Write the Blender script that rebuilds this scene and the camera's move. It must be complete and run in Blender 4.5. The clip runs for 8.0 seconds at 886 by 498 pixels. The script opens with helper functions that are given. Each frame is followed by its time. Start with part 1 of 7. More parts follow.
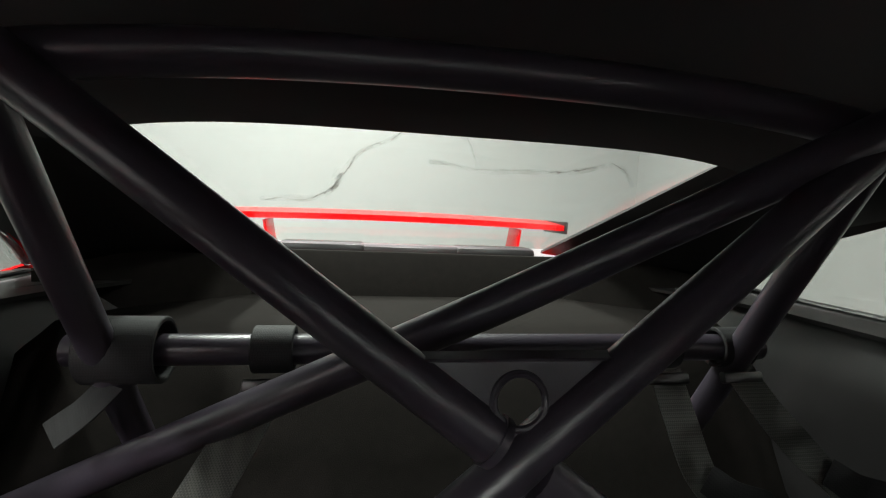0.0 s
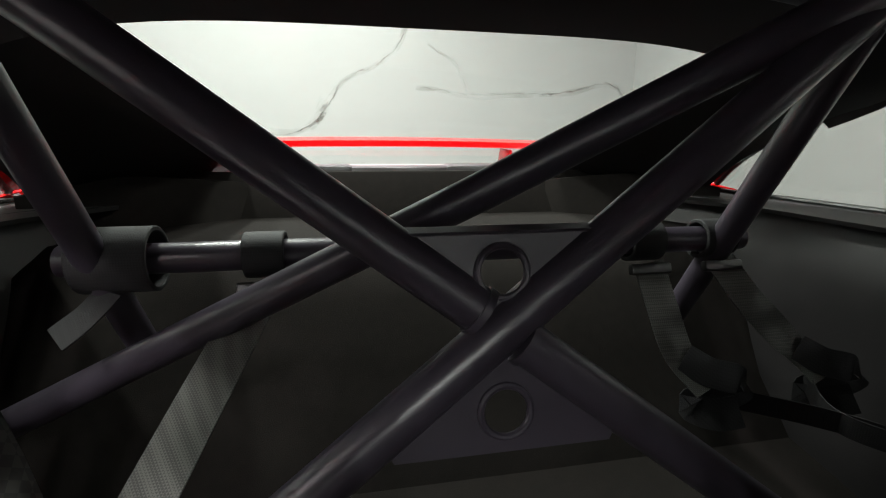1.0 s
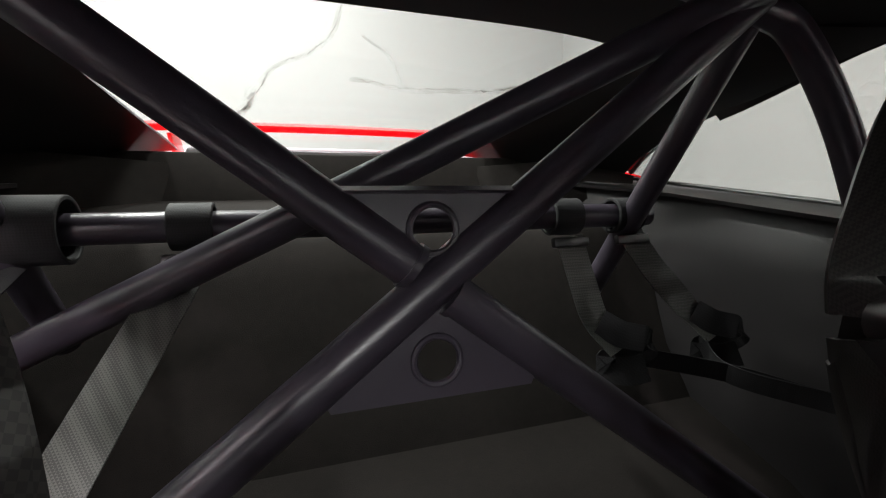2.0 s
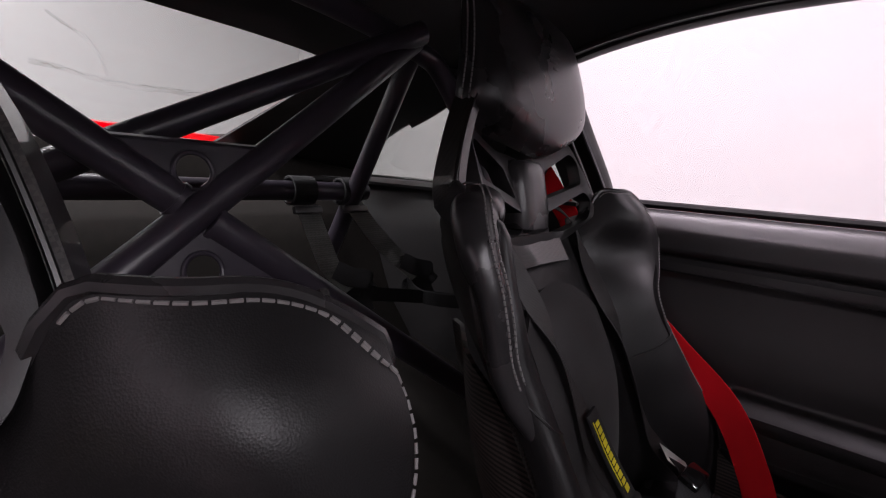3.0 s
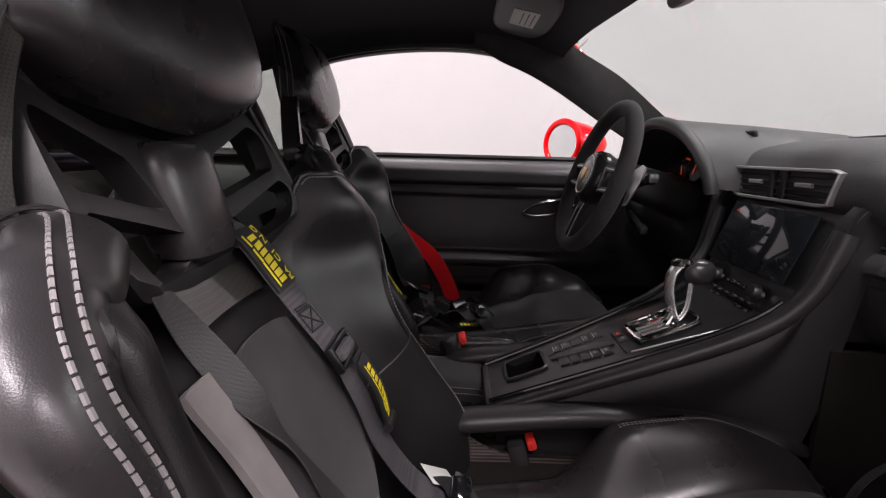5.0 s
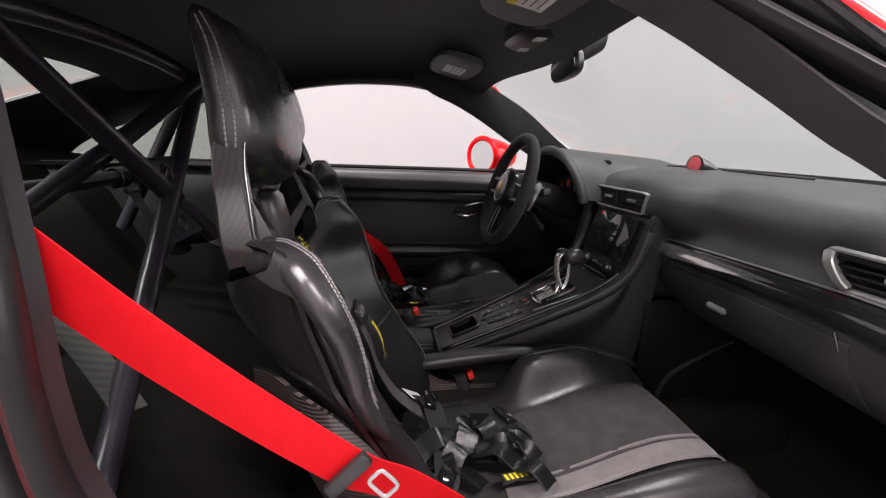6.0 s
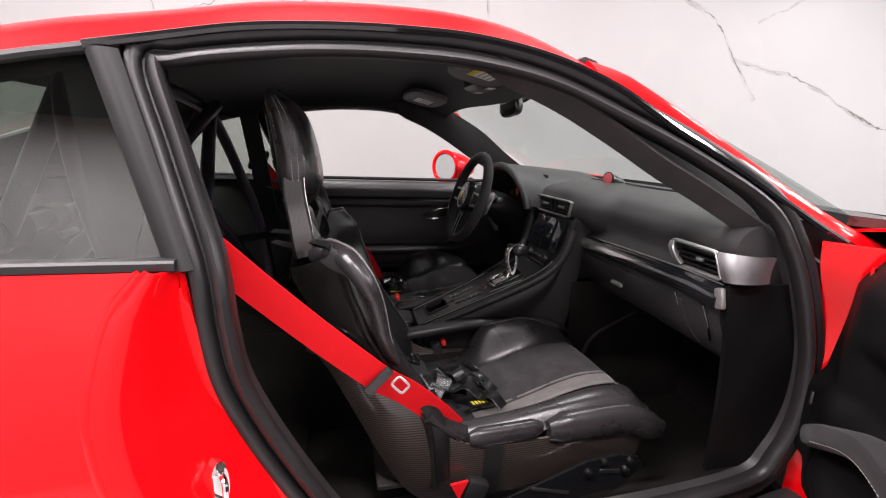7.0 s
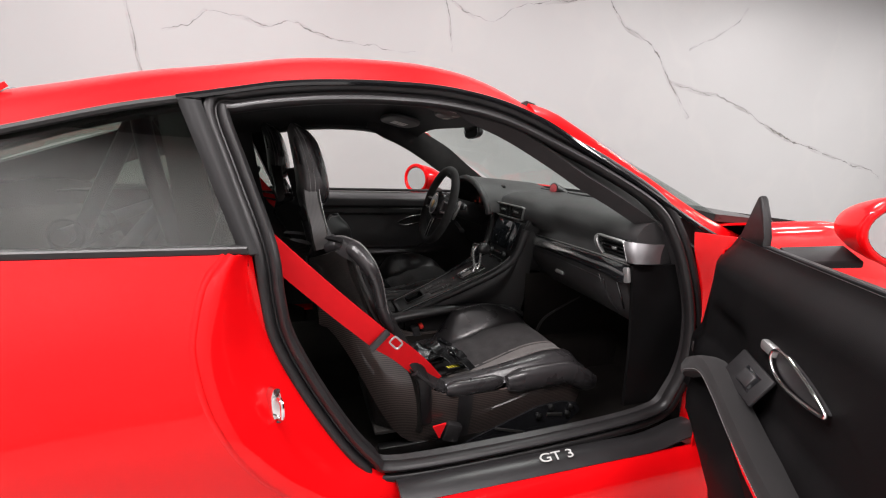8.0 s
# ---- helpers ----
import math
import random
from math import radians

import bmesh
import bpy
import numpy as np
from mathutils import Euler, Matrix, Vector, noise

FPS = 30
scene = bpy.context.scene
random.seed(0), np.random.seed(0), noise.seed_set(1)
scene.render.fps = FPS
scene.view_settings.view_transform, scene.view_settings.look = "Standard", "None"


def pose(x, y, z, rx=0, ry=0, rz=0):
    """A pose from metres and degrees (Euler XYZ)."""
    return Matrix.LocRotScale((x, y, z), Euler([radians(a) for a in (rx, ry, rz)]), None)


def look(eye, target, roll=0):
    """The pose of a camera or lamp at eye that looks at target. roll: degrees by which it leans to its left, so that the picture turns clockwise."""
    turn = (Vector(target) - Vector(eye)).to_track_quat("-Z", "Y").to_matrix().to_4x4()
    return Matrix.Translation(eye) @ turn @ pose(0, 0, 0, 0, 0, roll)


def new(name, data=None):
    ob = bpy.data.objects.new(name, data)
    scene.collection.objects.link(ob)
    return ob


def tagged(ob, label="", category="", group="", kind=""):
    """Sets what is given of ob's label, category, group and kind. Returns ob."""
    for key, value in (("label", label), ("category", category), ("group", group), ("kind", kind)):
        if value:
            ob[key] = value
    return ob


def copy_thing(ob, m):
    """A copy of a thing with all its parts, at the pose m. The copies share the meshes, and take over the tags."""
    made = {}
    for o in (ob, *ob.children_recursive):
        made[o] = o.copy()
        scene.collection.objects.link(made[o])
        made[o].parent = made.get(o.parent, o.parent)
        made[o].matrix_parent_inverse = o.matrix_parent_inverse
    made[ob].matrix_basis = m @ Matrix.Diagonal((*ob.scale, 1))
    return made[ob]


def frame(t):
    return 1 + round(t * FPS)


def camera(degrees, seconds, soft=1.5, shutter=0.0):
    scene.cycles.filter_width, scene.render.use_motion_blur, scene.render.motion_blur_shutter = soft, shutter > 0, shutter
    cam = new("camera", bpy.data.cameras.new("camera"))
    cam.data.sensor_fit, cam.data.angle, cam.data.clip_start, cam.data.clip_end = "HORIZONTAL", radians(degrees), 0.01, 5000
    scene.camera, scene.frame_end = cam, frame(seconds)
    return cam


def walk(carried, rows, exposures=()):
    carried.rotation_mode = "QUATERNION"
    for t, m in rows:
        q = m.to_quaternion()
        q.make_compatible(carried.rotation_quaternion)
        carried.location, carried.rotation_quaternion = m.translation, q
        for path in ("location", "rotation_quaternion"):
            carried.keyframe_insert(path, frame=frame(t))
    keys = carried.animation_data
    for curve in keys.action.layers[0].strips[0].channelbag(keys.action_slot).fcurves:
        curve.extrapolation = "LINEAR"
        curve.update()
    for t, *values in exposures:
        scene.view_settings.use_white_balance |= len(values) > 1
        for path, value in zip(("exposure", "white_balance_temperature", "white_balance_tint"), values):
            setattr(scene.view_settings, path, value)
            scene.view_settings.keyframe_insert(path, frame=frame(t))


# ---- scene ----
cam = camera(89.5, 8.0, soft=1.15)
PATH = [
    (0, (-0.122, 0.153, 1.075), (0.208, 2.118, 0.899), 2.7),
    (0.5, (-0.114, 0.15, 1.051), (0.218, 2.095, 0.728), 1.6),
    (1, (-0.112, 0.141, 1.029), (0.241, 2.055, 0.569), 0.3),
    (2.3, (-0.119, 0.081, 0.989), (0.778, 1.814, 0.548), 2.8),
    (2.5, (-0.133, 0.036, 0.98), (0.979, 1.649, 0.578), 3.5),
    (2.9, (-0.157, -0.061, 0.965), (1.243, 1.318, 0.594), 5.5),
    (3, (-0.213, -0.077, 0.946), (1.307, 1.179, 0.608), 4.2),
    (3.5, (-0.359, -0.128, 0.898), (1.403, 0.761, 0.575), 2.9),
    (4, (-0.495, -0.143, 0.875), (1.39, 0.428, 0.526), 1.7),
    (4.5, (-0.635, -0.125, 0.899), (1.306, 0.154, 0.51), 1.3),
    (5, (-0.779, -0.087, 0.934), (1.172, -0.03, 0.5), 1.5),
    (5.2, (-0.844, -0.071, 0.95), (1.104, -0.093, 0.497), 1.8),
    (6.3, (-1.193, 0.048, 1.04), (0.72, -0.314, 0.58), 2.2),
    (6.5, (-1.252, 0.073, 1.053), (0.654, -0.318, 0.59), 2.2),
    (7, (-1.413, 0.115, 1.08), (0.477, -0.358, 0.628), 2.3),
    (7.5, (-1.554, 0.171, 1.097), (0.319, -0.385, 0.667), 2.2),
    (8, (-1.687, 0.228, 1.101), (0.17, -0.396, 0.699), 2.3),
]
EXPOSURES = [(0, 0.66, 6500, 10), (1.2, 0.7, 6500, 13), (2.3, 1.0, 6500, 22), (2.7, 0.8, 6450, 28), (3.1, 0.25, 6400, 33), (3.6, 0.08, 6400, 32), (4.5, 0.22, 6400, 26), (5.2, 0.28, 6500, 22), (6.5, 0.22, 6500, 20), (7.5, -0.09, 6500, 16), (8, -0.22, 6500, 14)]
walk(cam, [(t, look(eye, target, roll)) for t, eye, target, roll in PATH], EXPOSURES)

# ---- light ----
world = bpy.data.worlds.new("world")
world.use_nodes = True
scene.world = world
world.node_tree.nodes["Background"].inputs[0].default_value = (0.9, 0.95, 1.0, 1)
world.node_tree.nodes["Background"].inputs[1].default_value = 0.15


def ceiling_lamp(x, y, z, sx, sy, power):
    lamp = bpy.data.lights.new("ceiling_light", "AREA")
    lamp.shape, lamp.size, lamp.size_y, lamp.energy, lamp.color = "RECTANGLE", sx, sy, power, (1.0, 0.97, 0.95)
    ob = new("ceiling_light", lamp)
    ob.matrix_basis = pose(x, y, z)
    return ob


CEILING = 3.6
LAMPS = [(-2.5, -3.6), (-2.5, -0.6), (-1.9, 2.2), (-1.1, -5.4), (-1.1, 0.9), (-1.0, 2.7), (0.3, 0.4), (0.2, 2.6), (0.9, -1.8), (0.9, -4.6), (-2.4, -7.2), (-0.8, -7.4), (0.7, -7.2)]
for lx, ly in LAMPS:
    ceiling_lamp(lx, ly, CEILING - 0.09, 0.16, 1.2, 108 if lx < -1.8 else 66 if lx > 0.8 else 98)


# ---- materials ----
def mat(name, color, rough=0.5, metal=0.0, coat=0.0, var=0.25, scale=14.0, bump=0.0, bscale=300.0, sheen=0.0, cells=False, emit=0.0, spec=0.5):
    m = bpy.data.materials.new(name)
    m.use_nodes = True
    t = m.node_tree
    b = t.nodes["Principled BSDF"]
    co = t.nodes.new("ShaderNodeTexCoord")
    n1 = t.nodes.new("ShaderNodeTexNoise")
    n1.inputs["Scale"].default_value, n1.inputs["Detail"].default_value = scale, 6
    t.links.new(co.outputs["Object"], n1.inputs["Vector"])
    ramp = t.nodes.new("ShaderNodeMix")
    ramp.data_type = "RGBA"
    ramp.inputs[6].default_value = (*[c * (1 - var) for c in color], 1)
    ramp.inputs[7].default_value = (*[min(1, c * (1 + var)) for c in color], 1)
    t.links.new(n1.outputs["Fac"], ramp.inputs[0])
    t.links.new(ramp.outputs[2], b.inputs["Base Color"])
    mr = t.nodes.new("ShaderNodeMapRange")
    mr.inputs["To Min"].default_value, mr.inputs["To Max"].default_value = max(0.0, rough * (1 - 0.5 * var)), min(1.0, rough * (1 + 0.5 * var))
    t.links.new(n1.outputs["Fac"], mr.inputs["Value"])
    t.links.new(mr.outputs["Result"], b.inputs["Roughness"])
    b.inputs["Metallic"].default_value = metal
    b.inputs["Coat Weight"].default_value = coat
    b.inputs["Coat Roughness"].default_value = 0.04
    b.inputs["Sheen Weight"].default_value = sheen
    b.inputs["Specular IOR Level"].default_value = spec
    if emit:
        b.inputs["Emission Color"].default_value = (*color, 1)
        b.inputs["Emission Strength"].default_value = emit
    if bump:
        if cells:
            n2 = t.nodes.new("ShaderNodeTexVoronoi")
            n2.inputs["Scale"].default_value = bscale
            out = n2.outputs["Distance"]
        else:
            n2 = t.nodes.new("ShaderNodeTexNoise")
            n2.inputs["Scale"].default_value, n2.inputs["Detail"].default_value = bscale, 4
            out = n2.outputs["Fac"]
        t.links.new(co.outputs["Object"], n2.inputs["Vector"])
        bp = t.nodes.new("ShaderNodeBump")
        bp.inputs["Strength"].default_value, bp.inputs["Distance"].default_value = bump, 0.001
        t.links.new(out, bp.inputs["Height"])
        t.links.new(bp.outputs["Normal"], b.inputs["Normal"])
    return m


def weave(name, dark, light, pitch, rough, coat, bump=0.3, axis=(0.0, 45.0, 0.0), stretch=(1.0, 1.0, 1.0)):
    """Woven threads: crossed bands at the pitch, in metres."""
    m = mat(name, light, rough, 0.0, coat, 0.15)
    t = m.node_tree
    b = t.nodes["Principled BSDF"]
    co = t.nodes.new("ShaderNodeTexCoord")
    mp = t.nodes.new("ShaderNodeMapping")
    mp.inputs["Rotation"].default_value = [radians(a) for a in axis]
    mp.inputs["Scale"].default_value = stretch
    mp.inputs["Location"].default_value = (0.0013, 0.0017, 0.0011)
    ch = t.nodes.new("ShaderNodeTexChecker")
    ch.inputs["Scale"].default_value = 1 / pitch
    ch.inputs["Color1"].default_value, ch.inputs["Color2"].default_value = (*dark, 1), (*light, 1)
    t.links.new(co.outputs["Object"], mp.inputs["Vector"])
    t.links.new(mp.outputs["Vector"], ch.inputs["Vector"])
    t.links.new(ch.outputs["Color"], b.inputs["Base Color"])
    bp = t.nodes.new("ShaderNodeBump")
    bp.inputs["Strength"].default_value, bp.inputs["Distance"].default_value = bump, 0.0006
    t.links.new(ch.outputs["Fac"], bp.inputs["Height"])
    t.links.new(bp.outputs["Normal"], b.inputs["Normal"])
    return m


def glass(name, tint, rough=0.0, base=0.03, rim=0.6, power=4.0):
    m = bpy.data.materials.new(name)
    m.use_nodes = True
    t = m.node_tree
    t.nodes.clear()
    out = t.nodes.new("ShaderNodeOutputMaterial")
    mix = t.nodes.new("ShaderNodeMixShader")
    tr, gl, lw = t.nodes.new("ShaderNodeBsdfTransparent"), t.nodes.new("ShaderNodeBsdfGlossy"), t.nodes.new("ShaderNodeLayerWeight")
    tr.inputs["Color"].default_value = (*tint, 1)
    gl.inputs["Roughness"].default_value = rough
    pw, ma = t.nodes.new("ShaderNodeMath"), t.nodes.new("ShaderNodeMath")
    pw.operation, ma.operation = "POWER", "MULTIPLY_ADD"
    pw.inputs[1].default_value, ma.inputs[1].default_value, ma.inputs[2].default_value = power, rim, base
    t.links.new(lw.outputs["Facing"], pw.inputs[0])
    t.links.new(pw.outputs[0], ma.inputs[0])
    t.links.new(ma.outputs[0], mix.inputs[0])
    t.links.new(tr.outputs[0], mix.inputs[1])
    t.links.new(gl.outputs[0], mix.inputs[2])
    t.links.new(mix.outputs[0], out.inputs[0])
    return m


RED = mat("red_paint", (0.66, 0.0025, 0.004), 0.5, 0.0, 0.55, 0.05, 3.0, spec=0.03)
SEAT_LEATHER = mat("black_seat_leather", (0.0100, 0.0092, 0.0097), 0.42, 0, 0, 0.45, 10, 0.12, 1000, cells=True, spec=0.34)
POST = mat("satin_black_post", (0.008, 0.0076, 0.008), 0.50, 0, 0, 0.3, 14, 0.1, 500, spec=0.25)
LEATHER = mat("black_leather", (0.023, 0.0212, 0.0222), 0.28, 0, 0, 0.45, 11, 0.06, 1300, cells=True, spec=0.5)
DASH_LEATHER = mat("black_dash_leather", (0.031, 0.0295, 0.030), 0.48, 0, 0, 0.45, 12, 0.3, 700, cells=True, spec=0.42)
LEATHER_MATT = mat("black_soft_trim", (0.018, 0.0165, 0.0172), 0.40, 0, 0, 0.4, 11, 0.15, 900, cells=True, spec=0.5)
# soft trim leather darkened: the shade on the console flank is in the colour
SHADED_FLANK = mat("shaded_console_leather", (0.0105, 0.0095, 0.0098), 0.50, 0, 0, 0.4, 11, 0.15, 900, cells=True, spec=0.35)
CUSHION_SUEDE = mat("worn_black_suede", (0.043, 0.0395, 0.040), 0.95, 0, 0, 0.6, 34, 0.35, 900, sheen=0.1, spec=0.2)
SUEDE = mat("black_suede", (0.030, 0.0275, 0.028), 0.95, 0, 0, 0.45, 26, 0.35, 900, sheen=0.06, spec=0.2)
SUEDE_MID = mat("charcoal_suede", (0.030, 0.0275, 0.028), 0.95, 0, 0, 0.5, 22, 0.35, 900, sheen=0.15, spec=0.2)
SUEDE_GREY = mat("grey_suede", (0.16, 0.145, 0.14), 0.95, 0, 0, 0.3, 40, 0.3, 900, sheen=0.3, spec=0.2)
HEADLINER = mat("headliner_fabric", (0.017, 0.0156, 0.0166), 0.95, 0, 0, 0.35, 30, 0.2, 1200, sheen=0.2, spec=0.2)
CARPET = mat("black_carpet", (0.0105, 0.0088, 0.0080), 1.0, 0, 0, 0.5, 60, 0.8, 900, spec=0.1)
# darker than the driver's lining: shade on the open door put into the colour
DOOR_TRIM = mat("shaded_black_door_trim", (0.0042, 0.0039, 0.0041), 0.5, 0, 0, 0.4, 9, 0.2, 900, cells=True, spec=0.10)
DOOR_SUEDE = mat("dark_door_suede", (0.011, 0.0102, 0.0104), 0.95, 0, 0, 0.45, 26, 0.35, 900, sheen=0.05, spec=0.15)
FRAME = mat("black_frame_moulding", (0.009, 0.0083, 0.009), 0.46, 0, 0, 0.2, 12, 0.1, 900)
PLASTIC = mat("black_plastic", (0.018, 0.0172, 0.018), 0.34, 0, 0, 0.2, 20, 0.15, 700)
GLOSS = mat("gloss_black_trim", (0.008, 0.008, 0.009), 0.08, 0, 0.6, 0.2, 6)
POWDER = mat("black_powder_coat", (0.046, 0.038, 0.051), 0.30, 0, 0.0, 0.10, 30, 0.10, 900, spec=0.7)
RUBBER = mat("black_rubber_seal", (0.013, 0.012, 0.0125), 0.42, 0, 0, 0.3, 16, 0.15, 400, spec=0.4)
CHROME = mat("chrome", (0.75, 0.74, 0.73), 0.10, 1.0, 0, 0.08, 10)
SILVER = mat("satin_silver", (0.55, 0.54, 0.53), 0.32, 1.0, 0, 0.1, 10)
STEEL = mat("dark_steel", (0.10, 0.10, 0.10), 0.35, 1.0, 0, 0.2, 30)
THREAD = mat("grey_thread", (0.18, 0.17, 0.168), 0.8, 0, 0, 0.2, 200)
YELLOW = mat("yellow_print", (0.75, 0.62, 0.02), 0.6, 0, 0, 0.1, 60)
RED_CLOTH = mat("red_webbing", (0.66, 0.006, 0.010), 0.7, 0, 0, 0.1, 30, 0.4, 800, spec=0.2)
RED_PLASTIC = mat("red_plastic", (0.70, 0.03, 0.02), 0.4, 0, 0, 0.1, 30)
WEB_BLACK = weave("black_webbing", (0.010, 0.010, 0.011), (0.020, 0.019, 0.021), 0.0022, 0.7, 0.0, 0.6)
WEB_GREY = weave("grey_webbing", (0.045, 0.041, 0.045), (0.100, 0.090, 0.098), 0.0016, 0.75, 0.0, 0.6)
WEB_DARK = weave("dark_webbing", (0.016, 0.0145, 0.0145), (0.034, 0.030, 0.030), 0.0018, 0.55, 0.0, 0.6)
CARBON = weave("carbon_weave", (0.009, 0.0085, 0.008), (0.030, 0.027, 0.025), 0.0022, 0.35, 0.6, 0.2, (45.0, 0.0, 40.0), (1.0, 1.0, 1.0))
CARBON_TUB = weave("carbon_weave_ribs", (0.009, 0.0085, 0.008), (0.085, 0.064, 0.058), 0.0030, 0.34, 0.6, 0.35, (0.0, 0.0, 0.0), (0.0, 0.0, 1.0))
WHITE = mat("white_paper", (0.75, 0.74, 0.70), 0.7, 0, 0, 0.05, 30)
SCREEN = mat("dark_screen", (0.010, 0.011, 0.013), 0.06, 0, 0.3, 0.1, 5)
GLOW_RED = mat("lit_gauge", (0.60, 0.05, 0.02), 0.4, 0, 0, 0.5, 90, emit=0.28)
DIAL = mat("red_dial", (0.30, 0.045, 0.05), 0.4, 0, 0, 0.3, 90)
ALUMINIUM = mat("satin_aluminium", (0.42, 0.415, 0.41), 0.36, 0.8, 0, 0.08, 20)
POLISHED = mat("polished_metal", (0.78, 0.775, 0.77), 0.22, 0.75, 0, 0.06, 20)
INLAY = mat("black_chrome_inlay", (0.40, 0.39, 0.385), 0.16, 0.9, 0, 0.1, 8)
SILVER_PRINT = mat("silver_print", (0.60, 0.60, 0.59), 0.45, 0.2, 0, 0.06, 60)
TYRE = mat("tyre_rubber", (0.016, 0.016, 0.016), 0.8, 0, 0, 0.25, 20, 0.3, 200)
FLOOR = mat("polished_floor", (0.36, 0.36, 0.355), 0.25, 0, 0, 0.06, 1.5)
DARK_CEILING = mat("dark_ceiling_paint", (0.035, 0.034, 0.034), 0.8, 0, 0, 0.1, 2)
LED = mat("led_panel", (1.0, 0.97, 0.95), 0.5, emit=5.0)
GLASS = glass("clear_glass", (0.96, 0.97, 0.965))
GLASS_SCREEN = glass("green_screen_glass", (0.83, 0.868, 0.852), 0.0, 0.02, 0.25)
GLASS_SIDE = glass("tinted_side_glass", (0.62, 0.66, 0.63), 0.0, 0.085, 0.6, 3.0)
GLASS_GREEN = glass("green_tinted_glass", (0.70, 0.745, 0.715), 0.0, 0.012, 0.25)
MIRROR = mat("mirror_glass", (0.85, 0.86, 0.86), 0.02, 1.0, 0, 0.02, 5)


def marble():
    m = mat("marble_slab", (0.350, 0.352, 0.350), 0.45, 0, 0, 0.05, 0.7)
    t = m.node_tree
    b = t.nodes["Principled BSDF"]
    base = b.inputs["Base Color"].links[0].from_socket
    co = t.nodes.new("ShaderNodeTexCoord")
    warp = t.nodes.new("ShaderNodeTexNoise")
    warp.inputs["Scale"].default_value, warp.inputs["Detail"].default_value = 0.55, 9
    t.links.new(co.outputs["Object"], warp.inputs["Vector"])
    d = t.nodes.new("ShaderNodeMath")
    d.operation = "SUBTRACT"
    d.inputs[1].default_value = 0.5
    t.links.new(warp.outputs["Fac"], d.inputs[0])
    a = t.nodes.new("ShaderNodeMath")
    a.operation = "ABSOLUTE"
    t.links.new(d.outputs[0], a.inputs[0])
    mr = t.nodes.new("ShaderNodeMapRange")
    mr.inputs["From Min"].default_value, mr.inputs["From Max"].default_value = 0.0, 0.03
    mr.inputs["To Min"].default_value, mr.inputs["To Max"].default_value = 0.13, 0.0
    t.links.new(a.outputs[0], mr.inputs["Value"])
    mx = t.nodes.new("ShaderNodeMix")
    mx.data_type = "RGBA"
    mx.inputs[7].default_value = (0.42, 0.41, 0.39, 1)
    t.links.new(mr.outputs["Result"], mx.inputs[0])
    t.links.new(base, mx.inputs[6])
    t.links.new(mx.outputs[2], b.inputs["Base Color"])
    return m


MARBLE = marble()


def vein_material():
    m = mat("marble_vein", (0.13, 0.12, 0.105), 0.4, 0, 0, 0.5, 9)
    t = m.node_tree
    b = t.nodes["Principled BSDF"]
    co = t.nodes.new("ShaderNodeTexCoord")
    n = t.nodes.new("ShaderNodeTexNoise")
    n.inputs["Scale"].default_value, n.inputs["Detail"].default_value = 7, 8
    t.links.new(co.outputs["Object"], n.inputs["Vector"])
    mr = t.nodes.new("ShaderNodeMapRange")
    mr.inputs["From Min"].default_value, mr.inputs["From Max"].default_value = 0.40, 0.66
    mr.inputs["To Min"].default_value, mr.inputs["To Max"].default_value = 0.10, 0.85
    t.links.new(n.outputs["Fac"], mr.inputs["Value"])
    t.links.new(mr.outputs["Result"], b.inputs["Alpha"])
    return m


VEIN = vein_material()
STAIN = mat("marble_stain", (0.23, 0.22, 0.195), 0.4, 0, 0, 0.3, 4)
_nt = STAIN.node_tree
_n, _c, _r = _nt.nodes.new("ShaderNodeTexNoise"), _nt.nodes.new("ShaderNodeTexCoord"), _nt.nodes.new("ShaderNodeMapRange")
_n.inputs["Scale"].default_value, _n.inputs["Detail"].default_value = 2.6, 9
_r.inputs["From Min"].default_value, _r.inputs["From Max"].default_value = 0.46, 0.74
_r.inputs["To Min"].default_value, _r.inputs["To Max"].default_value = 0.0, 0.34
_nt.links.new(_c.outputs["Object"], _n.inputs["Vector"])
_nt.links.new(_n.outputs["Fac"], _r.inputs["Value"])
_nt.links.new(_r.outputs["Result"], _nt.nodes["Principled BSDF"].inputs["Alpha"])


# ---- building tools ----
def mesh_of(name, bm, material, sharp=38):
    bmesh.ops.recalc_face_normals(bm, faces=bm.faces)
    me = bpy.data.meshes.new(name)
    bm.to_mesh(me)
    bm.free()
    me.polygons.foreach_set("use_smooth", [True] * len(me.polygons))
    me.set_sharp_from_angle(angle=radians(sharp))
    me.materials.append(material)
    return me


def part(name, bm, material, parent, label="", sharp=38):
    ob = new(name, mesh_of(name, bm, material, sharp))
    ob.parent = parent
    if parent.parent is None and parent.type == "EMPTY":
        ob.matrix_parent_inverse = parent.matrix_basis.inverted()
    return tagged(ob, label)


def thing(name, at, label, category, group="", kind=""):
    ob = new(name)
    ob.empty_display_size = 0.1
    ob.matrix_basis = Matrix.Translation(at)
    return tagged(ob, label, category, group, kind)


def single(name, bm, material, label, category, group="", kind="", sharp=38):
    return tagged(new(name, mesh_of(name, bm, material, sharp)), label, category, group, kind)


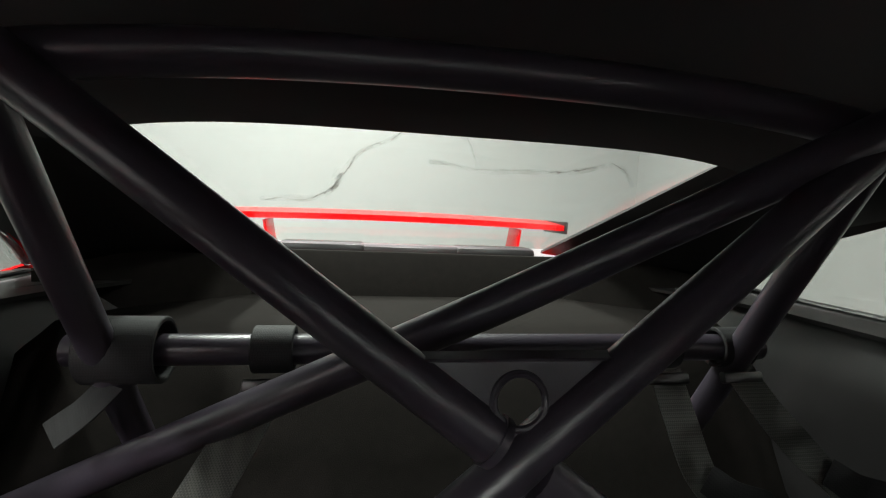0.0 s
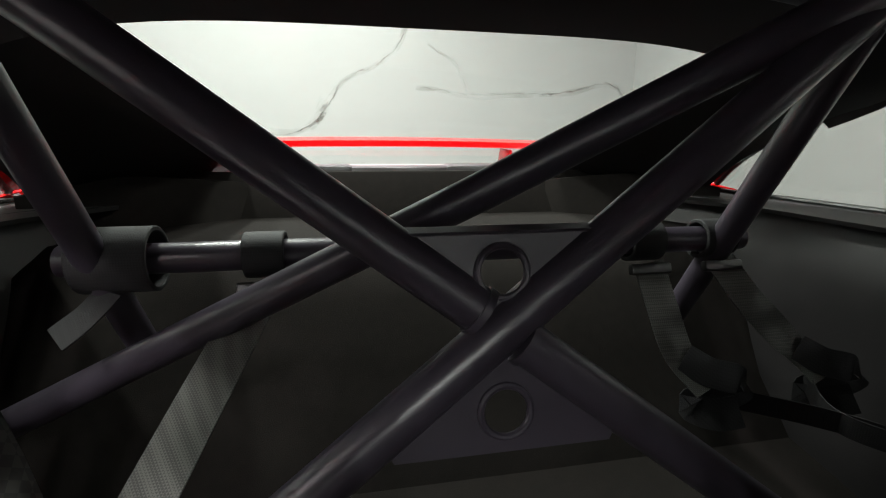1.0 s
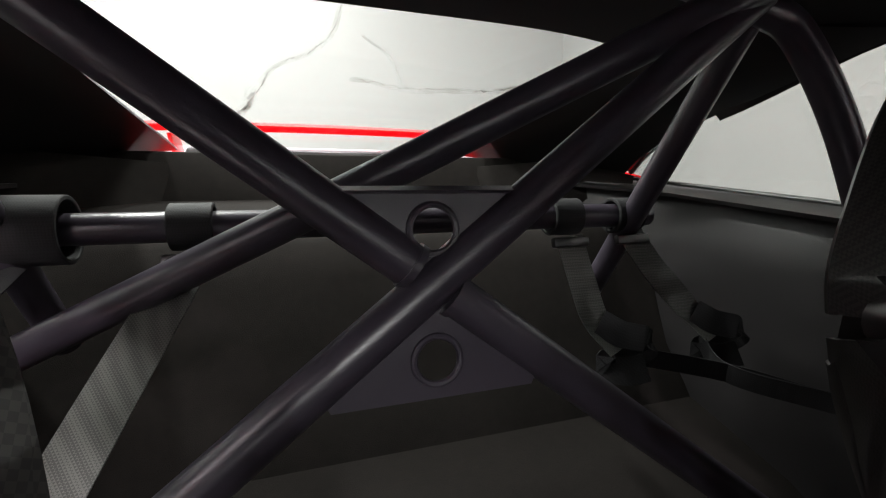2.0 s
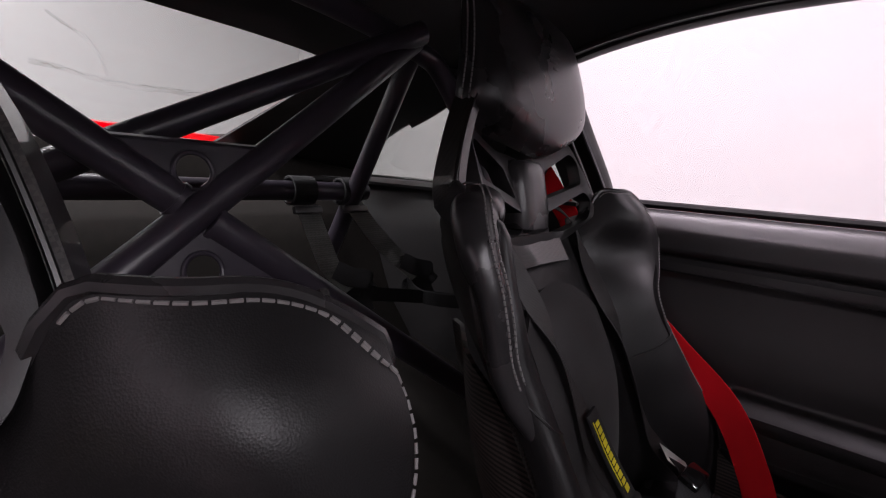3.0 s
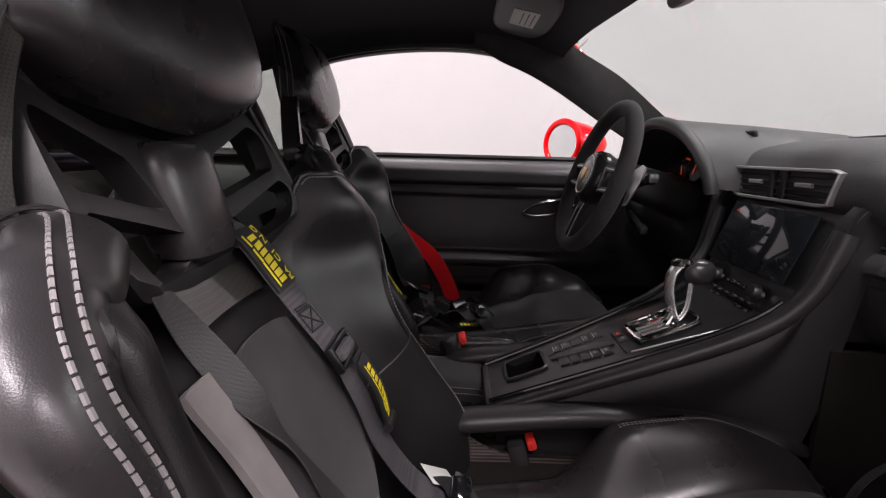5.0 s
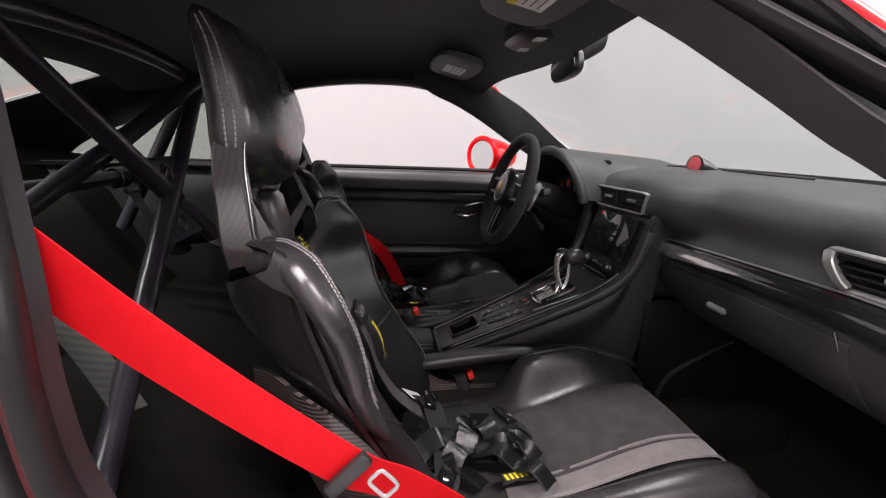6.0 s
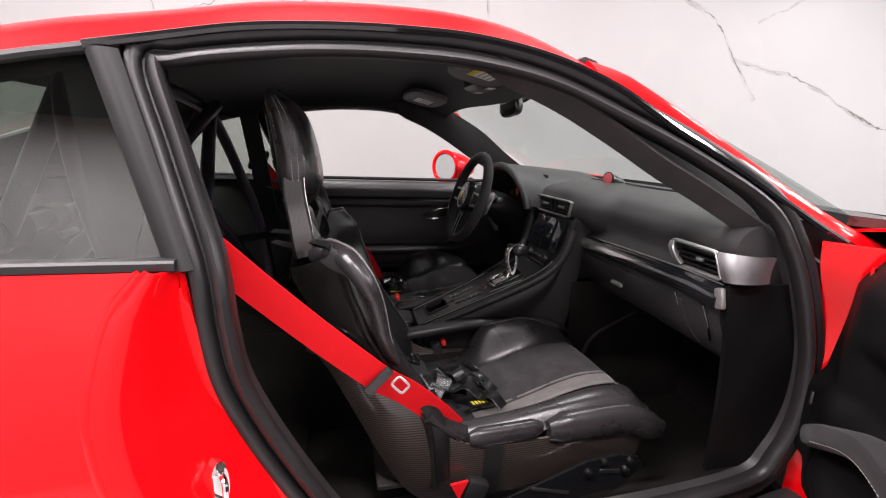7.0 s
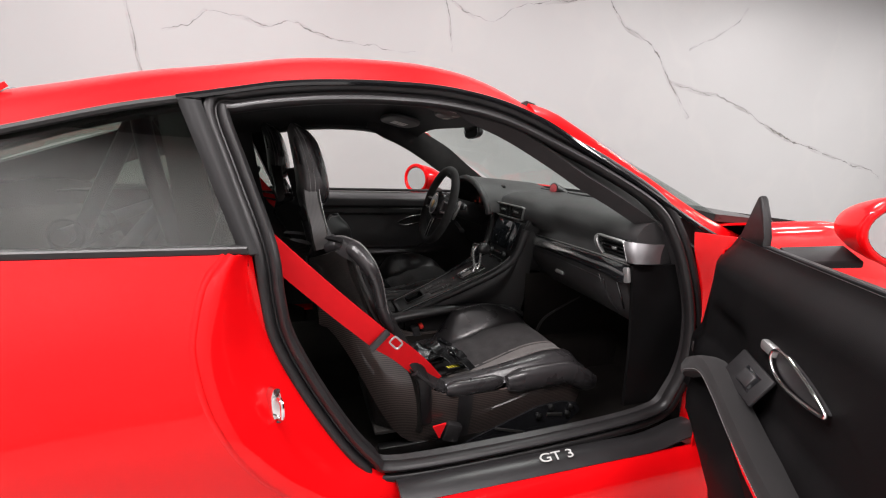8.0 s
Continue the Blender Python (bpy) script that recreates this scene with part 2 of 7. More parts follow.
def spline(ctrl, steps=8, closed=False):
    """A smooth line through the control points."""
    c = [Vector(p) for p in ctrl]
    n = len(c)
    out = []
    for i in range(n if closed else n - 1):
        if closed:
            p0, p1, p2, p3 = c[i - 1], c[i], c[(i + 1) % n], c[(i + 2) % n]
        else:
            p1, p2 = c[i], c[i + 1]
            p0 = c[i - 1] if i else 2 * p1 - p2
            p3 = c[i + 2] if i + 2 < n else 2 * p2 - p1
        for k in range(steps):
            t = k / steps
            out.append(0.5 * (2 * p1 + (p2 - p0) * t + (2 * p0 - 5 * p1 + 4 * p2 - p3) * t * t + (3 * p1 - p0 - 3 * p2 + p3) * t ** 3))
    if not closed:
        out.append(c[-1])
    return out


def along(table):
    """A smooth function through rows of (position, values...), in rising order of position."""
    pts = spline(table, 12)
    xs = [p[0] for p in pts]
    cols = [[p[k] for p in pts] for k in range(1, len(table[0]))]

    def f(x):
        got = [float(np.interp(x, xs, c)) for c in cols]
        return got if len(got) > 1 else got[0]
    return f


def sweep(bm, pts, profile, hint=(0, 0, 1), closed=False, scale=None):
    """Carries a closed profile of (side, up) points along a line; hint fixes the side direction."""
    pts = [Vector(p) for p in pts]
    n = len(pts)
    rings = []
    for i, p in enumerate(pts):
        a = pts[i - 1] if i or closed else pts[0]
        b = pts[(i + 1) % n] if i + 1 < n or closed else pts[-1]
        t = (b - a).normalized()
        h = Vector(hint[i] if isinstance(hint, list) else hint)
        side = (h - t * h.dot(t))
        side = side.normalized() if side.length > 1e-5 else t.orthogonal().normalized()
        up = side.cross(t)
        k = scale[i] if scale else 1
        rings.append([bm.verts.new(p + side * (u * k) + up * (v * k)) for u, v in profile])
    m = len(profile)
    for i in range(n if closed else n - 1):
        r0, r1 = rings[i], rings[(i + 1) % n]
        for j in range(m):
            bm.faces.new((r0[j], r0[(j + 1) % m], r1[(j + 1) % m], r1[j]))
    if not closed:
        bm.faces.new(rings[0])
        bm.faces.new(rings[-1])
    return bm


def circle(r, n=12, rx=None):
    return [((rx or r) * math.cos(2 * math.pi * k / n), r * math.sin(2 * math.pi * k / n)) for k in range(n)]


def strip(w, th):
    w, th, c = w / 2, th / 2, min(w, th) * 0.2
    return [(-w + c, -th), (w - c, -th), (w, -th + c), (w, th - c), (w - c, th), (-w + c, th), (-w, th - c), (-w, -th + c)]


def tube(pts, r, n=14, closed=False, bm=None):
    hint = []
    pts = [Vector(p) for p in pts]
    side = None
    m = len(pts)
    for i in range(m):
        t = (pts[(i + 1) % m if closed else min(i + 1, m - 1)] - pts[i - 1 if closed or i else 0]).normalized()
        side = t.orthogonal().normalized() if side is None else (side - t * side.dot(t)).normalized()
        hint.append(side)
    return sweep(bm or bmesh.new(), pts, circle(r, n), hint, closed)


def sheet(f, nu, nv, th, bm=None):
    """A curved panel with thickness: f(u, v) over the unit square, thickened against its normal."""
    bm = bm or bmesh.new()
    p = [[Vector(f(i / nu, j / nv)) for j in range(nv + 1)] for i in range(nu + 1)]
    top, low = [], []
    for i in range(nu + 1):
        a, b = [], []
        for j in range(nv + 1):
            du = p[min(i + 1, nu)][j] - p[max(i - 1, 0)][j]
            dv = p[i][min(j + 1, nv)] - p[i][max(j - 1, 0)]
            nrm = du.cross(dv)
            nrm = nrm.normalized() if nrm.length > 1e-9 else Vector((0, 0, 1))
            a.append(bm.verts.new(p[i][j]))
            b.append(bm.verts.new(p[i][j] - nrm * th))
        top.append(a)
        low.append(b)
    for i in range(nu):
        for j in range(nv):
            bm.faces.new((top[i][j], top[i + 1][j], top[i + 1][j + 1], top[i][j + 1]))
            bm.faces.new((low[i][j], low[i][j + 1], low[i + 1][j + 1], low[i + 1][j]))
    for i in range(nu):
        for j in (0, nv):
            bm.faces.new((top[i][j], top[i + 1][j], low[i + 1][j], low[i][j]))
    for j in range(nv):
        for i in (0, nu):
            bm.faces.new((top[i][j], top[i][j + 1], low[i][j + 1], low[i][j]))
    return bm


def rbox(size, m=None, r=0.005, seg=2, bm=None, taper=1.0):
    """A box with rounded edges, centred, placed by the matrix m."""
    bm = bm or bmesh.new()
    made = bmesh.ops.create_cube(bm, size=1.0)["verts"]
    for v in made:
        v.co = Vector((v.co.x * size[0], v.co.y * size[1], v.co.z * size[2]))
        if v.co.z > 0:
            v.co.x *= taper
            v.co.y *= taper
    edges = {e for v in made for e in v.link_edges}
    res = bmesh.ops.bevel(bm, geom=list(edges), offset=min(r, min(size) * 0.49), segments=seg, affect="EDGES", profile=0.5)
    if m is not None:
        vs = {v for f in res["faces"] for v in f.verts} | {v for v in made if v.is_valid}
        bmesh.ops.transform(bm, matrix=m, verts=list(vs))
    return bm


def prism(outline, offset, bm=None, r=0.0):
    """A flat outline of 3D points given depth along offset."""
    bm = bm or bmesh.new()
    off = Vector(offset)
    a = [bm.verts.new(Vector(p)) for p in outline]
    b = [bm.verts.new(Vector(p) + off) for p in outline]
    n = len(a)
    faces = [bm.faces.new(a), bm.faces.new(b[::-1])]
    for i in range(n):
        faces.append(bm.faces.new((a[i], b[i], b[(i + 1) % n], a[(i + 1) % n])))
    if r:
        es = [e for f in faces[:2] for e in f.edges]
        bmesh.ops.bevel(bm, geom=es, offset=r, segments=2, affect="EDGES", profile=0.5)
    return bm


def loft(rings, bm=None):
    bm = bm or bmesh.new()
    rs = [[bm.verts.new(Vector(p)) for p in r] for r in rings]
    m = len(rs[0])
    for a, b in zip(rs, rs[1:]):
        for j in range(m):
            bm.faces.new((a[j], a[(j + 1) % m], b[(j + 1) % m], b[j]))
    bm.faces.new(rs[0])
    bm.faces.new(rs[-1])
    return bm


def squircle(rx, ry, n=24, p=3.0):
    out = []
    for k in range(n):
        a = 2 * math.pi * k / n
        c, s = math.cos(a), math.sin(a)
        d = (abs(c) ** p + abs(s) ** p) ** (-1 / p)
        out.append((rx * c * d, ry * s * d))
    return out


def lathe(prof, m, n=32, bm=None):
    """Turns (radius, height) points round the local z axis, placed by m."""
    bm = bm or bmesh.new()
    rs = [[bm.verts.new(m @ Vector((r * math.cos(2 * math.pi * k / n), r * math.sin(2 * math.pi * k / n), z))) for k in range(n)] for r, z in prof]
    for a, b in zip(rs, rs[1:]):
        for j in range(n):
            bm.faces.new((a[j], a[(j + 1) % n], b[(j + 1) % n], b[j]))
    bm.faces.new(rs[0])
    bm.faces.new(rs[-1])
    return bm


def stitches(lines, step=0.0075, length=0.0048, r=0.0009, lift=(0, 0, 0)):
    """Single raised stitches along lines."""
    bm = bmesh.new()
    for line in lines:
        line = [Vector(p) + Vector(lift) for p in line]
        acc = [0.0]
        for a, b in zip(line, line[1:]):
            acc.append(acc[-1] + (b - a).length)
        d = 0.0
        while d + length < acc[-1]:
            ends = []
            for q in (d, d + length):
                k = min(max(int(np.searchsorted(acc, q)) - 1, 0), len(line) - 2)
                w = (q - acc[k]) / max(acc[k + 1] - acc[k], 1e-9)
                ends.append(line[k].lerp(line[k + 1], w))
            tube(ends, r, 5, bm=bm)
            d += step
    return bm


def lettering(text, size, depth, m, material, parent, name="lettering", label="", shear=0.0, space=1.0):
    cu = bpy.data.curves.new(name, "FONT")
    cu.body, cu.size, cu.extrude, cu.align_x, cu.align_y, cu.shear, cu.space_character = text, size, depth, "CENTER", "CENTER", shear, space
    ob = bpy.data.objects.new(name, cu)
    scene.collection.objects.link(ob)
    me = bpy.data.meshes.new_from_object(ob.evaluated_get(bpy.context.evaluated_depsgraph_get()))
    bpy.data.objects.remove(ob)
    me.transform(m)
    me.materials.clear()
    me.materials.append(material)
    out = new(name, me)
    out.parent = parent
    if parent.parent is None and parent.type == "EMPTY":
        out.matrix_parent_inverse = parent.matrix_basis.inverted()
    return tagged(out, label)


def frame_at(origin, x_axis, z_axis):
    x = Vector(x_axis).normalized()
    z = Vector(z_axis)
    z = (z - x * z.dot(x)).normalized()
    y = z.cross(x)
    m = Matrix((x, y, z)).transposed().to_4x4()
    m.translation = Vector(origin)
    return m


def lerp(a, b, t):
    return a + (b - a) * t


def smooth(a, b, x):
    t = min(1, max(0, (x - a) / (b - a)))
    return t * t * (3 - 2 * t)


# ---- showroom ----
WALL_REAR, WALL_DRIVER, WALL_OUTER, WALL_FRONT = 4.6, 2.7, -3.0, -8.6


def slab(name, lo, hi, material, label):
    size = [b - a for a, b in zip(lo, hi)]
    bm = bmesh.new()
    bmesh.ops.create_cube(bm, size=1)
    for v in bm.verts:
        v.co = Vector([lerp(lo[k], hi[k], v.co[k] + 0.5) for k in range(3)])
    return single(name, bm, material, label, name.split("_")[0], kind="structure")


slab("floor", (WALL_OUTER, WALL_FRONT, -0.1), (WALL_DRIVER, WALL_REAR, 0), FLOOR, "polished pale grey showroom floor")
slab("ceiling", (WALL_OUTER, WALL_FRONT, CEILING), (WALL_DRIVER, WALL_REAR, CEILING + 0.1), DARK_CEILING, "dark painted showroom ceiling")
wall_rear = slab("wall_rear", (WALL_OUTER, WALL_REAR, 0), (WALL_DRIVER, WALL_REAR + 0.15, CEILING), MARBLE, "white marble slab wall with grey veins")
wall_driver = slab("wall_driver", (WALL_DRIVER, WALL_FRONT, 0), (WALL_DRIVER + 0.15, WALL_REAR, CEILING), MARBLE, "white marble slab wall with long grey veins")
wall_front = slab("wall_front", (WALL_OUTER, WALL_FRONT - 0.15, 0), (WALL_DRIVER, WALL_FRONT, CEILING), MARBLE, "white marble slab wall")
wall_outer = slab("wall_outer", (WALL_OUTER - 0.15, WALL_FRONT, 0), (WALL_OUTER, WALL_REAR, CEILING), MARBLE, "white marble slab wall")

for lx, ly in LAMPS:
    fix = thing("ceiling_light_fixture", (lx, ly, CEILING), "slim white linear ceiling lamp, switched on", "lamp", "ceiling lamps")
    part("housing", rbox((0.2, 1.26, 0.05), pose(lx, ly, CEILING - 0.03), 0.01), WHITE, fix)
    part("diffuser", rbox((0.16, 1.2, 0.01), pose(lx, ly, CEILING - 0.062), 0.003), LED, fix, "glowing diffuser")


def vein(name, wall, pts, width, seed):
    """A wandering grey vein lying in the face of a wall."""
    rnd = random.Random(seed)
    line = spline(pts, 44)
    bm = bmesh.new()
    prev = None
    flat = 0 if wall is wall_driver else 1
    for i, p in enumerate(line):
        q = p.copy()
        d = noise.noise(p * 3.1 + Vector((seed, 0, 0))) * 0.035 + noise.noise(p * 11 + Vector((seed, 0, 0))) * 0.020 + noise.noise(p * 34 + Vector((0, seed, 0))) * 0.010
        q.z += d
        q[1 - flat] += noise.noise(p * 7 + Vector((0, seed, 0))) * 0.02
        q[flat] -= 0.003
        w = width * (0.25 + 0.75 * abs(noise.noise(p * 2.3 + Vector((0, 0, seed))) * 2)) * min(1, 0.2 + 6 * min(i, len(line) - 1 - i) / len(line))
        w *= 0.42 * (0.35 + 0.9 * rnd.random()) * (0.35 + 1.3 * abs(noise.noise(p * 9 + Vector((seed, seed, 0)))))
        t = (line[min(i + 1, len(line) - 1)] - line[max(i - 1, 0)]).normalized()
        n = Vector((1, 0, 0)).cross(t) if flat == 0 else Vector((0, 1, 0)).cross(t)
        pair = [bm.verts.new(q + n * w), bm.verts.new(q - n * w)]
        if prev:
            bm.faces.new((prev[0], prev[1], pair[1], pair[0]))
        prev = pair
    ob = part(name, bm, VEIN, wall)
    bm = bmesh.new()
    prev = None
    for i, p in enumerate(line):
        q = p.copy()
        q.z += noise.noise(p * 3.1 + Vector((seed, 0, 0))) * 0.035
        q[flat] -= 0.0015
        t = (line[min(i + 1, len(line) - 1)] - line[max(i - 1, 0)]).normalized()
        n = Vector((1, 0, 0)).cross(t) if flat == 0 else Vector((0, 1, 0)).cross(t)
        pair = [bm.verts.new(q + n * width * (0.5 + 1.5 * abs(noise.noise(p * 1.7 + Vector((0, seed, 0)))))), bm.verts.new(q - n * width * (0.4 + 1.1 * abs(noise.noise(p * 2.1 + Vector((0, 0, seed))))))]
        if prev:
            bm.faces.new((prev[0], prev[1], pair[1], pair[0]))
        prev = pair
    part("marble_stain", bm, STAIN, wall)
    return ob


# ---- car body ----
car = thing("sports_car", (0, 0.0, 0.0), "glossy red two-door sports coupe with the passenger door open", "car")

# roof rail over the door: rows of y, x, z
RAIL = along([(-1.02, 0.80, 0.86), (-0.85, 0.777, 0.932), (-0.753, 0.744, 0.990), (-0.586, 0.705, 1.089), (-0.427, 0.673, 1.168), (-0.276, 0.650, 1.225), (-0.131, 0.640, 1.250), (0.005, 0.639, 1.252),
              (0.13, 0.642, 1.245), (0.246, 0.648, 1.231), (0.354, 0.657, 1.207), (0.433, 0.664, 1.189), (0.544, 0.675, 1.163), (0.708, 0.695, 1.113), (0.904, 0.722, 1.055), (1.05, 0.752, 0.990), (1.15, 0.785, 0.925)])


def crown(y):
    return 0.040 + 0.060 * smooth(-0.65, -0.20, y) + 0.026 * smooth(0.25, 0.9, y)


def roof_at(y, w, drop=0.0, inset=0.0):
    x, z = RAIL(y)
    return Vector((w * (x - 0.006 - inset), y, z + 0.012 - drop + crown(y) * (1 - abs(w) ** 4.5)))


def roof_edge(w):
    return -0.37 - 0.06 * (1 - w * w)


def roof_panel(u, v):
    w = 2 * v - 1
    return roof_at(lerp(roof_edge(w), 0.78, u), w)


def headliner_panel(u, v):
    w = 2 * v - 1
    y = lerp(roof_edge(w) + 0.005, 0.80, u)
    p = roof_at(y, w, 0.030, 0.022)
    p.z -= 0.012 * smooth(0.55, 0.8, y)
    return p


part("roof", sheet(roof_panel, 36, 40, -0.012), RED, car, "red painted roof with ceiling lamp reflections")
part("headliner_hem", tube([Vector(headliner_panel(0.86, v)) + Vector((0, 0, -0.010)) for v in np.linspace(0.16, 0.84, 30)], 0.0022, 6), mat("grey_hem", (0.06, 0.055, 0.06), 0.6), car)
part("headliner", sheet(headliner_panel, 30, 34, 0.008), HEADLINER, car, "black fabric headliner")


def mirrored(bm, s):
    if s < 0:
        for v in bm.verts:
            v.co.x = -v.co.x
    return bm


def pillar_a(u, v):
    """Outer windscreen pillar; it widens into the corner of the roof at its upper end."""
    y = lerp(-0.98, -0.35, u)
    x, z = RAIL(y)
    inside = 0.028 + 0.040 * smooth(-0.50, -0.36, y)
    w = 1 - inside * v / x
    lift = (0.040 + 0.058 * smooth(-0.62, -0.38, y)) * (1 - w ** 4.5) + 0.016 * math.sin(min(1, v * 1.2) * math.pi / 2) * smooth(-0.34, -0.44, y)
    return (x - 0.006 - inside * v ** 1.2, y - 0.008 * v, z + 0.012 - 0.012 * (1 - v) * smooth(-0.38, -0.52, y) + lift)


def pillar_a_trim(u, v):
    """Padded trim inside the windscreen pillar, wide below the rail and low towards the dashboard."""
    y = lerp(-0.95, -0.12, u)
    x, z = RAIL(y)
    drop = 0.038 + 0.054 * min(1.0, max(0.0, (-0.12 - y) / 0.38)) - 0.020 * smooth(-0.22, -0.12, y)
    rise = 0.034 + 0.028 * smooth(-0.33, -0.365, y) - 0.018 * smooth(-0.37, -0.42, y) - 0.024 * smooth(-0.52, -0.72, y)
    inside = 0.052 + 0.024 * smooth(-0.33, -0.37, y) + 0.034 * smooth(-0.45, -0.75, y)
    if v < 0.2:
        f = 1 - v / 0.2
        return (x - lerp(0.042, 0.010, f), y, z - drop + 0.030 * f)
    k = (v - 0.2) / 0.8
    return (x - 0.042 - (inside - 0.042) * k ** 1.3 - 0.012 * math.sin(k * math.pi), y, lerp(z - drop, z + rise, k))


def pillar_c(u, v):
    ya = lerp(0.772, 1.14, u)
    x, z = RAIL(ya)
    a = Vector((x - 0.004, ya, z + 0.012))
    b = Vector((lerp(0.52, 0.44, u), lerp(0.772, 1.42, u), lerp(1.215, 0.965, u)))
    p = a.lerp(b, v)
    p.z += 0.012 * math.sin(v * math.pi) * (1 - 0.4 * u)
    return p


def pillar_c_trim(u, v):
    ya = lerp(0.50, 1.12, u)
    x, z = RAIL(ya)
    a = Vector((x - 0.035, ya, z - 0.01))
    b = Vector((lerp(0.490, 0.385, u), lerp(0.775, 1.41, u), lerp(1.208, 0.968, u)))
    return a.lerp(b, v)


HIP = along([(-0.2, 0.74), (0.0, 0.797), (0.035, 0.812), (0.08, 0.830), (0.15, 0.856), (0.24, 0.877), (0.36, 0.885), (0.5, 0.868), (0.68, 0.82)])
CREASE = along([(-0.1, 0.05), (0.25, 0.06), (0.32, 0.125), (0.38, 0.195), (0.50, 0.305), (0.62, 0.37), (0.725, 0.397), (0.777, 0.398), (0.858, 0.380), (0.908, 0.345)])
JAMB = along([(-0.1, -0.06), (0.25, -0.04), (0.36, 0.035), (0.409, 0.108), (0.558, 0.203), (0.712, 0.278), (0.808, 0.297), (0.920, 0.312)])


def belt_z(y):
    return 0.905 + 0.035 * smooth(0.9, 1.35, y) - 0.13 * smooth(1.4, 2.2, y)


def quarter(u, v):
    z0 = lerp(0.24, 0.908, v)
    y = lerp(CREASE(z0), 2.18, u ** 1.2)
    z = lerp(0.24, belt_z(y) + 0.003, v)
    x = HIP(belt_z(y) - z + 0.003) + 0.055 * math.exp(-((y - 1.2) / 0.45) ** 2) * smooth(0.95, 0.6, z) - 0.12 * smooth(1.5, 2.3, y)
    return (x, y, z)


def jamb(u, v):
    z = lerp(0.24, 0.908, v)
    xk = HIP(0.908 - z)
    x = lerp(xk, 0.775, u) + 0.010 * math.sin(u * math.pi * 2) * smooth(0.3, 0.45, z)
    y = lerp(CREASE(z), JAMB(z), u ** 0.9)
    return (x, y, z)


def fender(u, v):
    """From the hood's edge over the crest and down the outside."""
    y = lerp(-0.90, -2.05, u)
    crest = lerp(0.965, 0.70, smooth(0.25, 1.15, u)) - 0.0
    a = v * 1.0
    x = lerp(0.60, 0.885 - 0.10 * u, min(1, a * 1.8) ** 0.7)
    z = crest - 0.035 * (1 - a) * smooth(0.5, 0, a) - (crest - 0.30) * smooth(0.38, 1.0, a) * 0.98
    return (x, y - 0.02 * math.sin(a * 3), z)


def hood(u, v):
    w = 2 * v - 1
    y = lerp(-1.12, -2.15, u) - 0.05 * (1 - w * w)
    return (w * lerp(0.60, 0.48, u), y, lerp(0.915, 0.62, u ** 1.5) + 0.014 * (1 - w * w) * (1 - u) + 0.012)


def deck(u, v):
    w = 2 * v - 1
    y = lerp(1.40, 2.18, u)
    return (w * lerp(0.60, 0.66, u), y, lerp(0.935, 0.80, u ** 1.4) - 0.03 * w * w)


def bumper_rear(u, v):
    a = (u * 2 - 1) * math.pi / 2
    r = lerp(1.0, 0.96, v)
    return (0.82 * math.sin(a) * r, 1.98 + 0.24 * math.cos(a), lerp(0.80, 0.20, v))


def bumper_front(u, v):
    a = (u * 2 - 1) * math.pi / 2
    return (0.80 * math.sin(a), -1.98 - 0.28 * math.cos(a) * (0.75 + 0.35 * math.sin(v * 2.6)), lerp(0.62, 0.14, v))


def door_skin(u, v):
    z = lerp(0.30, 0.893, v)
    y = lerp(-0.86, lerp(0.12, 0.34, smooth(0.3, 0.75, z)), u)
    return (HIP(0.905 - z) - 0.012 * (1 - u), y, z)


def rocker(u, v):
    y = lerp(-0.92, 0.75, u)
    a = v * math.pi / 2
    return (0.850 + 0.055 * math.sin(a), y, 0.338 - 0.16 * (1 - math.cos(a)) - 0.008 * v)


def window_quarter(u, v):
    a = Vector((0.770 - 0.026 * u * u, lerp(0.335, 1.13, u), 0.916))
    yt = lerp(0.436, 1.115, u)
    x, z = RAIL(yt)
    return a.lerp(Vector((x - 0.008, yt, z - 0.004)), v)


def window_door(u, v):
    yb, yt = lerp(-0.80, 0.30, u), lerp(-0.72, 0.40, u)
    x, z = RAIL(yt)
    return Vector((0.772, yb, 0.905)).lerp(Vector((x - 0.012, yt, z - 0.004)), v)


def windscreen(u, v):
    w = 2 * v - 1
    top = roof_at(roof_edge(w), w * 0.93)
    top.y, top.z = roof_edge(w), top.z - 0.006
    low = Vector((w * 0.752, -0.90 - 0.20 * (1 - w * w), 0.962))
    p = low.lerp(top, u)
    p.z += 0.008 * math.sin(u * math.pi)
    return p


def rear_window(u, v):
    w = 2 * v - 1
    top = Vector((w * 0.52, 0.782, 1.235 - 0.04 * w * w))
    low = Vector((w * 0.45, 1.42 - 0.02 * w * w, 0.972))
    p = top.lerp(low, u)
    p.z += 0.02 * math.sin(u * math.pi)
    return p


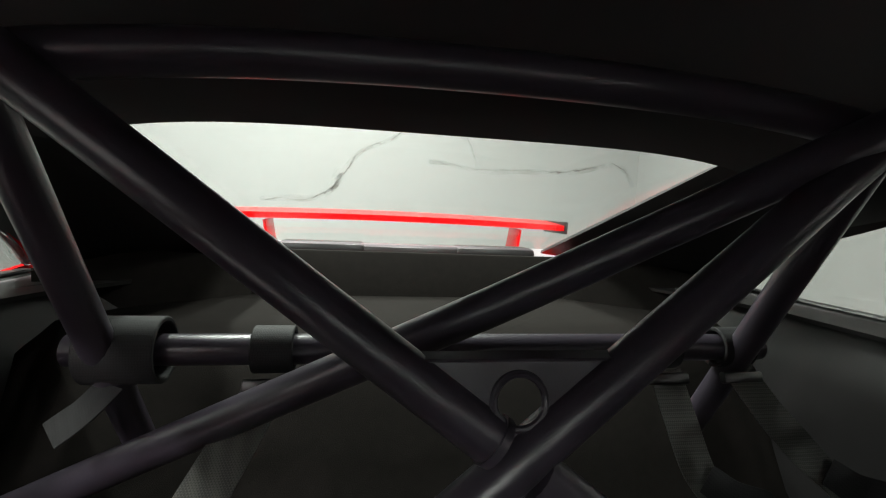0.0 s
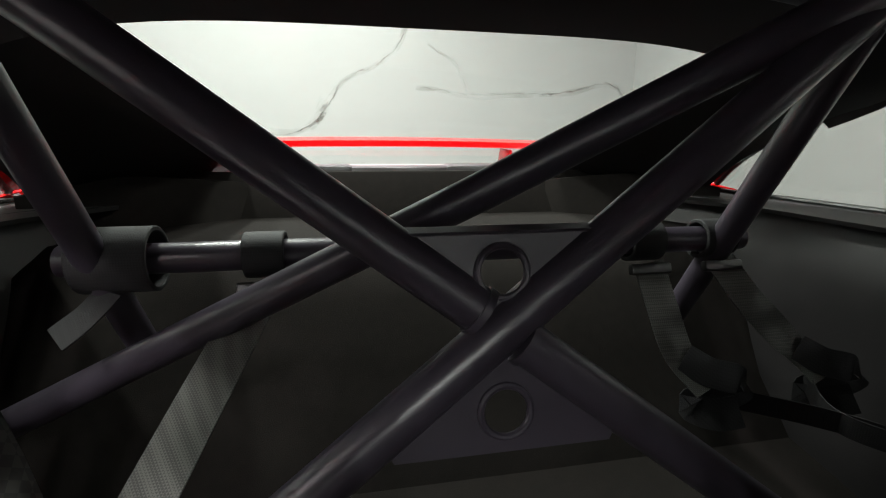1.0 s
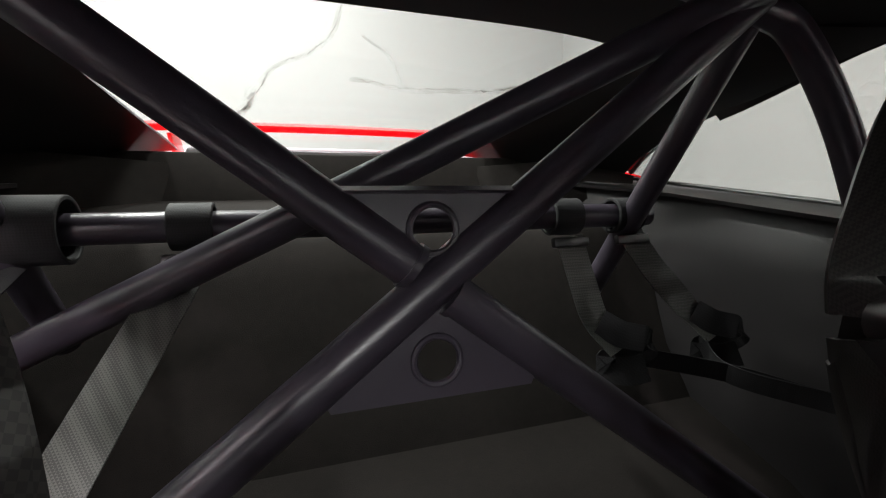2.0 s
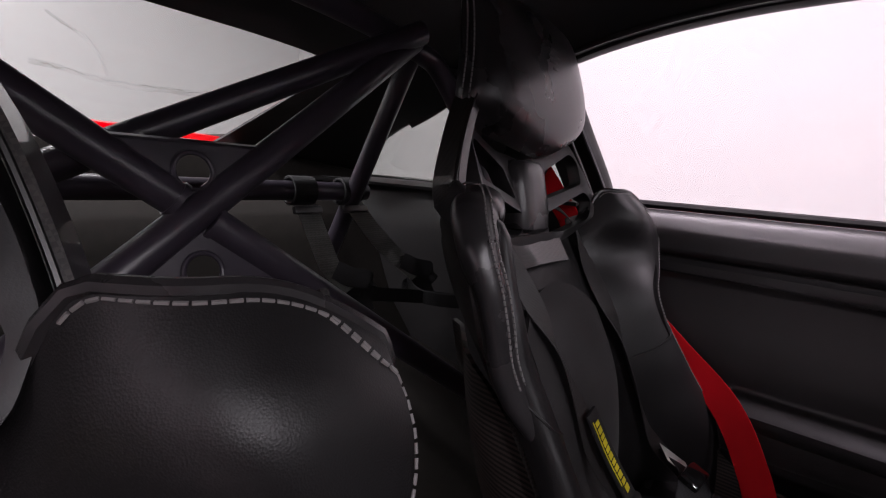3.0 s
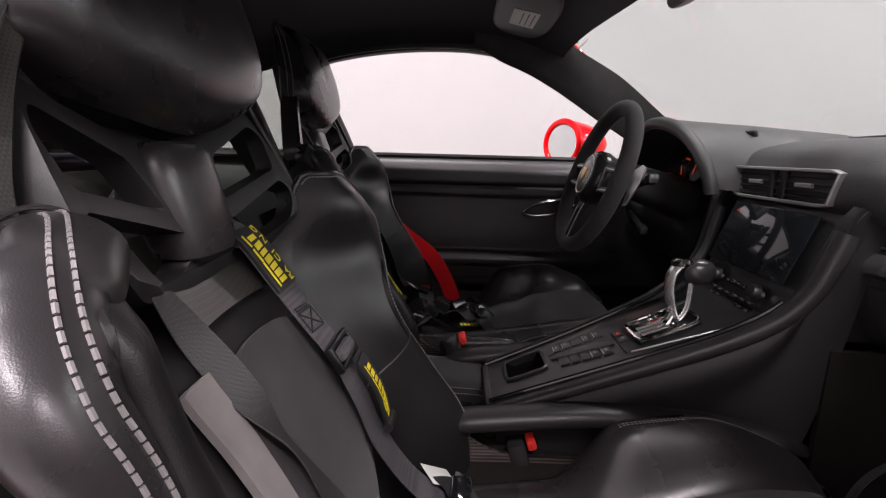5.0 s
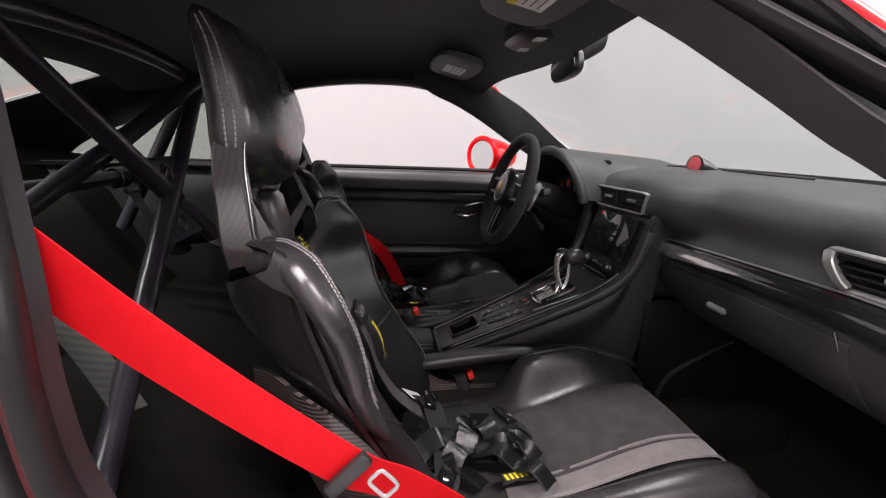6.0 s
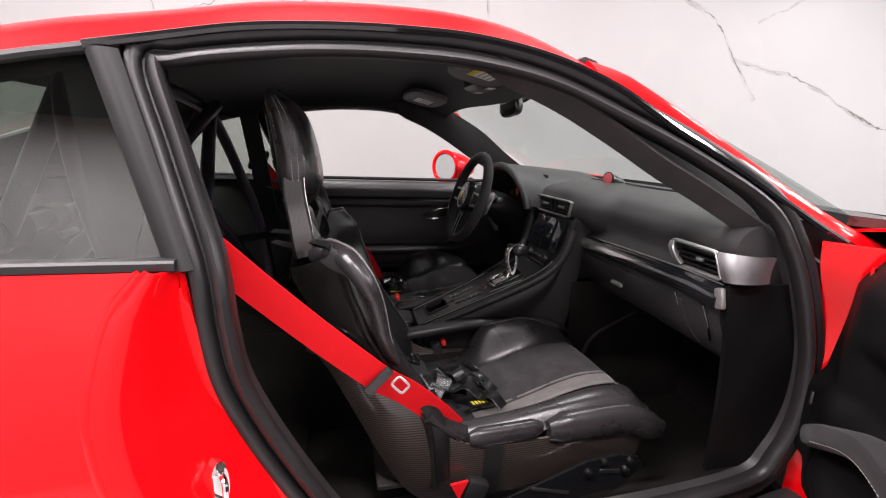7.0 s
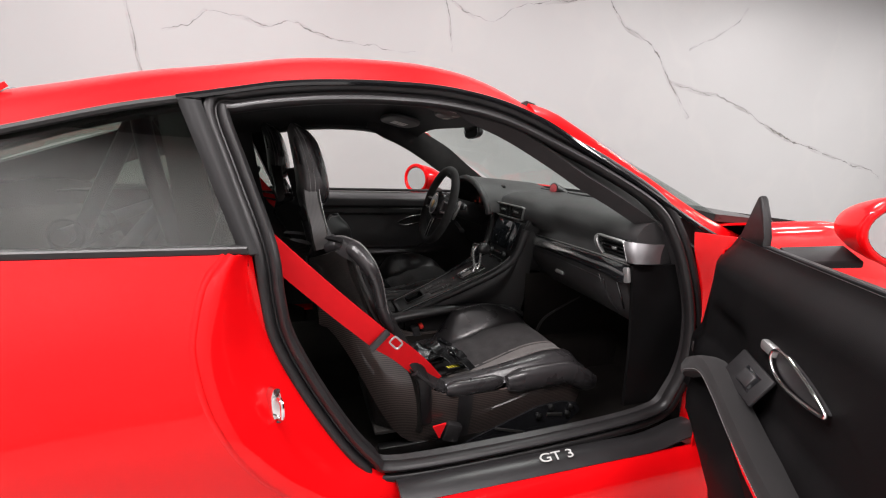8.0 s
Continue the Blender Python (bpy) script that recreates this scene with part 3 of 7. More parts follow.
for s in (1, -1):
    part("pillar", mirrored(sheet(pillar_a, 24, 6, 0.01), s), RED, car, "red windscreen pillar")
    part("pillar_trim", mirrored(sheet(pillar_a_trim, 32, 15, 0.008), s), SUEDE_MID, car, "dark fabric windscreen pillar trim")
    part("rear_pillar", mirrored(sheet(pillar_c, 18, 10, 0.01), s), RED, car)
    part("rear_pillar_trim", mirrored(sheet(pillar_c_trim, 18, 10, 0.01), s), LEATHER_MATT, car, "black rear pillar trim")
    part("quarter_panel", mirrored(sheet(quarter, 40, 24, 0.006), s), RED, car, "red rear wing panel")
    part("door_jamb", mirrored(sheet(jamb, 12, 24, 0.006), s), RED, car, "red painted door jamb")
    part("jamb_edge", mirrored(tube([Vector(quarter(0.0, v)) + Vector((-0.010, 0.006, 0)) for v in np.linspace(0.02, 0.995, 40)], 0.0115, 12), s), RED, car, "rounded red edge of the door jamb")
    part("fender", mirrored(sheet(fender, 30, 24, 0.006), s), RED, car, "red front wing")
    part("rocker", mirrored(sheet(rocker, 20, 10, 0.006), s), RED, car, "red side sill")
    pane = part("quarter_window", mirrored(sheet(window_quarter, 16, 8, 0.004), s), GLASS_SIDE, car, "tinted fixed side window")
    # black trim round the fixed window
    low = [(0.776, lerp(0.315, 1.14, k / 10), 0.914) for k in range(11)]
    part("window_trim", mirrored(sweep(bmesh.new(), [(x + 0.006, y, z) for x, y, z in low], strip(0.016, 0.028), (0, 0, 1)), s), RUBBER, car)
    top = [(RAIL(y)[0] - 0.002, y, RAIL(y)[1] + 0.004) for y in np.linspace(0.40, 1.14, 16)]
    part("window_trim", mirrored(tube(top, 0.008, 8), s), RUBBER, car)
    part("drip_rail", mirrored(tube([(RAIL(y)[0] + 0.001, y, RAIL(y)[1] + 0.006 - 0.014 * smooth(-0.36, -0.52, y)) for y in np.linspace(-0.9, 0.44, 60)], 0.0075, 8), s), GLOSS, car, "gloss black roof trim")

    def post(u, v):
        a = Vector((0.668, lerp(0.440, 0.398, u), 1.192))
        b = Vector((0.781, lerp(0.330, 0.296, u), 0.906))
        p = a.lerp(b, v)
        p.x += 0.008 * math.sin(u * math.pi)
        return p
    part("door_post", mirrored(sheet(post, 6, 12, 0.02), s), POST, car, "black post between door and side window")

part("hood", sheet(hood, 24, 24, 0.008), RED, car, "red front lid")
part("engine_lid", sheet(deck, 16, 20, 0.008), RED, car, "red engine lid")
part("rear_bumper", sheet(bumper_rear, 30, 10, 0.006), RED, car)
part("front_bumper", sheet(bumper_front, 30, 12, 0.006), RED, car)
for fn, label, m in ((windscreen, "faintly green windscreen", GLASS_SCREEN), (rear_window, "green tinted rear window", GLASS_GREEN)):
    pane = part("windscreen" if fn is windscreen else "rear_window", sheet(fn, 20, 24, 0.004), m, car, label)
for x0 in (-0.25, 0.0, 0.25):
    part("intake_scoop", rbox((0.24 if x0 else 0.30, 0.10, 0.04), pose(x0, 1.46 if x0 else 1.466, 0.950 if x0 else 0.946), 0.015), PLASTIC, car, "black intake scoop")

tag = part("windscreen_sticker", rbox((0.034, 0.026, 0.0008), frame_at((0.535, -0.388, 1.232), (1, -0.12, 0.1), (0.1, -0.55, 0.83)), 0.0002), PLASTIC, car, "small grey sticker in the windscreen corner")
for k in range(3):
    part("sticker_mark", rbox((0.026 - 0.004 * k, 0.0035, 0.0006), frame_at((0.535, -0.388, 1.232), (1, -0.12, 0.1), (0.1, -0.55, 0.83)) @ pose(0, 0.006 - 0.006 * k, -0.0008), 0.0001), SUEDE_GREY, tag)
# cowl below the windscreen
part("cowl", sheet(lambda u, v: ((2 * v - 1) * 0.74, lerp(-1.12, -0.89, u) - 0.17 * (1 - (2 * v - 1) ** 2), lerp(0.935, 0.955, u)), 4, 24, 0.02), PLASTIC, car, "black plastic windscreen cowl")

# rear wing
def wing_panel(u, v):
    w = 2 * v - 1
    return (w * 0.73, lerp(2.02, 2.24, u), 1.004 + 0.012 * (1 - w * w) + 0.016 * u)


part("rear_wing", sheet(wing_panel, 10, 30, 0.024), RED, car, "red rear wing blade")
for s in (1, -1):
    part("wing_strut", prism([(s * 0.535, 2.05, 1.002), (s * 0.535, 2.20, 1.008), (s * 0.49, 2.16, 0.79), (s * 0.49, 1.98, 0.83)], (s * 0.012, 0, 0), r=0.003), RED, car, "red wing strut")
    part("wing_end", rbox((0.012, 0.25, 0.055), pose(s * 0.736, 2.13, 1.018), 0.004), PLASTIC, car, "black wing end plate")


# wheels
def wheel(x, y, r, width):
    tyre = part("wheel", lathe([(r - 0.10, -width / 2), (r - 0.02, -width / 2), (r, -width / 2 + 0.03), (r, width / 2 - 0.03), (r - 0.02, width / 2), (r - 0.10, width / 2)], pose(x, y, r, 0, 90, 0), 40), TYRE, car, "black tyre on a dark rim")
    part("rim", lathe([(0.05, -0.02), (r - 0.11, 0.0), (r - 0.105, 0.07), (r - 0.12, 0.07), (r - 0.14, 0.02), (0.05, 0.03)], pose(x, y, r, 0, 90 if x > 0 else -90, 0), 30), STEEL, tyre)


for s in (1, -1):
    wheel(s * 0.74, -1.32, 0.33, 0.24)
    wheel(s * 0.72, 1.16, 0.35, 0.30)

# door opening seal, passenger and driver side
OPENING = [(0.652, 0.372, 1.180), (0.699, 0.335, 1.062), (0.762, 0.285, 0.915), (0.776, 0.272, 0.808), (0.776, 0.252, 0.712), (0.776, 0.178, 0.558), (0.776, 0.085, 0.415), (0.776, 0.00, 0.368), (0.776, -0.43, 0.372),
           (0.776, -0.73, 0.398), (0.778, -0.80, 0.462), (0.780, -0.832, 0.57), (0.776, -0.826, 0.70), (0.768, -0.79, 0.825), (0.752, -0.752, 0.920), (0.728, -0.70, 1.000), (0.694, -0.565, 1.082), (0.664, -0.416, 1.152),
           (0.642, -0.272, 1.208), (0.632, -0.13, 1.233), (0.630, 0.005, 1.236), (0.634, 0.13, 1.229), (0.640, 0.242, 1.214), (0.648, 0.33, 1.196)]
SEAL = [(0.026, 0.014), (0.027, -0.002), (0.024, -0.009), (0.018, -0.012), (0.011, -0.011), (0.006, -0.006), (0.004, 0.003), (0.001, 0.003), (-0.002, -0.008), (-0.007, -0.015), (-0.013, -0.017), (-0.019, -0.013), (-0.022, -0.005), (-0.022, 0.005), (-0.018, 0.014)]
for s in (1, -1):
    loop = spline(OPENING, 6, True)
    mid = sum(loop, Vector()) / len(loop)
    seal = mirrored(sweep(bmesh.new(), loop, SEAL, [Vector((0.0, *(p - mid).yz)) for p in loop], True), s)
    part("door_seal", seal, RUBBER, car, "black rubber door seal")

    def reveal(u, v):
        k = u * (len(loop) - 1)
        i = int(k)
        p = loop[i].lerp(loop[(i + 1) % len(loop)], k - i)
        d = (mid - p)
        d.x = 0
        return p + d.normalized() * (0.012 + 0.004 * v) + Vector((-0.012 - 0.022 * v, 0, 0))
    part("opening_trim", mirrored(sheet(reveal, 150, 4, 0.004), s), LEATHER_MATT, car, "black inner opening trim")

# sill plates
part("sill_strip", sweep(bmesh.new(), spline([(-0.742, 0.06, 0.352), (-0.742, 0.0, 0.352), (-0.742, -0.43, 0.356), (-0.742, -0.70, 0.372), (-0.742, -0.78, 0.41)], 6), strip(0.016, 0.006), (1, 0, 0.3)), mat("grey_rubber_strip", (0.16, 0.155, 0.155), 0.5, 0, 0, 0.2, 20), car, "grey rubber strip on the inner sill")
for s in (1, -1):
    plate = part("sill_plate", mirrored(sheet(lambda u, v: (lerp(0.788, 0.856, v), lerp(0.02, -0.83, u), lerp(0.356, 0.345, v) + 0.01 * math.sin(math.pi * v) + 0.03 * smooth(0.8, 1, u)), 20, 6, 0.012), s), PLASTIC, car, "black door sill plate")
    if s < 0:
        lettering("GT 3", 0.050, 0.0006, frame_at((-0.822, -0.388, 0.3635), (0, -1, 0), (0.1, 0, 1)), SILVER_PRINT, plate, label="silver lettering", shear=0.3, space=0.95)

# floor pan, tunnel, rear compartment
pan = part("floor_pan", rbox((1.52, 2.0, 0.04), pose(0, -0.2, 0.235), 0.01), CARPET, car, "black carpeted floor")
part("bulkhead", rbox((1.5, 0.04, 0.72), pose(0, -1.15, 0.6, 12), 0.01), CARPET, car)
part("tunnel", sheet(lambda u, v: (0.17 * math.cos(math.pi * v) * (1.0 + 0.3 * abs(math.cos(math.pi * v))), lerp(-1.1, 0.75, u), 0.25 + 0.20 * math.sin(math.pi * v) ** 0.6), 16, 16, 0.01), CARPET, car)
for s in (1, -1):
    part("inner_sill", mirrored(rbox((0.07, 1.0, 0.13), pose(0.735, -0.35, 0.295), 0.02), s), CARPET, car)


def rear_floor(u, v):
    w = 2 * v - 1
    prof = [(0.20, 0.26), (0.42, 0.36), (0.56, 0.42), (0.78, 0.46), (0.86, 0.56), (0.98, 0.80), (1.04, 0.835), (1.30, 0.84)]
    k = u * (len(prof) - 1)
    i = min(int(k), len(prof) - 2)
    y, z = lerp(prof[i][0], prof[i + 1][0], k - i), lerp(prof[i][1], prof[i + 1][1], k - i)
    return (w * 0.74, y, z + 0.05 * math.exp(-(w / 0.16) ** 2) * smooth(0.75, 0.4, y))


part("rear_carpet", sheet(rear_floor, 28, 30, 0.01), CARPET, car, "black carpet over the rear compartment")
part("rear_shelf_panel", rbox((1.34, 0.03, 0.15), pose(0, 1.300, 0.885, -12), 0.008), CARPET, car, "black carpeted panel below the rear window")


def side_trim(u, v):
    y = lerp(0.30, 1.32, u)
    z = lerp(0.28, 0.905, v)
    x = 0.735 - 0.03 * math.sin(v * math.pi) - 0.10 * smooth(0.75, 1.25, y) * (1 - v) - 0.16 * smooth(0.9, 1.3, y)
    return (x + 0.02 * smooth(0.85, 1, v), y, z)


for s in (1, -1):
    part("side_trim", mirrored(sheet(side_trim, 18, 16, 0.01), s), LEATHER_MATT, car, "black trim beside the rear compartment")
    part("rear_corner", mirrored(prism([(0.38, 1.29, 0.84), (0.38, 1.29, 0.935), (0.60, 1.20, 0.96), (0.72, 1.06, 0.93), (0.72, 1.06, 0.84)], (0.02, 0.03, 0)), s), CARPET, car, "black trim in the rear corner")
    part("parcel_ledge", mirrored(sheet(lambda u, v: (lerp(0.70, 0.775, v) - 0.16 * smooth(0.9, 1.3, lerp(0.32, 1.3, u)) * (1 - v), lerp(0.32, 1.3, u), lerp(0.895, 0.908, v)), 10, 3, 0.008), s), LEATHER_MATT, car)
    part("post_trim", mirrored(sheet(lambda u, v: (lerp(0.735, 0.635, v), lerp(0.325, 0.415, v) + lerp(0.0, 0.07, u), lerp(0.50, 1.19, v) ), 4, 12, 0.01), s), LEATHER_MATT, car, "black door post trim")


# ---- roll cage ----
cage = thing("roll_cage", (0, 0.5, 0.26), "black powder-coated tubular roll cage with crossed braces behind the seats", "roll cage")
R = 0.0205


def hoop_y(z):
    return 0.487 + 0.20 * (z - 0.926)


hoop = spline([(-0.60, 0.36, 0.30), (-0.615, 0.42, 0.70), (-0.575, 0.50, 0.98), (-0.50, 0.546, 1.135), (-0.427, 0.561, 1.172), (-0.25, 0.57, 1.198), (0, 0.572, 1.206), (0.25, 0.57, 1.198), (0.427, 0.561, 1.172), (0.50, 0.546, 1.135), (0.575, 0.50, 0.98), (0.615, 0.42, 0.70), (0.60, 0.36, 0.30)], 8)
part("main_hoop", tube(hoop, R, 16), POWDER, cage)
x_low = (0.60, hoop_y(0.43), 0.43)
part("diagonal_brace", tube([Vector((0.402, 0.535, 1.177)), Vector((-x_low[0], x_low[1], x_low[2]))], R, 16), POWDER, cage)
# the other diagonal is in two lengths, welded to the first
centre = Vector((0.0, hoop_y(0.88), 0.88))
for a in ((-0.402, 0.535, 1.177), x_low):
    d = (Vector(a) - centre).normalized()
    part("diagonal_brace", tube([centre + d * 0.022, Vector(a)], R, 16), POWDER, cage)
    part("weld_seam", tube([centre + d * 0.020, centre + d * 0.027], R + 0.002, 16), POWDER, cage)
# gusset plates with a flanged hole
def gusset(z_mid, up):
    k = 0.108
    zt = z_mid + up * 0.034
    half = abs(zt - 0.88) * 1.22
    corner = [(-half, hoop_y(zt) - 0.004, zt), (half, hoop_y(zt) - 0.004, zt), (0.0, hoop_y(0.88 + up * 0.012) - 0.004, 0.88 + up * 0.012)]
    c = Vector((0, hoop_y(z_mid) - 0.004, z_mid))
    n = Vector((0, -1, 0.20)).normalized()
    bm = bmesh.new()
    ring, edge = [], []
    m = 36
    for i in range(m):
        a = 2 * math.pi * i / m
        d = Vector((math.cos(a), 0.20 * math.sin(a), math.sin(a)))
        ring.append(c + d * 0.0215)
        best = 9
        for j in range(3):
            p, q = Vector(corner[j]), Vector(corner[(j + 1) % 3])
            e = q - p
            den = d.x * e.z - d.z * e.x
            if abs(den) > 1e-9:
                t = ((p - c).x * e.z - (p - c).z * e.x) / den
                w = ((p - c).x * d.z - (p - c).z * d.x) / den
                if t > 0 and -1e-6 <= w <= 1 + 1e-6:
                    best = min(best, t)
        edge.append(c + d * max(best, 0.024))
    for off in (0, 1):
        vr = [bm.verts.new(p + n * (0.003 if off else 0)) for p in ring]
        ve = [bm.verts.new(p + n * (0.003 if off else 0)) for p in edge]
        for i in range(m):
            bm.faces.new((vr[i], vr[(i + 1) % m], ve[(i + 1) % m], ve[i]))
        if off:
            for i in range(m):
                bm.faces.new((old[0][i], old[0][(i + 1) % m], vr[(i + 1) % m], vr[i]))
                bm.faces.new((old[1][i], old[1][(i + 1) % m], ve[(i + 1) % m], ve[i]))
        old = (vr, ve)
    plate = part("gusset_plate", bm, POWDER, cage, "black gusset plate with a round hole")
    q = frame_at(c, (1, 0, 0), n)
    part("hole_flange", tube([q @ Vector((0.0215 * math.cos(a), 0.0215 * math.sin(a), 0.004)) for a in np.linspace(0, 2 * math.pi, 28, endpoint=False)], 0.0032, 8, True), POWDER, plate)
    if up > 0:
        part("folded_edge", sweep(bmesh.new(), [corner[0], corner[1]], strip(0.014, 0.003), (0, 1, 0.2)), POWDER, plate)


gusset(0.926, 1)
gusset(0.812, -1)
# rear stays
for s in (1, -1):
    part("rear_stay", tube([(s * 0.437, 0.575, 1.165), (s * 0.415, 0.80, 0.72)], R * 0.95, 16), POWDER, cage)
part("cross_stay", tube([(0.40, 0.515, 1.187), (0.0, 0.593, 0.975), (-0.66, 0.768, 0.625)], R, 16), POWDER, cage)
bar = [(-0.47, 0.735, 0.888), (0.47, 0.735, 0.888)]
part("harness_bar", tube(bar, R * 0.95, 16), POWDER, cage)
for s in (1, -1):
    part("foot_plate", rbox((0.10, 0.10, 0.008), pose(s * 0.60, 0.36, 0.30), 0.003), POWDER, cage)


# ---- seats ----
CX = -0.357
HALF = along([(0.30, 0.235), (0.36, 0.245), (0.45, 0.255), (0.55, 0.255), (0.64, 0.255), (0.70, 0.260), (0.75, 0.271), (0.80, 0.280), (0.85, 0.287), (0.88, 0.287), (0.91, 0.283), (1.0, 0.20)])
DEEP = along([(0.30, 0.125), (0.36, 0.13), (0.50, 0.132), (0.60, 0.098), (0.70, 0.093), (0.77, 0.113), (0.85, 0.120), (0.91, 0.105), (1.0, 0.08)])


WAIST = along([(0.30, 0.235), (0.45, 0.255), (0.55, 0.252), (0.62, 0.232), (0.67, 0.216), (0.70, 0.214), (0.735, 0.227), (0.767, 0.256), (0.80, 0.286), (0.825, 0.299), (0.86, 0.305), (1.0, 0.305)])
BACK = along([(0.30, -0.030), (0.40, -0.012), (0.50, 0.004), (0.60, 0.030), (0.69, 0.078), (0.75, 0.120), (0.81, 0.154), (0.90, 0.181), (1.05, 0.220)])


def half_at(z, w):
    """Half the backrest's width at height z: the wing on the plus side stands a little wider."""
    return WAIST(z) if w > 0 else HALF(z) - 0.028 * smooth(0.70, 0.85, z)


def back_y(z):
    return BACK(z)


def back_top(u):
    a = abs(u)
    return 0.806 + (0.094 * smooth(0.40, 0.62, a) if u < 0 else 0.092 * smooth(0.40, 0.53, a)) - (0.030 * smooth(0.72, 1.0, a) ** 2 if u < 0 else 0.078 * smooth(0.58, 1.0, a) ** 1.5)


def back_front(u, v):
    w = 2 * u - 1
    z = lerp(0.36, back_top(w), v)
    a = abs(w)
    h = lerp(HALF(z), half_at(z, w), smooth(0.15, 1.0, a))
    k = smooth(0.76, 0.86, z) if w > 0 else 0.0
    side = smooth(lerp(0.38, 0.34, k), lerp(0.80, 0.62, k), a) * DEEP(z)
    x = a / 0.80 * 0.94 * h
    back = 0.0
    if a > 0.80:
        q = (a - 0.80) / 0.20 * math.pi * 0.56
        x = h * (0.94 + (0.06 if w < 0 else 0.020) * math.sin(q))
        back = 0.030 * (1 - math.cos(q))
    round_top = (0.048 if w < 0 else 0.018) * smooth(0.88, 1.0, v) ** 2
    return (CX + math.copysign(x, w), back_y(z) - side + back + round_top + 0.02 * (1 - v), z)


def back_shell(u, v):
    w = 2 * u - 1
    z = lerp(0.33, back_top(w) - 0.012 - 0.070 * smooth(0.95, 0.70, abs(w)), v)
    a = abs(w)
    return (CX + w * (half_at(z, w) * (0.985 if w < 0 else 0.945)), lerp(back_y(z) + 0.052 - 0.01 * v, back_y(z) - DEEP(z) + 0.056, smooth(0.62, 1.0, a) ** 1.3), z)


seat = thing("bucket_seat", (CX, -0.2, 0.26), "black leather racing bucket seat with carbon shell and grey stitching", "car seat", "front seats")
part("backrest", sheet(back_front, 60, 40, 0.010), SEAT_LEATHER, seat, "black leather backrest with side bolsters")
part("back_shell", sheet(lambda u, v: back_shell(1 - u, v), 44, 30, 0.006), CARBON, seat, "glossy carbon fibre back shell")


def insert(u, v):
    w = 2 * u - 1
    z = lerp(0.40, 0.750 - 0.05 * abs(w) ** 2.5, v)
    return (CX + w * 0.118, back_y(z) - 0.002 - 0.014 * (1 - abs(w) ** 3) * (1 - 0.5 * v ** 6) + 0.02 * (1 - v), z)


part("back_insert", sheet(insert, 18, 20, 0.012), SUEDE_MID, seat, "charcoal suede back insert")


def on_back(w, z, off=0.0015):
    v = min(1.0, (z - 0.36) / (back_top(w) - 0.36))
    return Vector(back_front((w + 1) / 2, v)) + Vector((0, -off, 0))


for s in (1, -1):
    if s < 0:
        # padded roll round the open wing, with a double row of stitches along its front
        seam = spline([(-0.545, 0.140, 0.893), (-0.561, 0.116, 0.897), (-0.596, 0.084, 0.889), (-0.614, 0.068, 0.876), (-0.624, 0.058, 0.863), (-0.631, 0.048, 0.848), (-0.633, 0.041, 0.833), (-0.631, 0.034, 0.815), (-0.629, 0.028, 0.796), (-0.626, 0.021, 0.765), (-0.622, 0.015, 0.730), (-0.612, 0.004, 0.695), (-0.598, -0.014, 0.655)], 5)
        grow = [min(1.30 - 0.010 * k, 0.5 + 0.05 * (len(seam) - 1 - k)) for k in range(len(seam))]
        line, front = [], []
        for k, p in enumerate(seam):
            t = seam[min(k + 1, len(seam) - 1)] - seam[max(k - 1, 0)]
            n = Vector((0, -abs(t.z), abs(t.y))).normalized()
            line.append(p - n * 0.018 * grow[k])
            front.append(n)
        part("wing_roll", sweep(bmesh.new(), line, circle(0.018, 24, 0.024), (1, 0, 0), scale=grow), LEATHER, seat, "padded leather roll round the backrest wing")
        t = (line[3] - line[1]).normalized()
        side = t.cross(Vector((0, 0, 1))).normalized()
        up = side.cross(t)
        part("roll_piping", tube([line[2] + (side * math.cos(a) + up * math.sin(a)) * 0.026 for a in np.linspace(0, 2 * math.pi, 30, endpoint=False)], 0.0016, 6, True), LEATHER, seat, "piped end seam of the roll")
        for dx in (0.0055, -0.0055):
            row = [p + n * (0.0006 - (1 - math.sqrt(1 - (dx / 0.024) ** 2)) * 0.018) + Vector((dx, 0, 0)) for p, n in zip(seam[2:-6], front[2:-6])]
            part("stitching", stitches([row], 0.0062, 0.0048, 0.0012), THREAD, seat, "row of grey stitches")
    else:
        # the other wing is drawn tight, with stitches close to its edge
        for a0 in (0.825, 0.808):
            zs = back_top(a0) - 0.014
            row = [on_back(a0, z, 0.0008) for z in np.linspace(0.42, zs, 44)]
            row += [on_back(a, lerp(zs, back_top(a) - 0.005, smooth(-0.1, 0.3, (a0 - a) / (a0 - 0.50))), 0.0008) for a in np.linspace(a0 - 0.004, 0.50, 34)]
            part("stitching", stitches([row], 0.0062, 0.0044, 0.0009), THREAD, seat, "row of grey stitches")
    seam = [on_back(s * a, z, 0.0002) for a, z in zip(np.linspace(0.97, 0.44, 22), 0.708 - 0.105 * np.linspace(0, 1, 22) ** 0.8)]
    part("panel_seam", tube(seam, 0.0017, 6), RUBBER, seat)
    rim = [on_back(s * a, back_top(a) - 0.001, -0.003) for a in np.linspace(0.995, 0.30, 40)]
    part("edge_piping", tube(rim, 0.0045, 8), LEATHER, seat)


# headrest and the open frame that carries it
LEAN_BACK = along([(0.93, 0.150), (0.985, 0.149), (1.05, 0.157), (1.12, 0.177), (1.155, 0.195), (1.19, 0.216)])


def tilt_y(z):
    return LEAN_BACK(z)


def head_ring(t):
    e = math.sqrt(max(0.0, 1 - abs(2 * t - 1) ** 5))
    return lerp(0.966, 1.170, t), lerp(0.165, 0.127, t ** 1.2) * (0.90 + 0.10 * e), lerp(0.047, 0.035, t) * max(0.25, e)


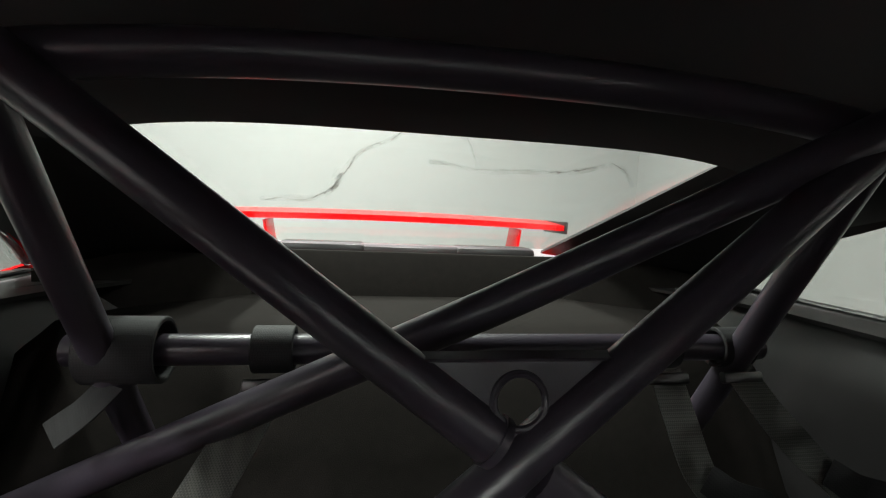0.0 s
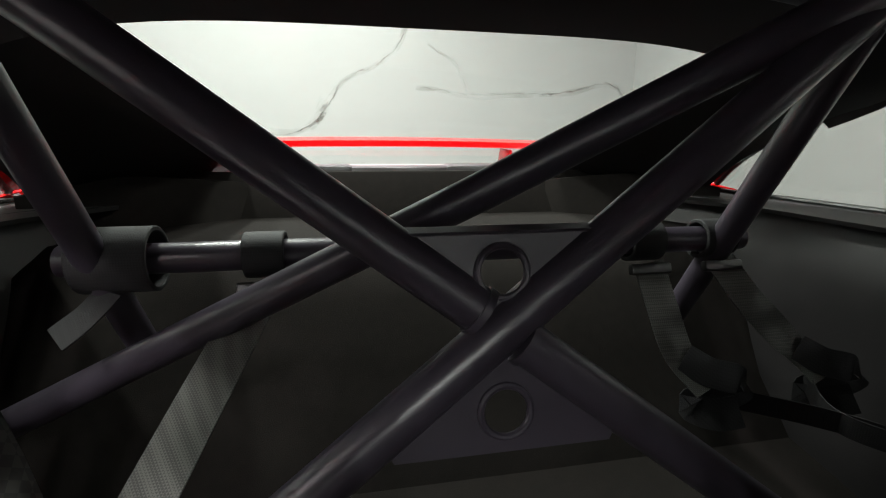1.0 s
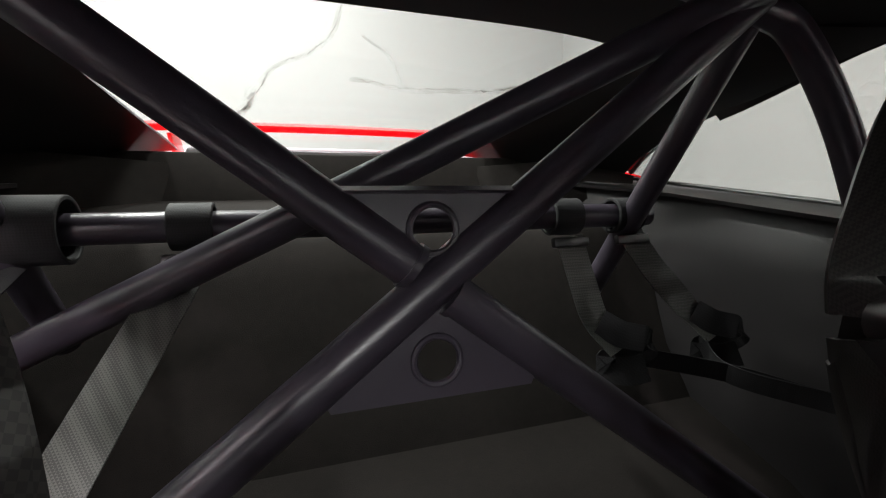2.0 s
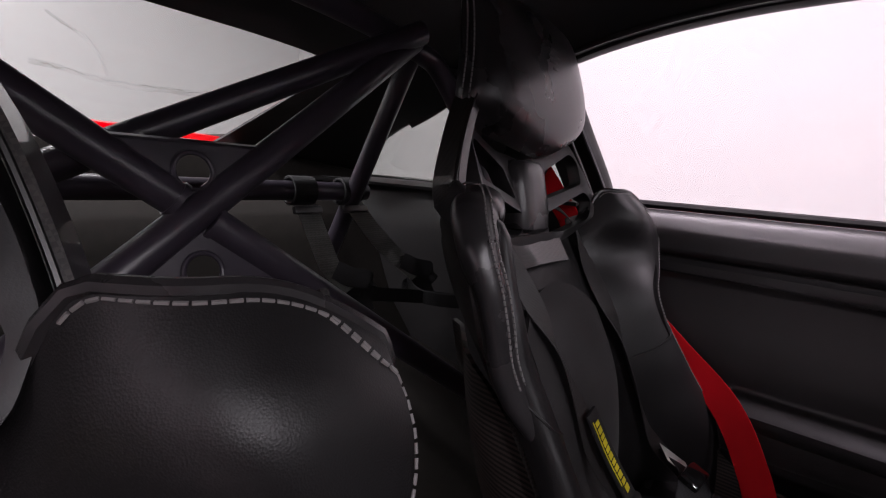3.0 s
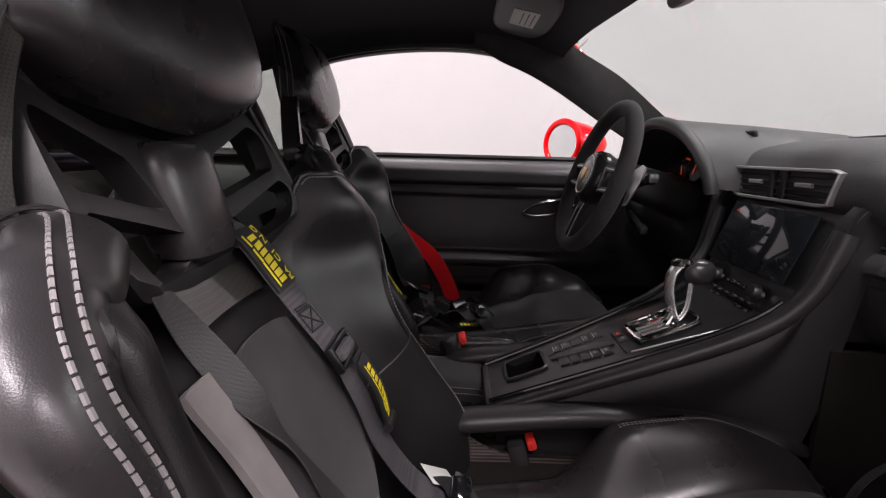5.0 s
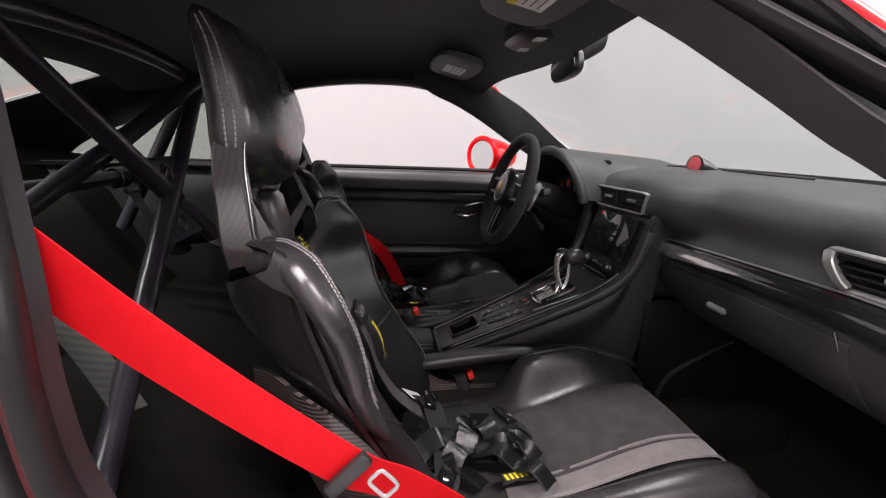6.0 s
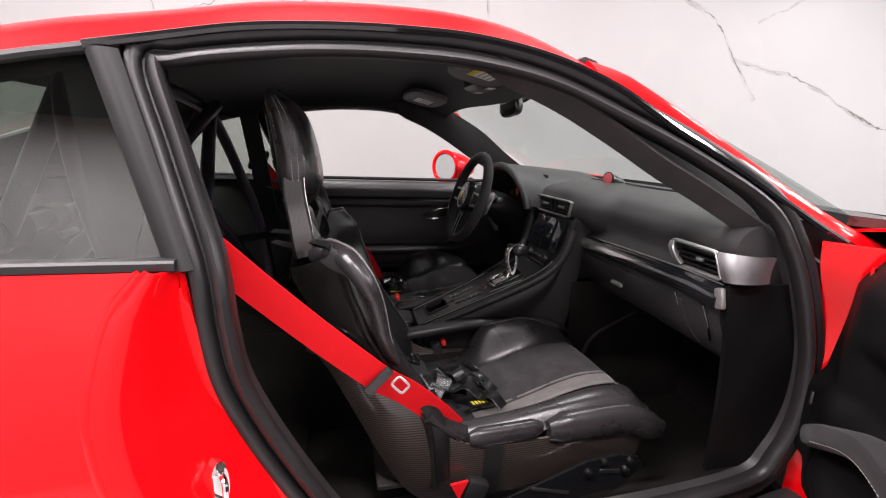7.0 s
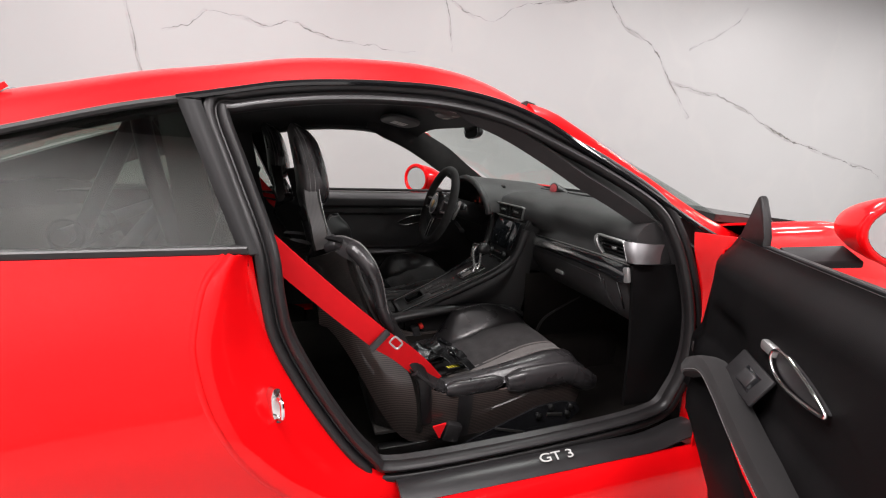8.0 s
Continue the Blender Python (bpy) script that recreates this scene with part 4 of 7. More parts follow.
def headrest():
    rings = []
    for k in range(21):
        z, hw, hd = head_ring(k / 20)
        rings.append([(CX + x, tilt_y(z) + y + lerp(0.031, 0.019, k / 20) + 0.006 * (x / hw) ** 2, z + (0.048 * abs(x / hw) ** 1.9 - 0.025) * (1 - k / 20) ** 1.6 - 0.012 * max(0, y / hd) * (1 - k / 20)) for x, y in squircle(hw, hd, 44, 3.4)])
    return loft(rings)


part("headrest", headrest(), LEATHER, seat, "black leather headrest with stitched sides")
for s in (1, -1):
    for off in (-0.16, 0.12):
        line = []
        for t in np.linspace(0.05, 0.95, 34):
            z, hw, hd = head_ring(t)
            k = (1 - abs(off) ** 3.4) ** (1 / 3.4)
            line.append((CX + s * (hw * k + 0.0008), tilt_y(z) + off * hd + lerp(0.031, 0.019, t) + 0.006 * k * k, z + 0.022 * (1 - t) ** 1.6))
        part("headrest_stitching", stitches([line], 0.0068, 0.0052, 0.0012), THREAD, seat, "row of grey stitches")
emblem = rbox((0.050, 0.0015, 0.010), pose(CX, tilt_y(1.11) - 0.0130, 1.11, -17), 0.0007)
for k in range(4):
    rbox((0.044 - 0.009 * k, 0.0015, 0.0045), pose(CX + 0.004 * (k % 2), tilt_y(1.097 - 0.009 * k) - 0.0138, 1.097 - 0.009 * k, -17), 0.0006, bm=emblem)
part("emblem", emblem, LEATHER_MATT, seat, "embossed emblem of plain bars")


def neck(x, z, off=0.0):
    return Vector((CX + x, 0.118 + 0.47 * (z - 0.85) + 0.020 * smooth(0.850, 0.812, z) + 0.034 * max(0.0, 1 - (x / 0.17) ** 2) + off, z))


post = spline([(CX - 0.198, 0.164, 0.868), (CX - 0.198, 0.170, 0.892), (CX - 0.188, 0.176, 0.925), (CX - 0.158, 0.188, 0.985), (CX - 0.120, 0.192, 1.05), (CX - 0.100, 0.198, 1.08)], 8)
part("frame_post", sweep(bmesh.new(), post, strip(0.022, 0.040), (1, 0, 0), scale=[1.12 - 0.007 * k for k in range(len(post))]), CARBON, seat, "carbon fibre headrest post")
# the highlight on the post's front edge, drawn as a thin metal tube
part("post_glint", tube([p + Vector((-0.012, -0.021, 0.0)) for p in post[5:28]], 0.0013, 6), STEEL, seat, "thin steel line drawn as the highlight on the carbon edge")


def rounded(corners, r=0.008, n=4):
    """A closed outline with its corners rounded off."""
    pts = [Vector(c) for c in corners]
    out = []
    for i, c in enumerate(pts):
        a, b = pts[i - 1] - c, pts[(i + 1) % len(pts)] - c
        d = min(r, 0.45 * a.length, 0.45 * b.length)
        p, q = c + a.normalized() * d, c + b.normalized() * d
        out += [(p * (1 - t) ** 2 + c * 2 * t * (1 - t) + q * t * t) for t in np.linspace(0, 1, n)]
    return out


def neck_plate():
    """The moulded headrest frame: one plate with two openings on each side of the neck pad."""
    half = [(0.0, 0.938), (0.070, 0.944), (0.120, 0.962), (0.150, 0.976), (0.159, 0.950), (0.168, 0.913), (0.172, 0.882), (0.160, 0.852), (0.118, 0.818), (0.08, 0.806), (0.0, 0.802)]
    upper = [(0.064, 0.921), (0.147, 0.957), (0.158, 0.942), (0.152, 0.904), (0.048, 0.876)]
    lower = [(0.031, 0.853), (0.154, 0.891), (0.163, 0.880), (0.157, 0.862), (0.140, 0.843), (0.088, 0.821), (0.042, 0.823)]
    loops = [half + [(-x, z) for x, z in half[-2:0:-1]]]
    for hole in (upper, lower):
        loops += [hole, [(-x, z) for x, z in hole]]
    bm = bmesh.new()
    edges = []
    for loop in loops:
        pts = rounded([(x, z, 0) for x, z in loop])
        vs = [bm.verts.new(neck(p.x, p.y)) for p in pts]
        edges += [bm.edges.new((vs[i - 1], vs[i])) for i in range(len(vs))]
    bmesh.ops.triangle_fill(bm, edges=edges, use_beauty=True)
    made = bmesh.ops.extrude_face_region(bm, geom=list(bm.faces))["geom"]
    bmesh.ops.translate(bm, verts=[g for g in made if isinstance(g, bmesh.types.BMVert)], vec=(0, 0.026, -0.004))
    for g in made:
        if isinstance(g, bmesh.types.BMVert):
            g.co.x = CX + (g.co.x - CX) * 1.07
    bmesh.ops.recalc_face_normals(bm, faces=bm.faces)
    rims = [e for e in bm.edges if len(e.link_faces) == 2 and e.calc_face_angle(0) > 1.0]
    bmesh.ops.bevel(bm, geom=rims, offset=0.0022, segments=2, affect="EDGES", profile=0.6, clamp_overlap=True)
    return bm


part("frame_brace", sweep(bmesh.new(), spline([(CX - 0.165, 0.186, 0.985), (CX - 0.120, 0.196, 0.962), (CX - 0.055, 0.204, 0.941)], 6), strip(0.010, 0.034), (0, 1, 0)), CARBON, seat, "carbon fibre brace below the headrest")
EDGE_X = along([(0.868, 0.168), (0.882, 0.173), (0.913, 0.169), (0.950, 0.161), (0.976, 0.152), (1.01, 0.136), (1.06, 0.112)])


def frame_flank(u, v):
    """Deep carbon side of the headrest frame on the tunnel side."""
    z = lerp(0.866, 1.055, v)
    x = EDGE_X(z)
    return Vector((CX + x + 0.004 + 0.016 * u, 0.118 + 0.47 * (min(z, 0.97) - 0.85) + 0.25 * max(0.0, z - 0.97) + 0.004 + 0.052 * u * smooth(0.862, 0.892, z), z - 0.010 * u))


part("frame_flank", sheet(frame_flank, 6, 24, -0.007), CARBON, seat, "carbon fibre side of the headrest frame")
# metal tube standing in for the glint along the flank's edge
part("flank_glint", tube([Vector(frame_flank(0, v)) + Vector((0.002, -0.001, 0)) for v in np.linspace(0.05, 0.8, 20)], 0.0016, 6), STEEL, seat, "thin steel line drawn as the highlight on the carbon edge")
part("headrest_frame", neck_plate(), FRAME, seat, "black moulded headrest frame with four openings")
part("frame_lower", sheet(lambda u, v: neck(lerp(0.080, -0.080, u), lerp(0.775, 0.815, v), 0.006 - 0.006 * (1 - v)), 20, 4, 0.006), CARBON, seat, "carbon fibre panel below the neck pad")
padr = [[(CX + x, 0.166 + 0.24 * (z - 0.83) + y, z) for x, y in squircle(0.048 * e, 0.028 * e, 28, 3)] for z, e in ((0.826, 0.75), (0.832, 0.93), (0.85, 1), (0.90, 1), (0.924, 0.97), (0.933, 0.8), (0.935, 0.5))]
part("neck_pad", loft(padr), LEATHER, seat, "black leather neck pad")


# cushion
def cushion(u, v):
    w = 2 * u - 1
    a = abs(w)
    y = lerp(-0.03, -0.668, v)
    z = 0.398 + 0.048 * smooth(-0.10, -0.55, y) + (0.060 if w < 0 else (0.012 + 0.093 * smooth(-0.26, -0.36, y)) * (1 - 0.45 * smooth(-0.46, -0.64, y))) * smooth(0.50, 0.80, a) - 0.035 * smooth(0.88, 1.0, a) - 0.055 * smooth(0.84, 1.0, v) ** 2
    z += 0.040 * smooth(-0.28, -0.55, y) * (1 - smooth(0.45, 0.88, a)) - 0.040 * smooth(0.86, 1.0, v) ** 2 * (1 - smooth(0.45, 0.88, a))
    return (CX + w * (0.222 + 0.014 * math.sin(v * 2.5)), y + 0.02 * smooth(0.6, 1, a) * v, z)


part("cushion", sheet(lambda u, v: cushion(1 - u, v), 44, 34, 0.045), LEATHER, seat, "black leather cushion bolsters")


part("cushion_stitching", stitches([[Vector(cushion(0.915 - 0.010 * k, v)) + Vector((0, 0, 0.0012)) for v in np.linspace(0.50, 0.90, 40)] for k in (0, 1)], 0.0062, 0.0042, 0.0008), THREAD, seat, "row of grey stitches")


def insert_low(u, v, lift=0.0):
    p = Vector(cushion(lerp(0.235, 0.765, u), v))
    p.z += 0.006 * math.sin(u * math.pi) + 0.003 + lift + 0.0035 * math.sin(v * 42) * smooth(0.8, 0.6, v)
    return p


part("cushion_insert", sheet(lambda u, v: insert_low(1 - u, lerp(0.12, 0.985, v)), 20, 60, 0.01), CUSHION_SUEDE, seat, "black suede cushion centre")
for s in (1, -1):
    # separate thigh bolster roll in front, shorter pad behind
    for y0, y1, name in ((-0.355, -0.672, "thigh_bolster"), (-0.165, -0.345, "hip_pad"))[:2 if s < 0 else 1]:
        line = [(CX + s * (0.238 - 0.012 * t), lerp(y0, y1, t), 0.452 + (0.006 * math.sin(t * math.pi) - 0.040 * smooth(0.62, 1, t) if name == "thigh_bolster" else 0.002)) for t in np.linspace(0, 1, 16)]
        k = 1.0 if name == "thigh_bolster" else 0.62
        grow = [k * (0.55 + 0.45 * min(1, 7 * min(t, 1 - t) + 0.15)) for t in np.linspace(0, 1, 16)]
        part(name, sweep(bmesh.new(), line, squircle(0.026, 0.036, 20, 2.6), (1, 0, 0), scale=grow), LEATHER, seat, "padded black leather roll")
        if k == 1.0:
            for off in (-0.008, 0.004):
                row = [(p[0] + s * off, p[1], p[2] + 0.0362 * g - (0.001 if off > 0 else 0.0025)) for p, g in zip(line, grow)]
                part("bolster_stitching", stitches([row[1:-1]], 0.0082, 0.0056, 0.0009), THREAD, seat, "row of grey stitches")


# carbon tub round the hips
TUB_TOP = along([(-0.65, 0.42), (-0.45, 0.44), (-0.17, 0.442), (-0.05, 0.55), (0.02, 0.635), (0.08, 0.69), (0.14, 0.71), (0.20, 0.71)])


def tub_side(s):
    def f(u, v):
        y = lerp(0.175, -0.62, u)
        low = 0.285 + 0.36 * smooth(-0.10, 0.175, y) ** 1.2 + 0.05 * smooth(-0.25, -0.62, y)
        top = TUB_TOP(y)
        z = lerp(low, max(top, low + 0.01), v)
        return (CX + s * (0.205 + 0.030 * math.sin(min(1, (z - low) / 0.16) * math.pi * 0.5) + 0.010 * smooth(0.1, -0.3, y) - 0.06 * smooth(0.07, 0.175, y) ** 1.5), y, z)
    return f


for s in (1, -1):
    part("tub_side", sheet(tub_side(s), 36, 12, -0.006 * s), CARBON_TUB, seat, "carbon fibre seat side")
    part("wing_shell", sheet(lambda u, v: (CX + s * (half_at(lerp(0.60, 0.885, v), s) - (0.016 if s < 0 else 0.030) - 0.070 * u * u), lerp(back_y(lerp(0.60, 0.885, v)) - DEEP(lerp(0.60, 0.885, v)) + 0.040, back_y(lerp(0.60, 0.885, v)) + 0.022, u), lerp(0.60, 0.885, v) - 0.05 * v * u), 14, 14, 0.005 * s), CARBON, seat, "carbon fibre recess in the backrest wing")
    part("tub_strap", sheet(lambda u, v: Vector(tub_side(s)(lerp(0.475, 0.53, u), v)) + Vector((s * 0.003, 0, 0)), 4, 10, -0.003 * s), PLASTIC, seat, "black strap across the carbon side")
part("tub_floor", rbox((0.40, 0.62, 0.012), pose(CX, -0.28, 0.325), 0.004), CARBON, seat)
for s in (1, -1):
    xs = CX + s * 0.262
    bracket = prism([(xs, -0.16, 0.268), (xs, -0.24, 0.305), (xs, -0.45, 0.378), (xs, -0.53, 0.385), (xs, -0.585, 0.372), (xs, -0.60, 0.345), (xs, -0.55, 0.30), (xs, -0.30, 0.262)], (s * 0.006, 0, 0))
    mount = part("seat_mount", bracket, GLOSS, seat, "black seat mounting bracket")
    for by, bz in ((-0.455, 0.347), (-0.495, 0.370), (-0.555, 0.340), (-0.565, 0.362)):
        part("bolt", lathe([(0.010, 0), (0.010, 0.006), (0.005, 0.009)], frame_at((xs + s * 0.006, by, bz), (0, 1, 0), (s, 0, 0)), 14), STEEL, mount)
    part("adjuster_slot", rbox((0.003, 0.055, 0.010), pose(xs + s * 0.007, -0.51, 0.345, 8), 0.002), SILVER, mount)
    part("adjuster_slot", rbox((0.003, 0.10, 0.008), pose(xs + s * 0.007, -0.36, 0.315, 16), 0.002), SILVER, mount)
    part("seat_rail", rbox((0.03, 0.60, 0.03), pose(CX + s * 0.20, -0.28, 0.270), 0.004), STEEL, seat)

driver = copy_thing(seat, Matrix.Translation((CX + 0.774, -0.2 + 0.108, 0.26 + 0.038)))
tagged(driver, "black leather racing bucket seat behind the steering wheel")
# a grey suede stripe and a narrow line beside it run up the door side of the passenger seat
for name, w0, w1 in (("cushion_stripe", -0.575, -0.375), ("cushion_line", -0.335, -0.312)):
    part(name, sheet(lambda u, v: Vector(cushion(lerp(lerp(w1, w0, u), 1, 0.5) , lerp(0.30, 0.965, v))) + Vector((0, 0, 0.0095)), 8, 50, 0.004), SUEDE_GREY, seat, "grey suede stripe")
part("back_stripe", sheet(lambda u, v: on_back(-(0.133 - 0.038 * u) / (HALF(lerp(0.42, 0.752, v)) * 0.94) * 0.80, lerp(0.42, 0.752, v), 0.013), 6, 24, 0.006), SUEDE_GREY, seat, "grey suede stripe")


# ---- dashboard ----
dash = thing("dashboard", (0, -0.8, 0.7), "black leather dashboard with gloss trim and silver-edged vents", "dashboard")


def dash_section(x):
    bow = 0.10 * (x / 0.72) ** 2
    rise = 0.012 * (1 - (x / 0.72) ** 2)
    pts = [(-1.00 + 0.9 * bow, 0.945), (-0.90 + 0.5 * bow, 0.962 + rise), (-0.78, 0.958 + rise), (-0.715, 0.945 + rise * 0.5), (-0.690, 0.925), (-0.682, 0.900), (-0.690, 0.86), (-0.685, 0.835), (-0.672, 0.800), (-0.668, 0.775), (-0.690, 0.72), (-0.735, 0.66), (-0.80, 0.62), (-0.95, 0.60), (-1.02, 0.70)]
    fwd = 0.050 * smooth(0.30, 0.12, abs(x))
    out = [Vector((0, y + bow * 0.35 + (fwd if 2 < k < 7 else fwd * 0.5 if k == 2 else 0.0), z)) for k, (y, z) in enumerate(pts)]
    return spline(out, 3, True)


def dash_body():
    rings = []
    for x in np.linspace(-0.725, 0.725, 48):
        rings.append([(x, p.y, p.z) for p in dash_section(x)])
    return loft(rings)


part("dash_body", dash_body(), DASH_LEATHER, dash, "black leather dashboard body")


def face_y(x, z):
    """The dashboard's cabin-side face at height z."""
    best = None
    sec = dash_section(x)
    for a, b in zip(sec, sec[1:]):
        if (a.z - z) * (b.z - z) <= 0 and abs(a.z - b.z) > 1e-6:
            y = lerp(a.y, b.y, (z - a.z) / (b.z - a.z))
            best = y if best is None else max(best, y)
    return best if best is not None else -0.69


# gloss trim blade on the passenger side
def blade(u, v):
    x = lerp(-0.125, -0.730, u)
    z = lerp(lerp(0.776, 0.786, u), lerp(0.814, 0.832, u), v)
    return (x, face_y(x, z) + 0.006 + 0.014 * smooth(0.75, 1.0, u) + 0.006 * math.sin(v * math.pi), z)


part("trim_blade", sheet(blade, 30, 6, 0.006), GLOSS, dash, "gloss black trim blade")
part("trim_line", tube([Vector(blade(u, 1.0)) + Vector((0, 0.002, 0.003)) for u in np.linspace(0, 1, 20)], 0.002, 6), SILVER, dash)
part("trim_inlay", sheet(lambda u, v: Vector(blade(lerp(0.05, 0.58, u), lerp(0.16 + 0.50 * u ** 1.5, 0.86 - 0.16 * u ** 3, v))) + Vector((0, 0.0025, 0)), 30, 3, 0.003), INLAY, dash, "bright gloss inlay strip")
part("trim_end", rbox((0.020, 0.012, 0.042), pose(-0.733, face_y(-0.72, 0.808) + 0.020, 0.808, 0, 14, 0), 0.004), ALUMINIUM, dash, "silver end of the trim blade")
for sx in (-0.600, -0.690):
    part("panel_gap", tube(spline([(sx + 0.006, face_y(sx, 0.776) + 0.004, 0.776), (sx, face_y(sx, 0.735) + 0.004, 0.735), (sx + 0.012, face_y(sx, 0.69) + 0.004, 0.69)], 6), 0.0022, 6), GLOSS, dash)
for e in (1, -1):
    part("grille_lip", tube(spline([(-0.25 * e - 0.06, -0.865, 0.9755), (-0.12 * e - 0.06, -0.845 + 0.012 * e, 0.9785), (-0.03 * e - 0.06, -0.838, 0.980)], 6), 0.003, 6), PLASTIC, dash)
part("glovebox_lid", sheet(lambda u, v: (lerp(-0.16, -0.615, u), face_y(lerp(-0.16, -0.615, u), lerp(0.655, 0.762, v)) + 0.004 + 0.004 * math.sin(v * math.pi), lerp(0.655, 0.762, v)), 20, 8, 0.006), DASH_LEATHER, dash, "black glovebox lid")
part("glovebox_latch", rbox((0.05, 0.012, 0.014), pose(-0.335, face_y(-0.335, 0.712) + 0.012, 0.712, 20), 0.005), ALUMINIUM, dash)


def vent(corners, parent, split):
    """An air vent between four corners (upper left, upper right, lower right, lower left): well, rim, slats and tabs."""
    c = [Vector(p) for p in corners]
    mid = sum(c, Vector()) / 4
    out = (c[1] - c[0]).cross(c[3] - c[0]).normalized()
    out = out if out.y > 0 else -out
    well = part("air_vent", loft([[p - out * 0.030 for p in c], [p - out * 0.014 for p in c], [p - out * 0.013 for p in c]]), POST, parent, "black air vent with a silver edge")
    rim = [c[i].lerp(c[(i + 1) % 4], k) for i in range(4) for k in (0.06, 0.5, 0.94)]
    part("vent_frame", sweep(bmesh.new(), rim, strip(0.0052, 0.012), [p - mid for p in rim], True), ALUMINIUM, well, "thin silver vent frame")

    def at(u, v, lift=0.0):
        return c[0].lerp(c[1], u).lerp(c[3].lerp(c[2], u), v) + out * lift
    for v in (0.22, 0.42, 0.62, 0.82):
        part("slat", sweep(bmesh.new(), [at(0.03, v, -0.006), at(0.97, v, -0.006)], strip(0.003, 0.014), (0, 0, 1)), POST, well)
    for u in split:
        part("divider", sweep(bmesh.new(), [at(u, 0.06, -0.002), at(u, 0.94, -0.002)], strip(0.012, 0.012), tuple(c[1] - c[0])), POST, well)
    for u in ((0.28, 0.76) if split else (0.62,)):
        part("tab", sweep(bmesh.new(), [at(u - 0.07, 0.46, 0.003), at(u, 0.45, 0.006), at(u + 0.07, 0.46, 0.003)], strip(0.007, 0.006), (0, 0, 1)), ALUMINIUM, well, "silver vent tab")
    return well


vent([(0.134, -0.630, 0.916), (-0.122, -0.630, 0.918), (-0.107, -0.630, 0.866), (0.114, -0.630, 0.864)], dash, (0.44, 0.56))
side = vent([(-0.548, -0.652, 0.890), (-0.700, -0.628, 0.893), (-0.724, -0.628, 0.842), (-0.576, -0.660, 0.834)], dash, ())
part("vent_bracket", sweep(bmesh.new(), spline([(-0.556, -0.648, 0.886), (-0.562, -0.642, 0.872), (-0.574, -0.646, 0.852), (-0.584, -0.654, 0.838)], 5), strip(0.016, 0.010), (1, 0, 0)), ALUMINIUM, side, "silver vent bracket")
vent([(0.675, -0.640, 0.892), (0.56, -0.650, 0.892), (0.56, -0.650, 0.842), (0.675, -0.640, 0.842)], dash, ())


def vent_cap(u, v):
    a = Vector((-0.703, -0.630, 0.894)).lerp(Vector((-0.728, -0.630, 0.842)), v)
    b = Vector((-0.748, -0.712, 0.893)).lerp(Vector((-0.752, -0.700, 0.842)), v)
    p = a.lerp(b, u)
    return p + Vector((-0.014, 0.018, 0.0)) * math.sin(u * math.pi) + Vector((0, 0.004, 0)) * math.sin(v * math.pi)


part("vent_surround", sheet(vent_cap, 10, 6, 0.008), mat("satin_vent_metal", (0.20, 0.195, 0.20), 0.42, 0.9, 0, 0.2, 30), dash, "brushed silver vent end cap")
part("dash_end_panel", sheet(lambda u, v: (-0.745 - 0.010 * math.sin(v * math.pi), lerp(-0.655 + 0.03 * v, -0.93, u), lerp(0.42, 0.835, v)), 8, 10, 0.010), DOOR_TRIM, dash, "black panel closing the end of the dashboard")
# instrument binnacle
def binnacle(u, v):
    a = lerp(0.02, 0.98, v) * math.pi
    r = 1 - 0.06 * u
    return (0.348 - 0.226 * math.cos(a) * r - 0.15 * max(0, math.cos(a)) * smooth(0, 0.6, u), lerp(-0.585, -0.93, u) + 0.03 * math.sin(a), 0.862 + 0.157 * math.sin(a) * r - 0.015 * u)


part("instrument_hood", sheet(binnacle, 14, 36, 0.024), DASH_LEATHER, dash, "black leather instrument hood")
part("hood_roll", tube([Vector(binnacle(0.0, v)) + Vector((0, -0.004, -0.010)) for v in np.linspace(0, 1, 40)], 0.014, 12), DASH_LEATHER, dash, "padded front edge of the instrument hood")
part("instrument_panel", rbox((0.40, 0.012, 0.15), pose(0.352, -0.690, 0.915, -15), 0.03, 4), POST, dash, "black instrument panel")
for k, gx in enumerate((0.222, 0.285, 0.352, 0.419, 0.482)):
    r = 0.044 if k == 2 else 0.036
    q = frame_at((gx, -0.676, 0.910 - 0.010 * abs(k - 2)), (1, 0, 0), (0, 1, 0.26))
    g = part("gauge", lathe([(r, 0), (r, 0.007), (r - 0.003, 0.008), (r - 0.004, 0.002)], q, 28), PLASTIC, dash, "round gauge with a black rim")
    arc = [q @ Vector(((r - 0.010) * math.cos(a), (r - 0.010) * math.sin(a), 0.004)) for a in np.linspace(2.4 + 0.3 * k, 4.2 + 0.3 * k, 12)]
    part("lit_scale", sweep(bmesh.new(), arc, strip(0.006, 0.001), [p - q.translation for p in arc]), GLOW_RED, g, "dim red scale")
    part("needle", rbox((0.003, r - 0.008, 0.002), q @ pose(0.006, 0.004, 0.007, 0, 0, 30 * (k - 2)), 0.0008), GLOW_RED, g, "lit red needle")
# clock on the dash top
clock = thing("dash_clock", (0, -0.84, 0.955), "small round stopwatch clock in a black pod on the dashboard", "clock")
part("pod", loft([[(x, -0.90 + 0.07 * t + 0.004 * y, 0.958 + (0.028 * math.sqrt(t)) + y) for x, y in squircle(0.034 * (0.6 + 0.4 * t), 0.026 * (0.5 + 0.5 * t), 24, 2)] for t in (0, 0.25, 0.5, 0.75, 1.0)]), PLASTIC, clock)
part("dial", lathe([(0.024, 0), (0.024, 0.004), (0.022, 0.005)], frame_at((0, -0.829, 0.984), (1, 0, 0), (0, 1, 0.1)), 28), DIAL, clock, "reddish clock dial")

